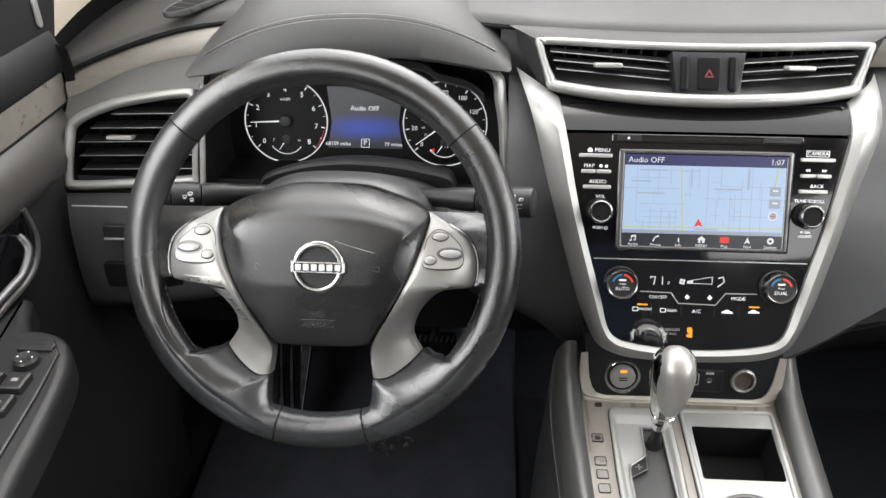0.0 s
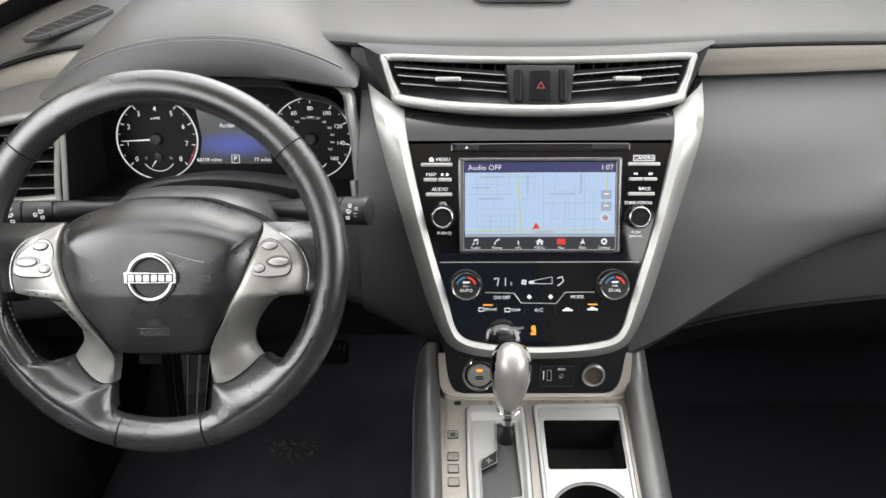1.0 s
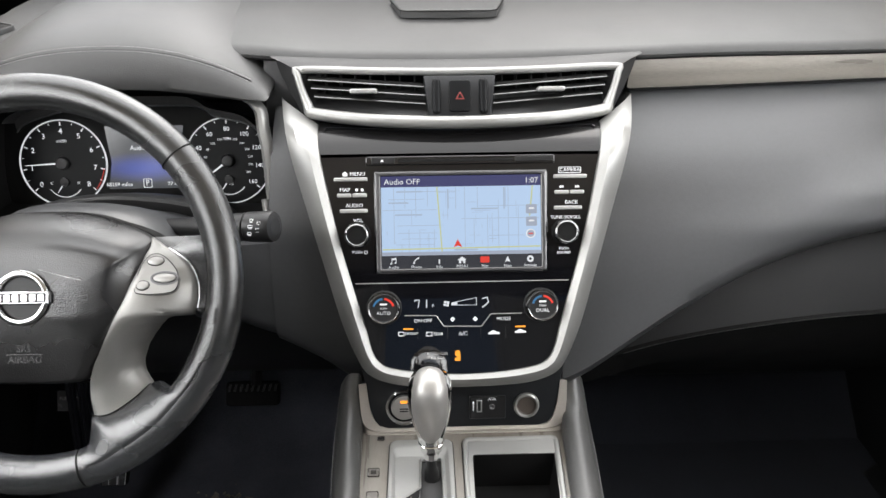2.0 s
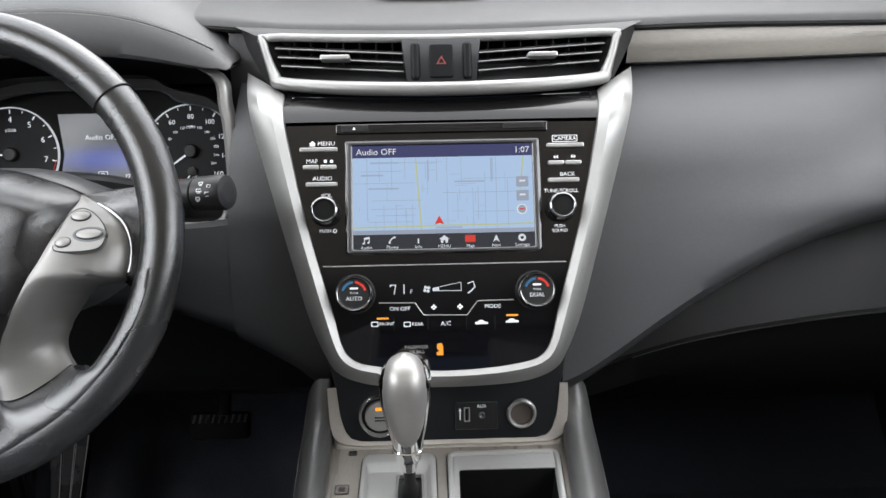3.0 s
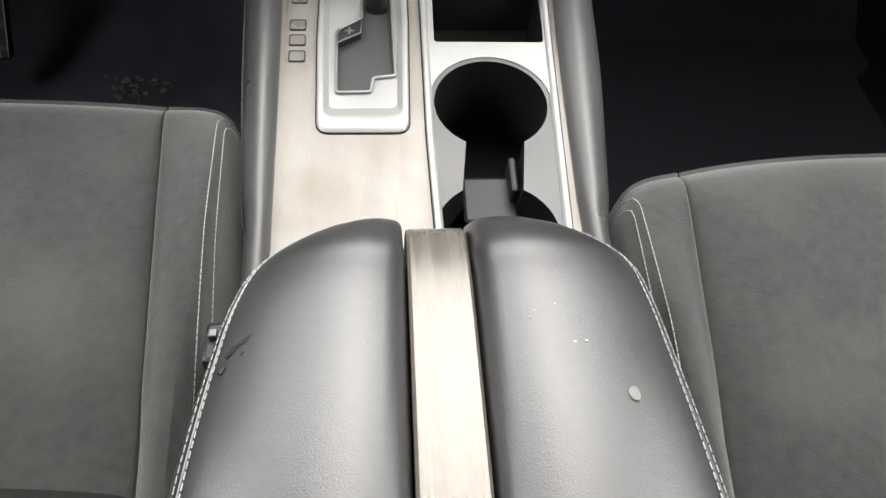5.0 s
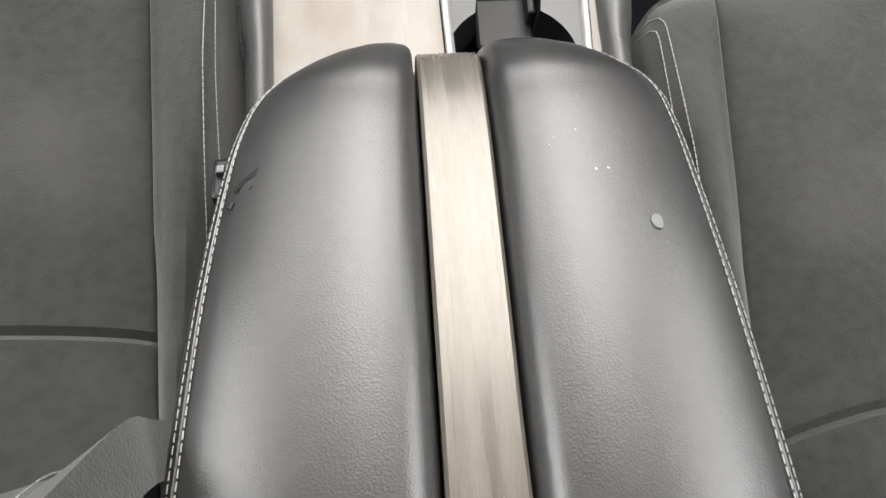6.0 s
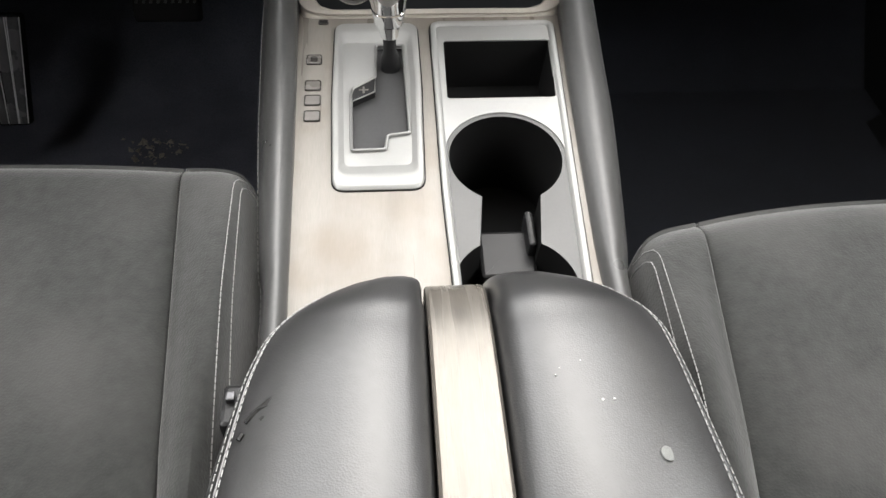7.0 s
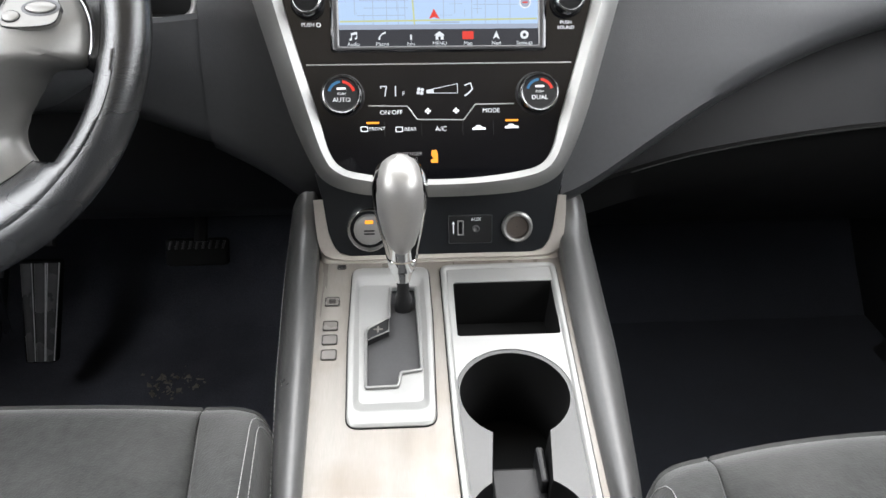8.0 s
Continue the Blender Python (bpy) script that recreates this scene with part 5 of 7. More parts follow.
for side in (-1, 1):
    cols = arm_half(side)
    stitches([p + Vector((0, 0, 0.0009)) for p in cols[9][:-6]], arm, length=0.0034, gap=0.0012, r=0.00036)
    stitches([p.lerp(q, 0.55) + Vector((side * 0.0006, 0, 0.0007)) for p, q in zip(cols[9][:-6], cols[10][:-6])], arm, length=0.0034, gap=0.0012, r=0.00034)
    part("welt", tube([p.lerp(q, 0.28) + Vector((0, 0, 0.0002)) for p, q in zip(cols[9][:-6], cols[10][:-6])], 0.0007, 6), M_ARM, arm)
rows = []
for y in [-0.40, -0.2, -0.06, 0.0, 0.05, 0.09, 0.12, 0.140, 0.152, 0.161, 0.166, 0.168]:
    z = arm_z(min(y, 0.167)) - 0.0075
    a, b = lerp_table(y, [(-0.4, -0.0290), (-0.07, -0.0262), (0.09, -0.0250), (0.157, -0.0245)]), lerp_table(y, [(-0.4, 0.0065), (-0.07, 0.0045), (0.09, 0.0070), (0.157, 0.0078)])
    rows.append([Vector((a - 0.0003, y, z - 0.02)), Vector((a, y, z - 0.0016)), Vector((a + 0.0016, y, z)), Vector((b - 0.0016, y, z)), Vector((b, y, z - 0.0016)), Vector((b + 0.0003, y, z - 0.02))])
part("center_strip", sheet([smooth_line([r[j] for r in rows], 3) for j in range(6)]), M_STRIP, arm, "brushed champagne strip")
part("bin", box(-0.110, -0.40, 0.26, 0.095, 0.150, 0.462, 0.012), M_PLASTIC, arm)
part("wax_spot", slab([(p.x, p.y) for p in smooth_line([(0.0, 0.0036), (0.0024, 0.0026), (0.0029, -0.001), (0.0016, -0.0038), (-0.0014, -0.0030), (-0.0024, 0.001)], 6, True)], basis((0.0700, 0.0365, arm_z(0.0365) + 0.0003), (1, 0, -0.14), (0, 1, -0.11)), 0.0012, 0.0003), M_SPOT, arm, "pale dried spot")

for x, y in ((0.0484, 0.0547), (0.0536, 0.0548), (0.0325, 0.0728), (0.0429, 0.0768), (0.030, 0.069)):
    part("pale_speck", slab(disc(0, 0, 0.0006 if y < 0.06 else 0.0004, 8), basis((x, y + 0.008, arm_z(y + 0.008) + 0.0033), (1, 0, 0), (0, 1, -0.1)), 0.003, 0.0002), M_BTN, arm)
M_SCUFF = material("dark_scuff", (0.010, 0.010, 0.010), 0.6)
for pts in (((-0.1080, 0.0655), (-0.1040, 0.0700), (-0.0990, 0.0740), (-0.0940, 0.0790), (-0.0905, 0.0815)), ((-0.1060, 0.0690), (-0.1020, 0.0715), (-0.0975, 0.0725)), ((-0.1010, 0.0650), (-0.0995, 0.0665)), ((-0.1100, 0.0570), (-0.1085, 0.0600))):
    top = [Vector((x, y, arm_z(y) - 0.0055 - 0.25 * max(0, -0.098 - x))) for x, y in pts]
    part("scuff", tube(top, [0.0006 + 0.0009 * math.sin(math.pi * (k + 0.5) / len(top)) for k in range(len(top))], 6), M_SCUFF, arm, "dark scuff mark")

# ---- steering wheel ----
M_RIMTHREAD = material("rim_thread", (0.06, 0.06, 0.06), 0.7, var=0.2, scale=200)
wheel = thing("steering_wheel", "black leather steering wheel with silver spokes, worn and painted lighter at the bottom", "steering wheel", at=tuple(WHEEL.translation))
R0 = 0.1724
rows = []
for i in range(96):
    a = 2 * math.pi * i / 96
    c, s = math.cos(a), math.sin(a)
    fat = 1.0 + 0.06 * max(0, -s)
    row = []
    for j in range(18):
        b = 2 * math.pi * j / 18
        row.append(WHEEL @ Vector(((R0 + 0.0166 * fat * math.cos(b)) * c, (R0 + 0.0166 * fat * math.cos(b)) * s, 0.0155 * math.sin(b))))
    rows.append(row)
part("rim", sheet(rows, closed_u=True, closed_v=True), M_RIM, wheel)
for deg in (40.5, 139.5, 256.5, 285):
    a = radians(deg)
    ring = [WHEEL @ Vector(((R0 + 0.0171 * math.cos(b)) * math.cos(a), (R0 + 0.0171 * math.cos(b)) * math.sin(a), 0.0160 * math.sin(b))) for b in np.linspace(0, 2 * math.pi, 24, endpoint=False)]
    part("rim_seam", tube(ring, 0.0007, 6, True), M_DARK, wheel)
for lo, hi in ((185, 254), (286, 350), (255, 285)):
    line = [WHEEL @ Vector(((R0 - 0.0176) * math.cos(radians(a)), (R0 - 0.0166) * math.sin(radians(a)), 0.0)) for a in np.linspace(lo, hi, 40)]
    st = stitches(line, wheel, "rim_stitching", 0.0035, 0.0025, 0.0006)
    st.data.materials[0] = M_RIMTHREAD
PAD_BASE = [(0, 0.065), (0.035, 0.0635), (0.062, 0.0555), (0.084, 0.0475), (0.0985, 0.0385), (0.0995, 0.029), (0.0955, 0.012), (0.0842, -0.018), (0.0640, -0.0575), (0.0510, -0.080), (0.042, -0.0895), (0.026, -0.092), (0, -0.0925)]
PAD_FACE = [(0, 0.0285), (0.030, 0.0275), (0.054, 0.0250), (0.071, 0.0205), (0.0765, 0.0145), (0.0740, 0.0075), (0.068, -0.009), (0.060, -0.030), (0.0515, -0.057), (0.0455, -0.076), (0.039, -0.0845), (0.025, -0.0865), (0, -0.087)]


def mirrored(pts, n):
    """A closed smooth outline from its half, mirrored about x = 0."""
    return smooth_line([Vector((x, y, 0)) for x, y in pts + [(-x, y) for x, y in reversed(pts[1:-1])]], n, True)


pb, pf = mirrored(PAD_BASE, 5), mirrored(PAD_FACE, 5)
FACE_Z = [(-0.087, 0.011), (-0.06, 0.0165), (-0.03, 0.0203), (0.0285, 0.0203)]
rows = [[WHEEL @ Vector((p.x, p.y, -0.045)) for p in pb]]
for f, h in ((0.0, 0.0), (0.05, 0.10), (0.25, 0.40), (0.50, 0.70), (0.75, 0.90), (0.92, 0.985), (1.0, 1.0)):
    row = []
    for p, q in zip(pb, pf):
        low = lerp_table(p.y, [(-0.0925, -0.010), (-0.07, 0.004), (-0.05, 0.013), (-0.03, 0.015), (-0.015, 0.013), (0.0, 0.008), (0.015, 0.0), (0.03, -0.014), (0.0385, -0.024), (0.065, -0.030)])
        row.append(WHEEL @ Vector((p.x * (1 - f) + q.x * f, p.y * (1 - f) + q.y * f, low + (lerp_table(q.y, FACE_Z) - 0.001 - low) * h)))
    rows.append(row)
for f, z in ((0.92, 0.0), (0.7, 0.0005), (0.45, 0.0008), (0.2, 0.0010), (0.04, 0.0010)):
    rows.append([WHEEL @ Vector((q.x * f, -0.030 + (q.y + 0.030) * f, z + lerp_table(-0.030 + (q.y + 0.030) * f, FACE_Z))) for q in pf])
part("airbag_cover", sheet(rows, closed_u=True, caps=True), M_LEATHER, wheel, "black grained airbag cover", sharp=50)
part("hub_gap", slab([(p.x * 1.03, p.y * 1.03 - 0.001) for p in pb], WHEEL, 0.03, 0.002, lift=-0.033), M_DARK, wheel)


SPOKE_SIDES = [(-0.1215, 0.060, -0.004, 0.0500, -0.0032), (-0.117, 0.0712, -0.007, 0.0492, -0.003), (-0.1065, 0.0855, -0.015, 0.0485, -0.003), (-0.0955, 0.0966, -0.0215, 0.0470, -0.003), (-0.080, 0.0878, -0.0245, 0.0520, 0.004), (-0.0655, 0.0895, -0.025, 0.0610, 0.012), (-0.054, 0.0955, -0.0235, 0.0678, 0.018), (-0.0455, 0.1025, -0.020, 0.0725, 0.020), (-0.0385, 0.110, -0.015, 0.0760, 0.021), (-0.0335, 0.1205, -0.009, 0.0785, 0.0215), (-0.0295, 0.144, -0.001, 0.0802, 0.0215), (-0.018, 0.1468, -0.001, 0.0858, 0.020), (-0.0033, 0.1465, -0.001, 0.0914, 0.0165), (0.0115, 0.141, -0.001, 0.0964, 0.009), (0.0235, 0.129, -0.001, 0.0997, 0.0), (0.031, 0.116, -0.004, 0.1012, -0.009), (0.0395, 0.1015, -0.018, 0.1000, -0.019)]
SPOKE_CURVES = np.array(SPOKE_SIDES).T


def spoke_z(x, y):
    """Height of the swelling spokes over the rim's plane, high beside the cover and falling outwards."""
    xo, zo, xi, zi = (float(np.interp(y, SPOKE_CURVES[0], c)) for c in SPOKE_CURVES[1:])
    f = min(1.0, max(0.0, (xo - abs(x)) / max(1e-4, xo - xi)))
    k = 2.6 if y > -0.03 else 2.6 - 0.8 * min(1.0, (-y - 0.03) / 0.03)
    return zo + (zi - zo) * (1 - (1 - f) ** k)


SPOKE_OUT = [(0.1015, 0.0395), (0.116, 0.0310), (0.129, 0.0235), (0.141, 0.0115), (0.1465, -0.0033), (0.1468, -0.0180), (0.144, -0.0295), (0.1365, -0.0325), (0.1205, -0.0335), (0.110, -0.0385), (0.1025, -0.0455), (0.0955, -0.0540), (0.0895, -0.0655), (0.0878, -0.0800), (0.0966, -0.0955)]
SPOKE_IN = [(0.1000, 0.0385), (0.1012, 0.0310), (0.0995, 0.0230), (0.0978, 0.0160), (0.0953, 0.0080), (0.0925, 0.0), (0.0893, -0.0090), (0.0858, -0.0180), (0.0807, -0.0285), (0.0750, -0.0405), (0.0680, -0.0535), (0.0620, -0.0640), (0.0535, -0.0775), (0.0470, -0.0960), (0.0500, -0.1205)]
LEATHER_EDGE = [(0.1510, -0.030, 0.002), (0.1475, -0.0580, -0.002), (0.1395, -0.0805, -0.006), (0.1275, -0.0965, -0.010), (0.1170, -0.1020, -0.014), (0.1070, -0.1015, -0.0185), (0.0966, -0.0955, -0.0205), (0.0855, -0.1065, -0.0135), (0.0712, -0.1170, -0.0065), (0.0597, -0.1215, -0.0035), (0.0500, -0.1208, -0.0030), (0.0497, -0.1320, 0.0), (0.0485, -0.1450, 0.002), (0.0420, -0.1525, 0.003)]
for s in (-1, 1):
    oc, ic = smooth_line([Vector((s * x, y, 0)) for x, y in SPOKE_OUT], 4), smooth_line([Vector((s * x, y, 0)) for x, y in SPOKE_IN], 4)
    rows = []
    for f, dz in ((0.03, -0.014), (0.0, -0.0045), (0.012, -0.0020), (0.04, -0.0004), (0.12, 0.0004), (0.3, 0.0002), (0.5, 0.0), (0.7, 0.0), (0.88, 0.0), (0.97, -0.0008), (1.0, -0.004), (1.0, -0.018)):
        row = []
        for k, (p, q) in enumerate(zip(oc, ic)):
            foot = max(0.0, 1 - (len(oc) - 1 - k) / 9)
            x, y = p.x * (1 - f) + q.x * f, p.y * (1 - f) + q.y * f - 0.0098 * math.sin(math.pi * f) * foot
            row.append(WHEEL @ Vector((x, y, spoke_z(x, y) + dz)))
        rows.append(row)
    spoke = part("spoke", sheet(rows), M_SPOKE, wheel, "satin silver spoke", sharp=60)
    el = smooth_line([Vector((s * x, y, z)) for x, y, z in LEATHER_EDGE], 4)
    arc_out = [Vector((s * R0 * math.cos(radians(a)), R0 * math.sin(radians(a)), 0)) for a in np.linspace(-8, -74, len(el))]
    rows = []
    for f, dz in ((0.06, -0.022), (0.0, -0.006), (0.006, -0.0022), (0.03, 0.0002), (0.08, 0.0), (0.18, 0.0), (0.30, 0.0), (0.45, 0.0), (0.60, 0.0), (0.75, 0.0), (0.90, 0.0), (1.0, 0.0)):
        row = []
        for p, q in zip(el, arc_out):
            x, y = p.x * (1 - f) + q.x * f, p.y * (1 - f) + q.y * f
            rise = p.z + (0.0158 - p.z) * (1 - (1 - f) ** 2.4) + dz
            off = abs(math.hypot(x, y) - R0) / 0.0172
            crown = 0.0155 * math.sqrt(1 - off * off) if off < 1 else -1
            row.append(WHEEL @ Vector((x, y, 0.0130 if f == 1.0 else max(rise, crown + 0.0006) if f > 0.05 else rise)))
        rows.append(row)
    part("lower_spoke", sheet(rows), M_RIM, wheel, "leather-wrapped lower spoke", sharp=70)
    seam = smooth_line([WHEEL @ Vector((s * x, y, z + 0.0004)) for x, y, z in LEATHER_EDGE[6:11]], 4)
    part("spoke_seam", tube(seam, 0.0008, 6), M_DARK, spoke)
    rows = []
    for y in np.linspace(0.040, -0.040, 21):
        xi = lerp_table(y, [(-0.040, 0.148), (-0.0325, 0.1415), (-0.018, 0.1462), (-0.0033, 0.1460), (0.0115, 0.1403), (0.0235, 0.1283), (0.031, 0.1152), (0.040, 0.1010)])
        xo = math.sqrt(0.165 ** 2 - y * y)
        zi, drop = spoke_z(xi, min(y, 0.03)), 0.010 * max(0.0, (abs(y) - 0.030) / 0.010)
        rows.append([WHEEL @ Vector((s * (xi - 0.003 + (xo - xi + 0.003) * f), y, zi - 0.004 - drop * (1 - f) + (0.012 - zi) * f ** 1.3)) for f in (0.0, 0.12, 0.3, 0.5, 0.75, 1.0)])
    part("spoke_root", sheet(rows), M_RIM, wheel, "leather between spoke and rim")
    edge = smooth_line([WHEEL @ Vector((s * x, y, spoke_z(x, y) - 0.0012)) for x, y in ((0.1205, 0.0292), (0.1315, 0.0222), (0.1422, 0.0115), (0.1476, -0.0033), (0.1478, -0.018), (0.1462, -0.0255))], 5)
    part("spoke_edge", tube(edge, 0.0012, 8), M_RING, spoke, "bright edge")
    ear = WHEEL @ basis((s * 0.1175, 0.0, 0.0135), (1, 0, s * 0.027), (0, 1, -0.4665))
    grp = [(0.100, 0.0155), (0.106, 0.0245), (0.114, 0.0260), (0.124, 0.0190), (0.1325, 0.008), (0.1345, -0.004), (0.130, -0.0110), (0.116, -0.0130), (0.102, -0.0125), (0.0972, -0.0095), (0.0972, 0.0)]
    gp = [(p.x, p.y) for p in smooth_line([Vector((s * (x - 0.1175), y, 0)) for x, y in grp], 4, True)]
    part("switch_pad", slab(gp, ear, 0.004, 0.0006, lift=0.0010), M_SPOKE, spoke)
    part("switch_pad_gap", tube([ear @ Vector((x, y, 0.0006)) for x, y in gp], 0.0005, 6, True), M_PLASTIC, spoke)
    for x, y, a, b in ((0.1122, 0.0188, 0.0072, 0.0042), (0.1222, 0.0020, 0.0100, 0.0044), (0.1038, -0.0048, 0.0055, 0.0042)):
        part("switch", slab(disc(s * (x - 0.1175), y, a, 24, b), ear, 0.004, 0.0012, lift=0.0026, dome=0.0006), M_SPOKE, spoke)
        part("switch_groove", tube([ear @ Vector((s * (x - 0.1175) + (a + 0.0003) * math.cos(k), y + (b + 0.0003) * math.sin(k), 0.0012)) for k in np.linspace(0, 2 * math.pi, 24, endpoint=False)], 0.0004, 5, True), M_PLASTIC, spoke)
    part("switch_slot", frame_ring(disc(s * 0.0047, 0.0020, 0.0128, 28, 0.0068), disc(s * 0.0047, 0.0020, 0.0102, 28, 0.0046), ear, 0.0003, 0.0010), M_GREYMETAL, spoke)


def key_band(y, drop, height, lift):
    """A key across the spoke below the switches, following its dish."""
    xo = lerp_table(height - y, [(0.0325, 0.1320), (0.0335, 0.1190), (0.0385, 0.1100), (0.0455, 0.1025), (0.054, 0.0955), (0.0655, 0.0895), (0.08, 0.0878)]) - 0.0045
    xi = lerp_table(-y, [(0.0195, 0.0845), (0.0405, 0.0725), (0.064, 0.0590), (0.0775, 0.0510)]) + 0.0075
    rows = []
    for f, dz in ((0, -0.003), (0, lift * 0.6), (0.12, lift), (0.88, lift), (1, lift * 0.6), (1, -0.003)):
        rows.append([WHEEL @ Vector((-(xo + (xi - xo) * t), y - drop * t - height * f, spoke_z(xo + (xi - xo) * t, y - drop * t - height * f) + dz)) for t in np.linspace(0, 1, 9)])
    return sheet(rows)


for k in range(3):
    part("key", key_band(-0.0340 - 0.0098 * k, 0.0036, 0.0076, 0.0013), M_SPOKE, wheel, "silver key")
    part("key_gap", key_band(-0.0340 - 0.0098 * k - 0.0074, 0.0036, 0.0022, 0.0007), M_PLASTIC, wheel)
    part("key_ridge", key_band(-0.0340 - 0.0098 * k - 0.0064, 0.0036, 0.0011, 0.0018), M_BTN, wheel)
part("key_gap", key_band(-0.0306, 0.0030, 0.0022, 0.0007), M_PLASTIC, wheel)
part("key", key_band(-0.0240, 0.0010, 0.0070, 0.0010), M_SPOKE, wheel, "silver key with three dots")
for k in range(3):
    x, y = -0.1215 + 0.0105 * k, -0.0280 - 0.0002 * k
    part("key_dot", slab(disc(0, 0, 0.0009, 8), WHEEL @ Matrix.Translation((x, y, spoke_z(x, y) + 0.0016)), 0.0006), M_PLASTIC, wheel)
BADGE = on(WHEEL, 0.0058, -0.0005, 0.0006)
badge = part("badge", frame_ring(disc(-0.0045, -0.0120, 0.0242, 48), disc(-0.0045, -0.0120, 0.0182, 48), BADGE, 0.0035, 0.0215), M_BADGE, wheel, "chrome ring badge")
part("badge_bar", slab(rrect(-0.0300, -0.0175, 0.0212, -0.0062, 0.001), BADGE, 0.006, 0.001, lift=0.0250), M_BADGE, badge)
part("badge_bar_inlay", slab(rrect(-0.0265, -0.0158, 0.0180, -0.0078, 0.001), BADGE, 0.001, lift=0.0253), M_PLASTIC, badge)
for k in range(6):
    part("badge_mark", slab(rrect(-0.0250 + k * 0.0073, -0.0148, -0.0196 + k * 0.0073, -0.0088, 0.0006, 1), BADGE, 0.0006, lift=0.0258), M_BADGE, badge)
part("badge_back", slab(disc(-0.0045, -0.0120, 0.0240, 40), BADGE, 0.004, lift=0.0212), M_PLASTIC, badge)
# Embossed marks, a tone paler than the cover around them.
M_EMBOSS = material("paler_embossing", (0.030, 0.030, 0.031), 0.4, var=0.1, scale=60)
text("SRS", 0.0085, on(WHEEL, 0.0005, -0.0575, 0.0180), M_EMBOSS, wheel, "embossed_text")
text("AIRBAG", 0.0085, on(WHEEL, 0.0005, -0.0672, 0.0162), M_EMBOSS, wheel, "embossed_text")
part("embossed_line", slab(rrect(-0.0150, -0.0628, 0.0160, -0.0620, 0.0003, 1), WHEEL, 0.001, lift=0.0172), M_EMBOSS, wheel)
for s in (-1, 1):
    part("horn_symbol", frame_ring([(s * 0.0575, -0.0100), (s * 0.0575, -0.0165), (s * 0.0525, -0.0150), (s * 0.0480, -0.0150), (s * 0.0480, -0.0115), (s * 0.0525, -0.0115)], [(s * 0.0569, -0.0109), (s * 0.0569, -0.0156), (s * 0.0525, -0.0144), (s * 0.0486, -0.0144), (s * 0.0486, -0.0121), (s * 0.0525, -0.0121)], WHEEL, 0.0004, 0.0204), M_EMBOSS, wheel, "embossed horn symbol")
part("scratch", tube([WHEEL @ Vector((x, y, z)) for x, y, z in ((0.016, 0.0120, 0.0212), (0.034, 0.0065, 0.0211), (0.052, 0.0020, 0.0210))], 0.00025, 5), M_THREAD, wheel, "thin pale scratch")

col = thing("steering_column", "black plastic steering column shroud", "steering column", at=(-0.392, 0.55, 0.65))
rows = []
for y, w, zt, zb in ((0.440, 0.070, 0.690, 0.62), (0.47, 0.090, 0.719, 0.60), (0.50, 0.100, 0.728, 0.59), (0.525, 0.104, 0.726, 0.585), (0.56, 0.108, 0.708, 0.585), (0.60, 0.112, 0.685, 0.585), (0.70, 0.12, 0.66, 0.58)):
    rows.append([(-0.392 + w * math.copysign(abs(math.cos(a)) ** 0.7, math.cos(a)), y, (zt + zb) / 2 + (zt - zb) / 2 * math.sin(a)) for a in np.linspace(0, 2 * math.pi, 40, endpoint=False)])
part("shroud", sheet(rows, closed_u=True, caps=True), M_PAD, col)
for x in (-0.505, -0.490):
    part("column_bar", tube([(x + 0.004, 0.625, 0.56), (x + 0.002, 0.622, 0.44), (x - 0.008, 0.62, 0.34), (x - 0.014, 0.625, 0.28)], [0.006, 0.006, 0.0055, 0.005], 12), M_GLOSS, col, "shiny black bar")

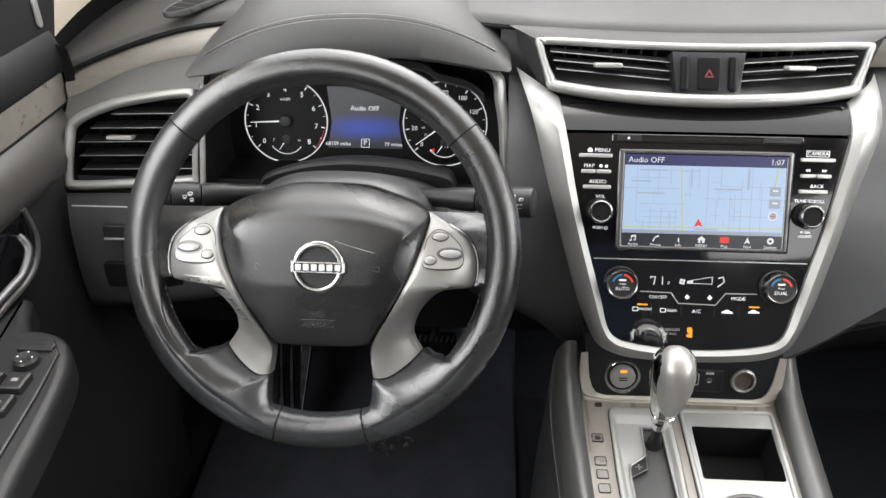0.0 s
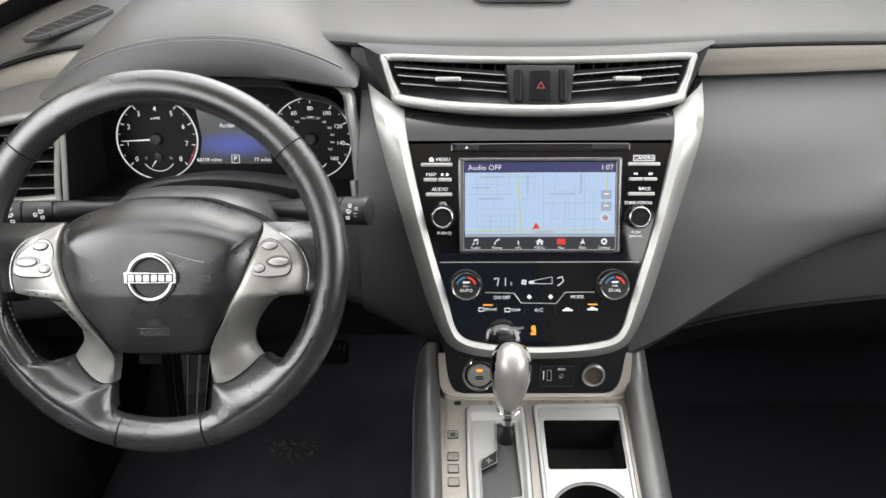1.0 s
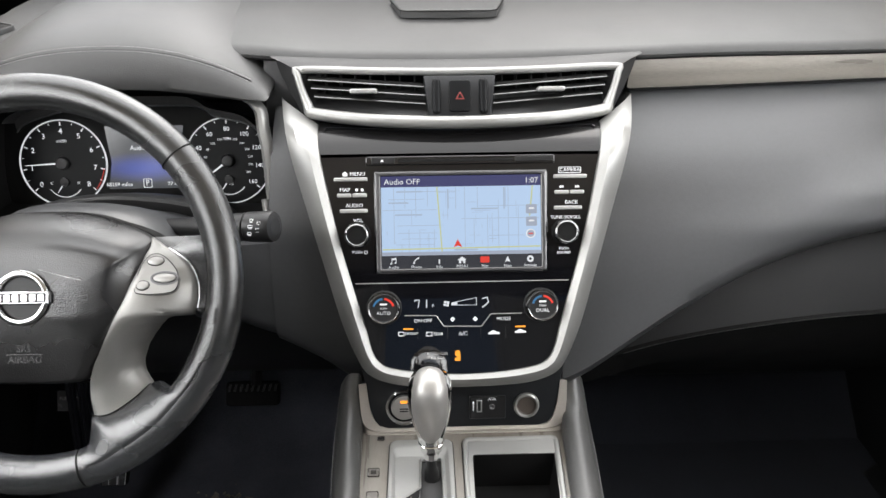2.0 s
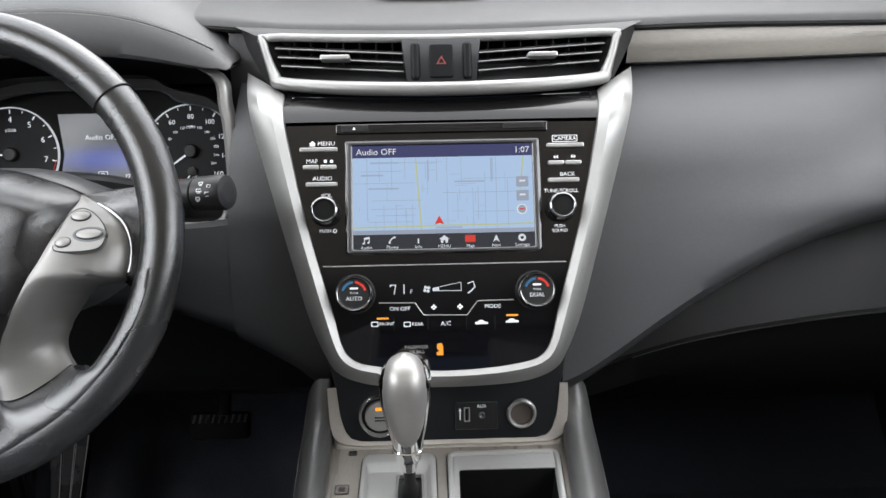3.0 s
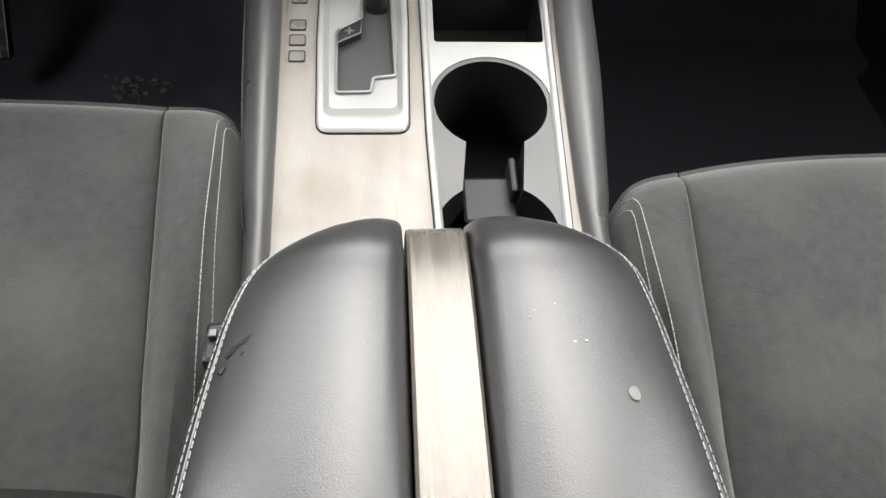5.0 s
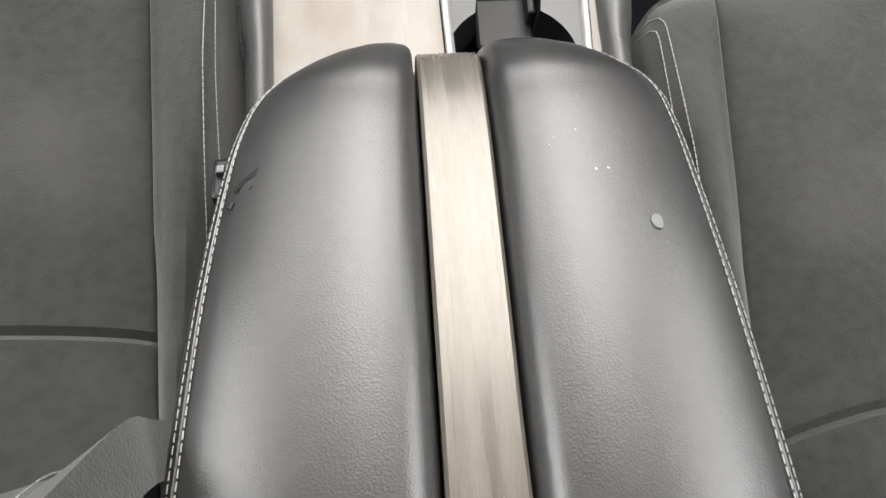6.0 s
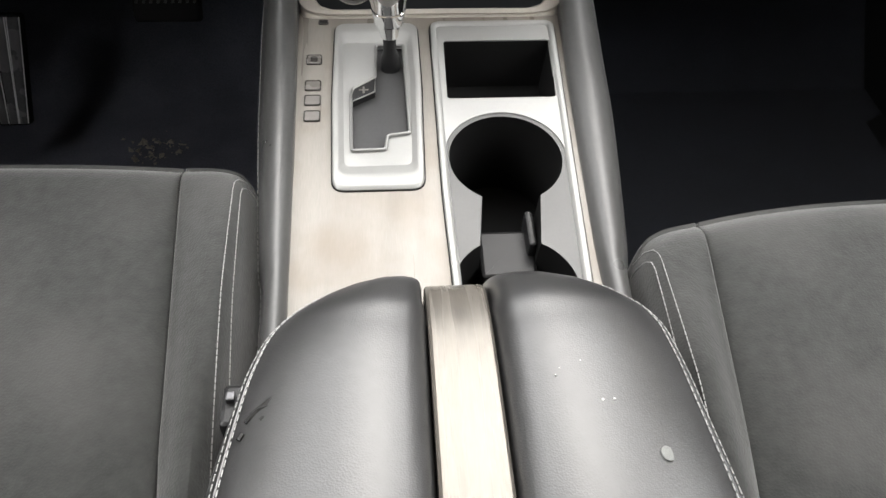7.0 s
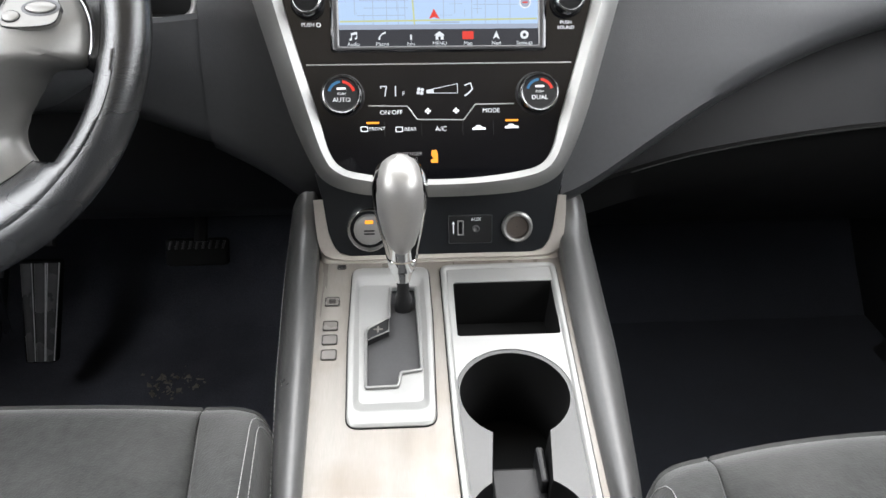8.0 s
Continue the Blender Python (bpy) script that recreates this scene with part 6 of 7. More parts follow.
for side in (-1, 1):
    stalk = thing("lamp_stalk" if side < 0 else "wiper_stalk", "black control stalk with white switch markings", "control stalk", at=(-0.392 + side * 0.09, 0.535, 0.69))
    if side < 0:
        p0, p1 = Vector((-0.468, 0.540, 0.690)), Vector((-0.602, 0.505, 0.700))
    else:
        p0, p1 = Vector((-0.320, 0.540, 0.690)), Vector((-0.190, 0.500, 0.7068))
    d = p1 - p0
    part("arm", tube([p0, p0 + d * 0.30, p0 + d * 0.36, p0 + d * 0.52, p0 + d * 0.55], [0.0090, 0.0105, 0.0122, 0.0128, 0.0120], 16), M_PLASTIC, stalk)
    part("grip", tube([p0 + d * 0.56, p0 + d * 0.575, p0 + d * 0.70, p0 + d * 0.765, p0 + d * 0.77], [0.0118, 0.0136, 0.0142, 0.0146, 0.0136], 20), M_PLASTIC, stalk)
    part("twist_knob", tube([p0 + d * 0.775, p0 + d * 0.785, p0 + d * 0.90, p0 + d * 0.965, p0 + d * 0.99, p1], [0.0138, 0.0153, 0.0156, 0.0158, 0.0148, 0.0090], 20), M_PLASTIC, stalk)
    dn = d.normalized()
    for f, rad in ((0.567, 0.0128), (0.778, 0.0150)):
        part("ring_line", tube([p0 + d * f + Vector((0, 0.45, 0.89)) * rad * math.sin(a) - Vector((0, 0.89, -0.45)) * rad * math.cos(a) for a in np.linspace(-1.4, 1.4, 14)], 0.00035, 5), M_BTN, stalk)
    for f, up, wide in ((0.43, 0.25, 0.0026), (0.46, 0.75, 0.0022), (0.60, 0.15, 0.0018), (0.61, 0.62, 0.0024), (0.65, 0.40, 0.0020), (0.81, 0.0, 0.0022), (0.82, 0.45, 0.0026), (0.83, 0.85, 0.0020), (0.88, 0.25, 0.0024), (0.89, 0.65, 0.0020)):
        rad = 0.0118 if f < 0.5 else (0.0140 if f < 0.75 else 0.0156)
        out = Vector((0, -math.cos(up), math.sin(up)))
        b = basis(tuple(p0 + d * f + out * rad), tuple(dn if side > 0 else -dn), (0, math.sin(up), math.cos(up)))
        part("marking", frame_ring(rrect(-wide, -0.0014, wide, 0.0014, 0.0006), rrect(-wide + 0.0005, -0.0009, wide - 0.0005, 0.0009, 0.0006), b, 0.0003, 0.0004), M_LABEL, stalk)
        part("marking", slab(rrect(-wide * 0.7, -0.0025, wide * 0.7, -0.0020, 0.0002, 1), b, 0.0005, lift=0.0005), M_LABEL, stalk)

# ---- instrument cluster ----
clu = thing("instrument_cluster", "instrument cluster with two white-ringed dials and a centre display", "instrument cluster", at=(-0.398, 0.74, 0.62))
part("back_panel", slab(rrect(-0.19, -0.085, 0.19, 0.075, 0.03), CLUSTER, 0.01), M_DARK, clu)
for cx, name, nums, a0, a1, needle in ((-0.105, "tachometer", "012345678", 222, -42, 183), (0.105, "speedometer", ("0", "20", "40", "60", "80", "100", "120", "140", "160"), 222, -42, 216)):
    d = on(CLUSTER, cx, 0.0)
    g = part(name, slab(disc(0, 0, 0.054, 60), d, 0.004, 0.001, lift=0.002), M_DIAL, clu, "black dial face")
    part("dial_ring", frame_ring(disc(0, 0, 0.0555, 60), disc(0, 0, 0.0540, 60), d, 0.0030, 0.001), M_LABEL, g, "bright ring")
    for k in range(33):
        a = radians(a0 + (a1 - a0) * k / 32)
        long = k % 4 == 0
        r0, w = (0.0475 if long else 0.0498), (0.0007 if long else 0.0004)
        if k % 2 == 0:
            part("tick", slab(rrect(r0, -w, 0.0525, w, 0.0002, 1), d @ Matrix.Rotation(a, 4, "Z"), 0.0004, lift=0.0024), M_LABEL, g)
    for k, n in enumerate(nums):
        a = radians(a0 + (a1 - a0) * k / 8)
        text(n, 0.0095 if cx < 0 else 0.0080, on(d, 0.0405 * math.cos(a), 0.0405 * math.sin(a), 0.0024), M_WHITE, g, "dial_number")
    if cx < 0:
        part("red_zone", tube([on(d, 0.0515 * math.cos(radians(a)), 0.0515 * math.sin(radians(a)), 0.0026).translation for a in np.linspace(-8, -40, 10)], 0.00035, 6), M_RED, g)
    part("needle", slab([(0.004, -0.0012), (0.047, -0.0004), (0.047, 0.0004), (0.004, 0.0012)], d @ Matrix.Rotation(radians(needle), 4, "Z"), 0.0008, lift=0.006), M_WHITE, g, "white needle")
    part("needle_hub", lathe([(0.0085, 0.002), (0.008, 0.008), (0.0065, 0.0095), (0, 0.0098)], d, 24), M_PLASTIC, g)
    arc = [on(d, 0.0235 * math.cos(radians(a)), -0.020 + 0.0235 * math.sin(radians(a)), 0.0028).translation for a in np.linspace(215, 325, 16)]
    part("small_scale", tube(arc, 0.0006, 6), M_LABEL, g)
    part("small_needle", slab([(0.003, -0.0008), (0.017, -0.0003), (0.017, 0.0003), (0.003, 0.0008)], on(d, 0, -0.024) @ Matrix.Rotation(radians(235), 4, "Z"), 0.0006, lift=0.004), M_WHITE, g)
    part("small_hub", lathe([(0.006, 0.002), (0.0055, 0.0055), (0, 0.006)], on(d, 0, -0.024), 20), M_PLASTIC, g)
    if cx > 0:
        part("fuel_reserve", slab([(-0.0130, -0.0245), (-0.0055, -0.0195), (-0.0055, -0.0245)], on(d, -0.008, -0.012), 0.0006, lift=0.0030), M_RED, g, "red reserve mark")
        text("1/2", 0.0050, on(d, 0.002, -0.0295, 0.0028), M_LABEL, g, "dial_text")
    else:
        for k, word in ((-0.017, "C"), (0.017, "H")):
            text(word, 0.0048, on(d, k, -0.0255, 0.0028), M_LABEL, g, "dial_text")
    text("MPH" if cx > 0 else "x1000", 0.0052, on(d, 0, 0.028, 0.0024), M_LABEL, g, "dial_text")
    if cx > 0:
        for k in range(13):
            a = radians(210 - 240 * k / 12)
            text(str(20 * (k + 1)), 0.0042, on(d, 0.0290 * math.cos(a), 0.0290 * math.sin(a), 0.0024), M_LABEL, g, "dial_number")
disp = part("display", slab([(-0.050, -0.034), (0.050, -0.034), (0.044, 0.0), (0.050, 0.046), (-0.050, 0.046), (-0.044, 0.0)], CLUSTER, 0.004, lift=0.0015), M_DISP, clu, "lit grey information display")
text("Audio OFF", 0.0085, on(CLUSTER, 0, 0.018, 0.0021), M_WHITE, disp, "display_text")
text("68159 miles", 0.0070, on(CLUSTER, -0.036, -0.0285, 0.0022), M_WHITE, disp, "display_text")
text("P", 0.0095, on(CLUSTER, 0, -0.0270, 0.0022), M_WHITE, disp, "display_text")
text("77 miles", 0.0070, on(CLUSTER, 0.037, -0.0285, 0.0022), M_WHITE, disp, "display_text")
part("gear_frame", frame_ring(rrect(-0.0055, -0.0330, 0.0055, -0.0215, 0.001), rrect(-0.0048, -0.0323, 0.0048, -0.0222, 0.001), CLUSTER, 0.0003, 0.0018), M_WHITE, disp)
part("warning_lamp", slab(disc(0.012, 0.058, 0.003, 12), CLUSTER, 0.0005, lift=0.0008), M_RED, clu)
arch = smooth_line([CLUSTER @ Vector((x, y, 0.02)) for x, y in ((-0.150, 0.040), (-0.135, 0.052), (-0.0745, 0.068), (0, 0.0705), (0.0627, 0.0700), (0.0839, 0.0653), (0.0973, 0.0560), (0.135, 0.047), (0.155, 0.032))], 5)
part("inner_bezel", tube(arch, 0.0012, 6), M_GREYMETAL, clu, "thin grey bezel line")
part("bezel_shroud", sheet([arch, [p + Vector((0, 0.0, 0.012)) for p in arch], [p + Vector((0, -0.03, 0.020)) for p in arch]]), M_HOUSING, clu)
# deep surround
FR = smooth_line([(-0.578, 0.60, 0.665), (-0.572, 0.645, 0.76), (-0.545, 0.66, 0.805), (-0.394, 0.665, 0.825), (-0.25, 0.66, 0.795), (-0.228, 0.645, 0.755), (-0.2205, 0.620, 0.70), (-0.2195, 0.602, 0.658), (-0.24, 0.600, 0.645), (-0.394, 0.60, 0.65), (-0.55, 0.60, 0.648)], 5, True)
BK = [CLUSTER @ Vector(((p.x + 0.398) * 0.985 - 0.0, min(0.078, max(-0.075, (p.z - 0.69) * 1.0 - 0.01)), 0.003)) for p in FR]
part("surround", sheet([[p * 1.0 + Vector((0, -0.001, 0)) for p in FR], [p.lerp(q, 0.5) for p, q in zip(FR, BK)], BK], closed_u=True), M_DARK, clu)
lip_line = smooth_line([(-0.512, 0.612, 0.650), (-0.506, 0.610, 0.668), (-0.490, 0.606, 0.681), (-0.448, 0.602, 0.695), (-0.395, 0.600, 0.7015), (-0.343, 0.602, 0.697), (-0.304, 0.605, 0.688), (-0.282, 0.608, 0.680), (-0.275, 0.612, 0.664), (-0.273, 0.616, 0.648)], 5)
part("lower_lip", sheet([[p + Vector((0, dy, dz)) for p in lip_line] for dy, dz in ((0.012, -0.030), (0.004, -0.014), (0.0, -0.004), (0.002, -0.0008), (0.008, 0.0004), (0.020, -0.004), (0.065, -0.022), (0.10, -0.045))]), M_HOUSING, clu, "black lip over the steering column")
edge = [p for p in FR if (p.x > -0.262 and p.z < 0.80) or (p.x > -0.285 and p.z < 0.66)]
part("bright_edge", sheet([[p + Vector((dx, dy, 0)) for p in edge] for dx, dy in ((-0.003, 0.006), (-0.0015, 0.0), (0.002, -0.003), (0.007, -0.002), (0.0105, 0.002), (0.011, 0.012))]), M_SILVER, clu, "satin silver edge")
corner = smooth_line([(-0.2215, 0.612, 0.690), (-0.2195, 0.603, 0.662), (-0.2260, 0.599, 0.648), (-0.2440, 0.598, 0.6435), (-0.285, 0.598, 0.6445), (-0.300, 0.600, 0.6455)], 5)
part("bright_edge", tube(corner, 0.0052, 10), M_SILVER, clu, "satin silver edge")
edge = [p for p in FR if p.x < -0.565 and p.z < 0.775]
part("bright_edge", tube([p + Vector((-0.002, -0.001, 0)) for p in edge], 0.0036, 8), M_SILVER, clu, "satin silver edge")

hood = thing("cluster_hood", "stitched dark leatherette hood over the instrument cluster", "cluster hood", at=(-0.394, 0.8, 0.8))
rows = [[] for _ in range(11)]
seam, seam2 = [], []
ENDS = [(-1, -0.0042, 0.30), (-1, -0.0030, 0.72)] + [(t, 0.0, 1.0) for t in np.linspace(-1, 1, 49)] + [(1, 0.0030, 0.72), (1, 0.0042, 0.30)]
for t, over, full in ENDS:
    x = -0.394 + 0.176 * t
    f = max(0.0, 1 - abs(t) ** 2.3)
    y = 0.6405 + 0.105 * (x + 0.394)
    z = 0.802 + 0.049 * f
    g = max(f ** 0.5, 0.22)
    for k, (dy, dz) in enumerate(((0.10, -0.040 * g), (0.002, -0.040 * g), (-0.0125, -0.0375 * g), (-0.0145, -0.033 * g), (-0.0110, -0.018 * g), (-0.001, 0.0), (0.012, 0.007 * g + 0.001), (0.05, 0.019 * g + 0.004), (0.11, 0.027 * g + 0.008), (0.20, 0.026 * g + 0.018), (0.38, 0.005 * g + 0.03))):
        wide = 1.0 + (0.05 * max(0, dy - 0.05))
        mid = -0.018 * g
        rows[k].append((-0.394 + 0.176 * t * wide + over, y + dy + 0.006 * (1 - full), z + mid + (dz - mid) * full))
    if full == 1.0:
        seam.append((x, y + 0.0005, z + 0.0016))
        seam2.append((x, y + 0.0055, z + 0.0040 * g + 0.0016))
part("hood_cover", sheet(rows), M_HOOD, hood)
stitches(seam[2:-2], hood, length=0.0030, gap=0.0011, r=0.00028)
stitches(seam2[2:-2], hood, length=0.0030, gap=0.0011, r=0.00028)
part("seam_groove", tube([(p[0], p[1] + 0.0028, p[2] + 0.0006) for p in seam[2:-2]], 0.0005, 6), M_DARK, hood)

# ---- left vent and switches ----
VL = [(-0.741, 0.644, 0.712), (-0.735, 0.648, 0.722), (-0.715, 0.652, 0.733), (-0.673, 0.657, 0.746), (-0.600, 0.660, 0.7575), (-0.5885, 0.658, 0.751), (-0.5865, 0.644, 0.711), (-0.586, 0.629, 0.668), (-0.592, 0.626, 0.660), (-0.665, 0.624, 0.654), (-0.740, 0.622, 0.650), (-0.7485, 0.624, 0.657), (-0.746, 0.633, 0.683)]
lv = thing("side_air_vent", "black louvred side air vent in a satin silver frame", "air vent", at=(-0.66, 0.68, 0.65))
vl = smooth_line(VL, 4, True)
vc = sum(vl, Vector((0, 0, 0))) / len(vl)
part("bezel", tube(vl, 0.0062, 10, True), M_SILVER, lv, "satin silver frame")
vb = [Vector((vc.x + (p.x - vc.x) * 0.9, p.y + 0.05, vc.z + (p.z - vc.z) * 0.85)) for p in vl]
part("recess", sheet([vl, vb, [vc + Vector((0, 0.05, 0)) + (p - vc - Vector((0, 0.05, 0))) * 0.02 for p in vb]], closed_u=True), M_DARK, lv)
for k in range(5):
    f = (k + 0.6) / 5
    z, y = 0.680 + 0.080 * f, 0.630 + 0.022 * f
    xl = -0.733 if f < 0.6 else -0.733 + (f - 0.6) * 0.14
    part("slat", slab([(xl, 0), (-0.594, 0), (-0.594, 0.018), (xl, 0.018)], basis((0, y, z), (1, 0, 0.03), (0, 1, 0.12)), 0.0022, 0.0006), M_DARK, lv)
    part("slat_glint", tube([(xl, y - 0.001, z + 0.03 * xl), (-0.594, y - 0.001, z - 0.594 * 0.03)], 0.0007, 6), M_SLATEDGE, lv)
for k in range(6):
    x = -0.72 + k * 0.022
    part("vane", box(x, 0.672, 0.668, x + 0.0012, 0.69, 0.730, 0.0004), M_DARK, lv)
part("vent_tab", slab(rrect(-0.016, -0.0026, 0.016, 0.0026, 0.002), basis((-0.682, 0.640, 0.706), (1, 0, 0.02), (0, 0.3, 1)), 0.014, 0.0015), M_BTN, lv, "silver vent tab")
part("panel_gap", tube([(x, 0.5935, 0.6375) for x in np.linspace(-0.735, -0.585, 8)], 0.0012, 6), M_BTN, dash)
# Black plate on the knee pad, painted in for the shade of a pocket.
part("pocket_shade", slab(rrect(-0.706, 0.534, -0.672, 0.568, 0.004), basis((0, 0.580, 0), (1, 0, 0), (0, 0, 1)), 0.01, 0.001, lift=0.006), M_DARK, dash)
sw = thing("dash_switch", "small black dash switch below the side vent", "switch", at=(-0.69, 0.62, 0.59))
b = basis((-0.6800, 0.5815, 0.6100), (1, 0, 0), (0, 0.2, 0.98))
part("switch_key", slab(rrect(-0.016, -0.009, 0.016, 0.009, 0.002), b, 0.02, 0.0015, lift=0.006), M_PLASTIC, sw)
part("switch_edge", slab(rrect(-0.015, -0.0085, 0.015, -0.006, 0.001), b, 0.004, 0.0005, lift=0.0078), M_BTN, sw)

# ---- seats ----


def seat(label, cx, front, creasey, slope, bow, swell):
    """A cushion with welted side bolsters and a bolstered backrest."""
    st = thing("car_seat", label, "seat", "front seats", at=(cx, front - 0.3, 0.0))
    W = 0.270
    dc = front - creasey

    def seam_at(d):
        return min(0.90, 0.735 + slope * max(0.0, d))

    def surface(u, d):
        au = abs(u)
        us = seam_at(d)
        fr = front - bow * au**3 - (0.0 if au < 0.82 else 0.036 * ((au - 0.82) / 0.18) ** 2.4)
        y = fr - max(d, 0.0)
        z = 0.406 - 0.05 * max(0.0, d) + 0.008 * math.cos(u * 1.5)
        edge = max(0.0, 0.035 - d)
        z -= 18.0 * edge * edge
        if d < 0:
            z, y = 0.402 - 0.035 + d * 4.5, fr + 0.004
        if au > us:
            z += 0.020 * math.sin(min(1.0, (au - us) / max(0.04, 0.92 - us)) * math.pi / 2) * min(1, max(0, d + 0.02) / 0.15)
        if au > 0.91:
            z -= 0.10 * ((au - 0.91) / 0.09) ** 2.4
        if au <= us:
            z -= 0.009 * math.exp(-(us - au) / 0.05) * min(1, max(0, d) / 0.05)
        if abs(au - us) < 0.004 and d > 0.0:
            z -= 0.006
        if abs(d - dc) < 0.003 and au < us:
            z -= 0.005
        return Vector((cx + u * W, y, z))

    ss = [0, 0.15, 0.3, 0.45, 0.6, 0.72, 0.77, 0.785, 0.79, 0.795, 0.81, 0.86, 0.90, 0.93, 0.955, 0.975, 0.99, 1.0]
    ss = [-s for s in reversed(ss[1:])] + ss
    ds = [-0.03, -0.028, -0.012, 0.0, 0.006, 0.014, 0.024, 0.04, 0.06, 0.09, 0.13, 0.18, 0.22, 0.25, dc - 0.03, dc - 0.012, dc - 0.004, dc, dc + 0.004, dc + 0.012, dc + 0.03, 0.45, 0.56]
    rows = []
    for d in sorted(ds):
        us = seam_at(d)
        rows.append([surface(math.copysign(abs(s) / 0.79 * us if abs(s) <= 0.79 else us + (abs(s) - 0.79) / 0.21 * (1 - us), s), d) for s in ss])
    fine = [smooth_line(r, 2) for r in rows]
    cols = [smooth_line([r[j] for r in fine], 2) for j in range(len(fine[0]))]
    part("cushion", sheet(cols), M_FABRIC, st, "charcoal suede cloth cushion")
    for s in (-1, 1):
        for base in (0.900, 0.921):
            line = []
            for d in np.linspace(0.004, 0.40, 50):
                hook = 0.055 * max(0.0, 1 - d / 0.035) ** 2
                u = min(0.993, base + 0.20 * d + hook)
                line.append(surface(s * u, d) + Vector((0, 0, 0.0012)))
            stitches(line, st, length=0.0036, gap=0.0010, r=0.00042)
    for s in (-1, 1):
        part("seam", tube([surface(s * seam_at(d), d) + Vector((0, 0, 0.0055)) for d in np.linspace(0.012, 0.45, 40)], 0.0011, 6), M_DARK, st)
    part("seat_base", box(cx - 0.24, front - 0.55, 0.06, cx + 0.24, front - 0.06, 0.31, 0.02), M_PLASTIC, st)
    # backrest with its swelling side bolsters
    rows = []
    yb = creasey - 0.075
    for u in np.linspace(-1, 1, 61):
        au = abs(u)
        b = swell * min(1.0, max(0.0, (au - 0.45) / 0.53)) ** 1.25 - (0.03 * ((au - 0.97) / 0.03) ** 2 if au > 0.97 else 0)
        rows.append([Vector((cx + u * W * 1.01, yb + b * min(1, 0.25 + t * 3) - 0.42 * t, 0.365 + t * 0.62)) for t in (0, 0.04, 0.08, 0.12, 0.16, 0.20, 0.24, 0.30, 0.4, 0.6, 1.0)])
    fine = [smooth_line(r, 3) for r in rows]
    part("backrest", sheet(fine), M_FABRIC, st, "charcoal suede cloth backrest", sharp=85)
    for k in (54, 56, 6, 4):
        stitches([p + Vector((0, 0.0016, 0.0022)) for p in fine[k][2:]], st, length=0.0036, gap=0.0012, r=0.0004)
    return st


seat("charcoal suede cloth driver seat with light stitching", -0.402, 0.362, 0.050, 0.36, 0.012, 0.098)
seat("charcoal suede cloth passenger seat with light stitching, set back", 0.388, 0.297, -0.012, 0.50, 0.037, 0.06)
buckle = thing("belt_buckle", "black seat belt buckle beside the armrest", "buckle", at=(-0.135, 0.12, 0.36))
part("buckle_body", box(-0.139, 0.105, 0.30, -0.126, 0.132, 0.43, 0.003), M_PLASTIC, buckle)
part("buckle_clip", box(-0.136, 0.119, 0.43, -0.131, 0.125, 0.434, 0.001), M_GREYMETAL, buckle)

# ---- pedals, mud ----
M_PEDALRIB = material("worn_black_pedal_rubber", (0.032, 0.032, 0.033), 0.38, var=0.25, scale=60)
# Pale lines painted along the pedal ribs for the light on their edges.
M_RIBGLINT = material("rubber_edge_glint", (0.50, 0.50, 0.51), 0.4)
acc = thing("accelerator_pedal", "ribbed black rubber accelerator pedal", "pedal", at=(-0.55, 0.76, 0.10))
P1 = basis((-0.561, 0.806, 0.180), (1, 0, 0), (0.09, 0.35, 0.92))
PEDAL = [(-0.0230, -0.078), (0.0210, -0.078), (0.0300, 0.076), (-0.0300, 0.076)]
part("pedal_plate", slab(rounded(PEDAL, 0.006, 3), P1, 0.012, 0.003), M_DARK, acc)
for k in range(3):
    rib = []
    for t in np.linspace(0, 1, 9):
        w = 0.0057 + 0.0026 * t
        rib.append([P1 @ Vector(((k - 1) * (0.0132 + 0.0062 * t) + w * math.cos(a), -0.074 + 0.146 * t, (0.0020 + 0.0045 * math.sin(math.pi * min(1, 0.08 + t * 0.92)) ** 0.5) * math.sin(a))) for a in np.linspace(0, math.pi, 9)])
    part("rib", sheet(rib), M_RUBBER, acc)
    part("rib_glint", tube([r[0] + Vector((0, -0.001, 0.0005)) for r in rib], 0.0009, 5), M_RIBGLINT, acc)
part("rib_glint", tube([r[-1] + Vector((0, -0.001, 0.0005)) for r in rib], 0.0009, 5), M_RIBGLINT, acc)
part("pedal_arm", tube([(-0.54, 0.84, 0.27), (-0.54, 0.90, 0.36)], 0.010, 8), M_PLASTIC, acc)
brk = thing("brake_pedal", "wide black rubber brake pedal", "pedal", at=(-0.311, 0.77, 0.26))
P2 = basis((-0.318, 0.785, 0.287), (1, 0, 0), (0, 0.5, 0.86))
part("pedal_plate", slab(rrect(-0.042, -0.019, 0.042, 0.019, 0.006), P2, 0.012, 0.003), M_DARK, brk)
for k in range(9):
    x = -0.036 + k * 0.009
    part("rib", slab([(x - 0.002, 0.004), (x + 0.0012, 0.004), (x + 0.004, 0.015), (x + 0.0008, 0.015)], P2, 0.003, 0.0006, lift=0.0025), M_PEDALRIB, brk)
part("pedal_arm", tube([(-0.311, 0.79, 0.30), (-0.311, 0.90, 0.46)], 0.009, 8), M_PLASTIC, brk)
pbk = thing("parking_brake_pedal", "small black parking brake pedal with white lettering", "pedal", at=(-0.643, 0.86, 0.20))
P3 = basis((-0.643, 0.850, 0.232), (1, 0, 0), (0, 0.5, 0.86))
part("pedal_plate", slab(rrect(-0.021, -0.018, 0.021, 0.018, 0.004), P3, 0.012, 0.003), M_RUBBER, pbk)
text("PUSH-OFF", 0.0068, on(P3, 0, 0.004, 0.0004), M_BTN, pbk)
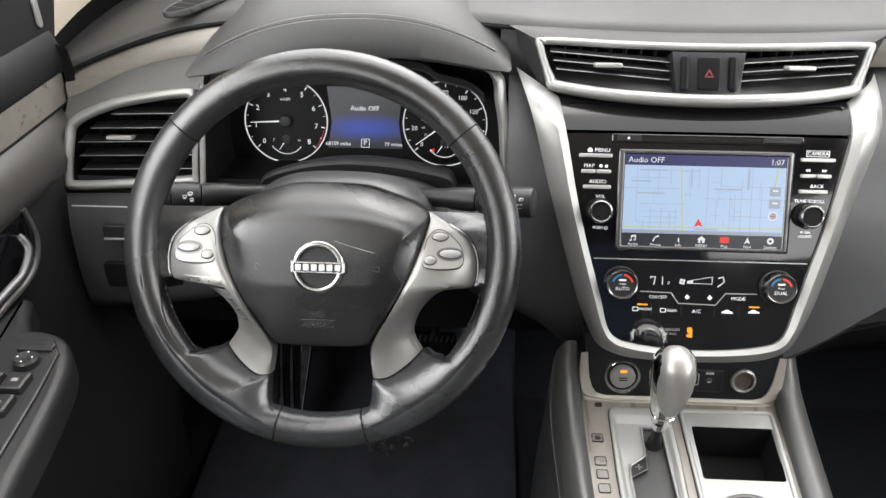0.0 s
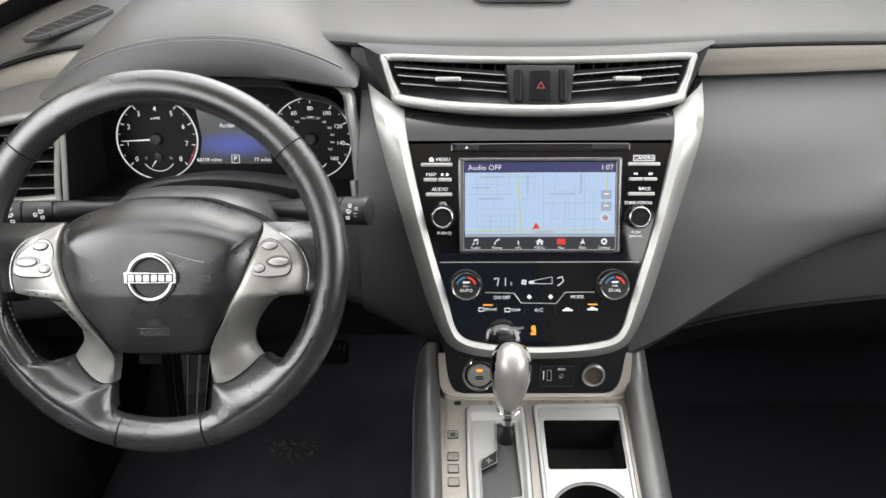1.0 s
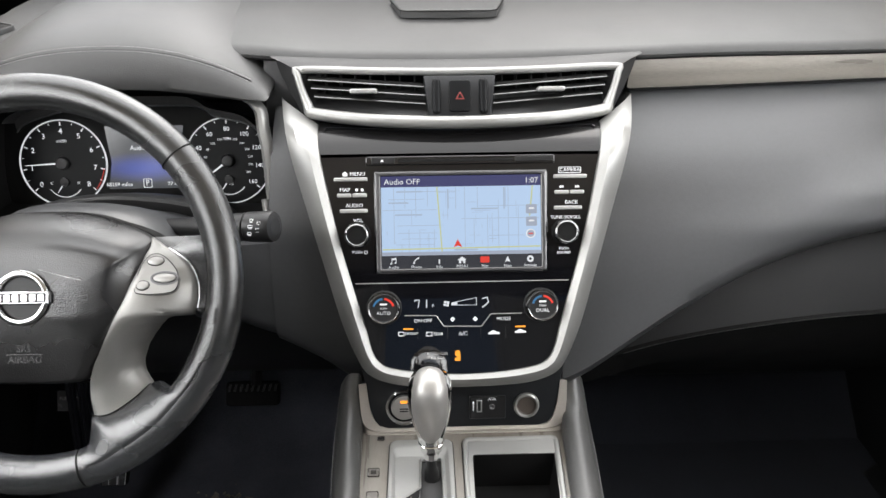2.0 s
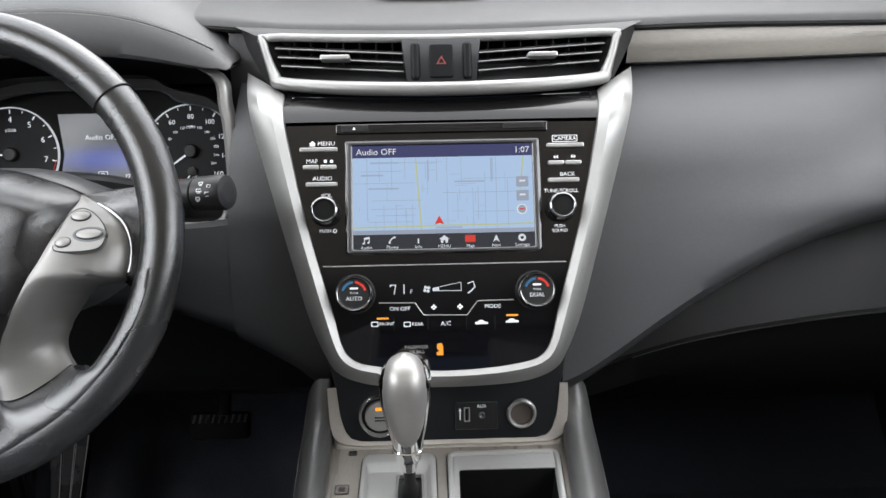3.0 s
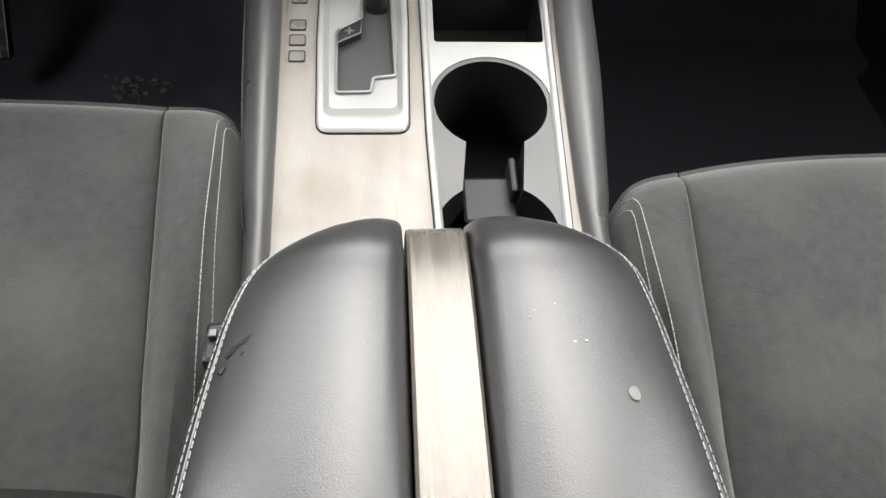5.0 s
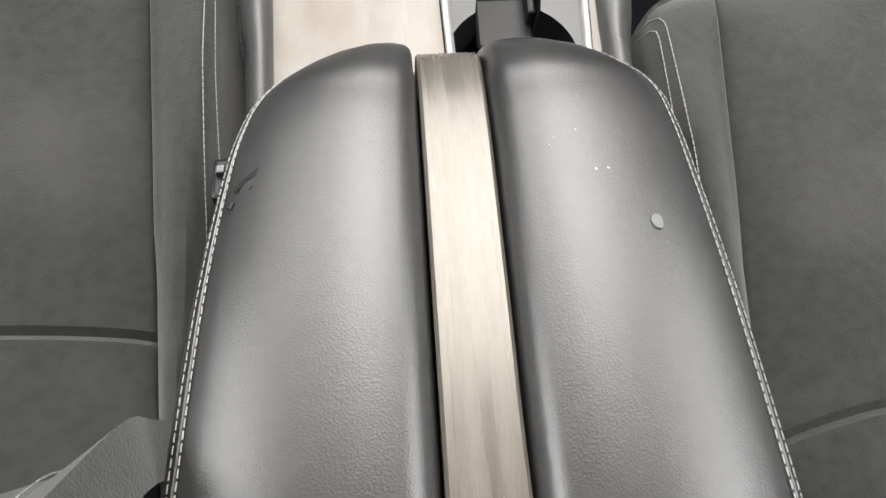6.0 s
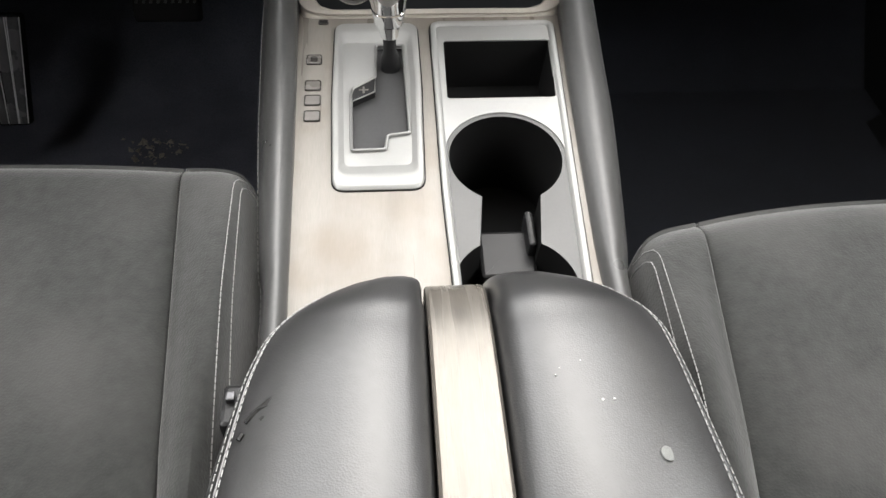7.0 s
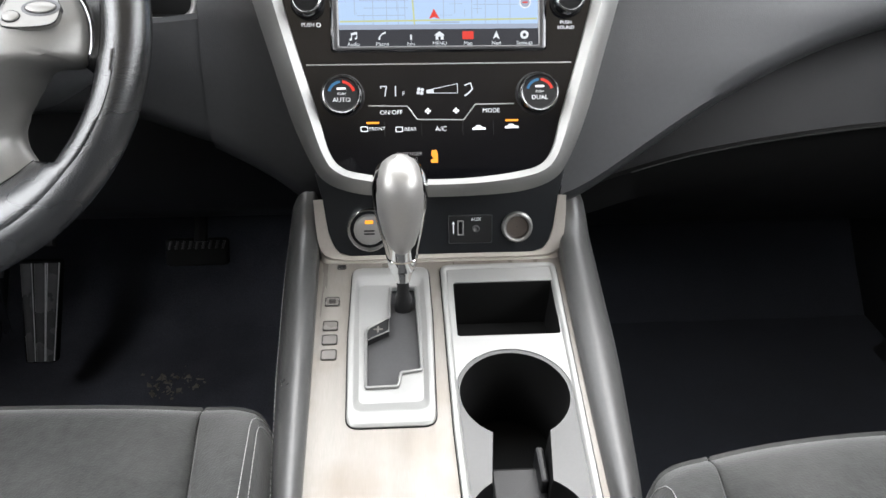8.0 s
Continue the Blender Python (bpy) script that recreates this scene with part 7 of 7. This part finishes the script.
part("pedal_arm", tube([(-0.643, 0.857, 0.23), (-0.643, 0.93, 0.36)], 0.009, 8), M_PLASTIC, pbk)
# Added sheet over the carpet, coloured lighter for the daylight in this footwell.
M_LITCARPET = material("daylit_footwell_carpet", (0.078, 0.083, 0.104), 0.97, var=0.3, scale=60, bump=0.8, bump_scale=900)
fm = thing("lightened_footwell_sheet", "lighter carpet sheet added over the driver footwell to stand in for daylight", "floor mat", at=(-0.42, 0.6, 0.006))
rows = []
for y in (0.10, 0.11, 0.3, 0.6, 0.9, 0.96, 1.0, 1.1, 1.24, 1.25):
    z = 0.015 + max(0.0, y - 0.98) * 1.1 - (0.012 if y in (0.10, 1.25) else 0)
    rows.append([Vector((x, y, z - d)) for x, d in ((-0.735, 0.012), (-0.73, 0.002), (-0.725, 0), (-0.45, 0), (-0.17, 0), (-0.165, 0.002), (-0.16, 0.012))])
part("mat", sheet(rows), M_LITCARPET, fm)
M_MUD = material("dried_mud", (0.23, 0.21, 0.185), 0.95, var=0.3, scale=80)
bm = bmesh.new()
random.seed(5)
for k in range(60):
    c = Vector((-0.402 + random.gauss(0, 0.024), 0.825 + random.gauss(0, 0.020), 0.018))
    r = random.choice((0.0014, 0.002, 0.003, 0.0045, 0.0065))
    vs = [bm.verts.new(c + Vector((random.uniform(-r, r), random.uniform(-r, r), random.uniform(-0.2 * r, r)))) for _ in range(6)]
    bmesh.ops.convex_hull(bm, input=vs)
tagged(part("mud_crumbs", bm, M_MUD), "dried brown mud crumbs on the carpet", "mud", kind="stuff")

# ---- driver's door ----
door = thing("driver_door", "black door panel with champagne strip and switch armrest", "door", at=(-0.77, 0.3, 0.1))
rows = []
for y in np.linspace(-0.5, 0.712, 30):
    rows.append([Vector((x, y, z)) for x, z in ((-0.80, 0.828), (-0.788, 0.825), (-0.773, 0.812), (-0.765, 0.795), (-0.765, 0.775), (-0.772, 0.765), (-0.772, 0.725), (-0.765, 0.715), (-0.750, 0.68), (-0.752, 0.60), (-0.745, 0.50), (-0.72, 0.30), (-0.73, 0.05))])
part("panel", sheet(rows), M_SOFT, door)
# Grey-brown bulge whose daylit band is coloured lighter than the panel below.
rows = []
for y in list(np.linspace(-0.5, 0.66, 24)) + [0.675, 0.685, 0.690]:
    f = 1.0 if y < 0.67 else 1.0 - ((y - 0.67) / 0.021) ** 2 * 0.9
    rows.append([Vector((-0.771 + (x + 0.771) * f, y, z)) for x, z in ((-0.771, 0.7265), (-0.757, 0.716), (-0.7475, 0.699), (-0.7442, 0.683), (-0.747, 0.669), (-0.757, 0.6585), (-0.769, 0.655))])
part("upper_panel", sheet(rows), M_DOOR, door, "smooth grey-brown upper panel, its lit band painted lighter")
part("strip_joint", tube([(-0.7685, y, 0.7265) for y in np.linspace(-0.5, 0.70, 12)], 0.0014, 6), M_DARK, door)
rows = [[Vector((-0.769, y, z)) for y in np.linspace(-0.5, 0.705, 20)] for z in (0.764, 0.745, 0.727)]
part("trim_strip", sheet(rows), M_BRUSHX, door, "brushed champagne strip")
arm_out = [(-0.745, -0.45), (-0.60, -0.45), (-0.602, 0.10), (-0.612, 0.22), (-0.622, 0.30), (-0.634, 0.355), (-0.652, 0.388), (-0.675, 0.402), (-0.70, 0.405), (-0.745, 0.40)]
AR = basis((0, 0, 0.60), (1, 0, 0), (0, 1, 0.0))
ao = [(p.x, p.y) for p in smooth_line([Vector((x, y, 0)) for x, y in arm_out], 4, True)]
part("armrest", slab(ao, AR, 0.034, 0.010, lift=0.0, steps=4), M_SOFT, door)
stitches([AR @ Vector((p[0], p[1], -0.001)) for p in inset(ao, 0.008)[6:30]], door)
stitches([AR @ Vector((p[0], p[1], -0.006)) for p in inset(ao, 0.003)[6:30]], door)
part("switch_panel", slab([(-0.735, -0.05), (-0.628, -0.05), (-0.632, 0.22), (-0.640, 0.31), (-0.648, 0.365), (-0.662, 0.384), (-0.735, 0.384)], AR, 0.01, 0.002, lift=0.003), M_PLASTIC, door)
ms = part("mirror_switch", lathe([(0.012, 0.002), (0.0115, 0.009), (0.009, 0.0115), (0.0, 0.010)], on(AR, -0.6700, 0.347), 28), M_PLASTIC, door)
for a in range(4):
    part("switch_dot", slab(disc(0.007 * math.cos(a * 1.571), 0.007 * math.sin(a * 1.571), 0.0009, 8), on(AR, -0.6700, 0.347), 0.0004, lift=0.0118), M_LABEL, ms)
part("lock_switch", slab(rrect(-0.690, 0.364, -0.655, 0.3735, 0.002), AR, 0.006, 0.001, lift=0.006), M_PLASTIC, door)
for x in (-0.690, -0.664):
    for y in (0.288, 0.317):
        k = part("window_switch", slab(rrect(x - 0.011, y - 0.012, x + 0.011, y + 0.012, 0.003), AR, 0.008, 0.003, lift=0.010), M_PLASTIC, door)
        part("switch_mark", slab(rrect(x - 0.003, y - 0.002, x + 0.003, y + 0.002, 0.001), AR, 0.0004, lift=0.0104), M_BTN, k)
part("pull_switch", slab(rrect(-0.690, 0.240, -0.655, 0.268, 0.004), AR, 0.008, 0.003, lift=0.012), M_BTN, door)
hd2 = part("handle_cup", slab([(p.x, p.y) for p in smooth_line([Vector(q) for q in ((0.36, 0.600, 0), (0.43, 0.603, 0), (0.495, 0.608, 0), (0.520, 0.634, 0), (0.515, 0.668, 0), (0.47, 0.690, 0), (0.36, 0.690, 0))], 4, True)], basis((-0.7515, 0, 0), (0, 1, 0), (0, 0, 1)), 0.004, 0.002, lift=0.004), M_GLOSS, door, "black handle recess")
part("recess_edge", tube(smooth_line([(-0.744, 0.34, 0.594), (-0.743, 0.43, 0.599), (-0.743, 0.496, 0.604), (-0.744, 0.524, 0.632), (-0.746, 0.520, 0.672)], 5), 0.0035, 8), M_RAIL, hd2)
part("door_handle", tube(smooth_line([(-0.742, 0.36, 0.612), (-0.733, 0.445, 0.621), (-0.731, 0.468, 0.625), (-0.733, 0.490, 0.640), (-0.742, 0.494, 0.655)], 5), [0.003] + [0.0036] * 18 + [0.003] * 2, 10, flat=1.3), M_GREYMETAL, hd2, "chrome inner door handle")
mir = thing("mirror_corner", "black triangular corner panel of the door window", "corner panel", at=(-0.775, 0.66, 0.84))
part("corner_panel", slab([(0.40, 0.845), (0.597, 0.818), (0.687, 0.789), (0.708, 0.776), (0.724, 0.805), (0.752, 0.86), (0.745, 0.95), (0.66, 1.08), (0.40, 1.06)], basis((-0.775, 0, 0), (0, 1, 0), (0, 0, 1)), 0.02, 0.0), M_PLASTIC, mir)
part("tweeter_slot", slab(rrect(0.690, 0.822, 0.700, 0.856, 0.0045), basis((-0.774, 0, 0), (0, 1, 0), (0, 0, 1)), 0.003, 0.001, lift=0.003), M_SILVER_P, mir)
rows = [[Vector((0.80 - 0.02 * math.sin(z * 9), y, z)) for y in np.linspace(-0.5, 0.72, 10)] for z in (0.86, 0.75, 0.6, 0.4, 0.05)]
pdoor = thing("passenger_door", "black passenger door panel", "door", at=(0.78, 0.2, 0.1))
part("panel", sheet(rows), M_SOFT, pdoor)
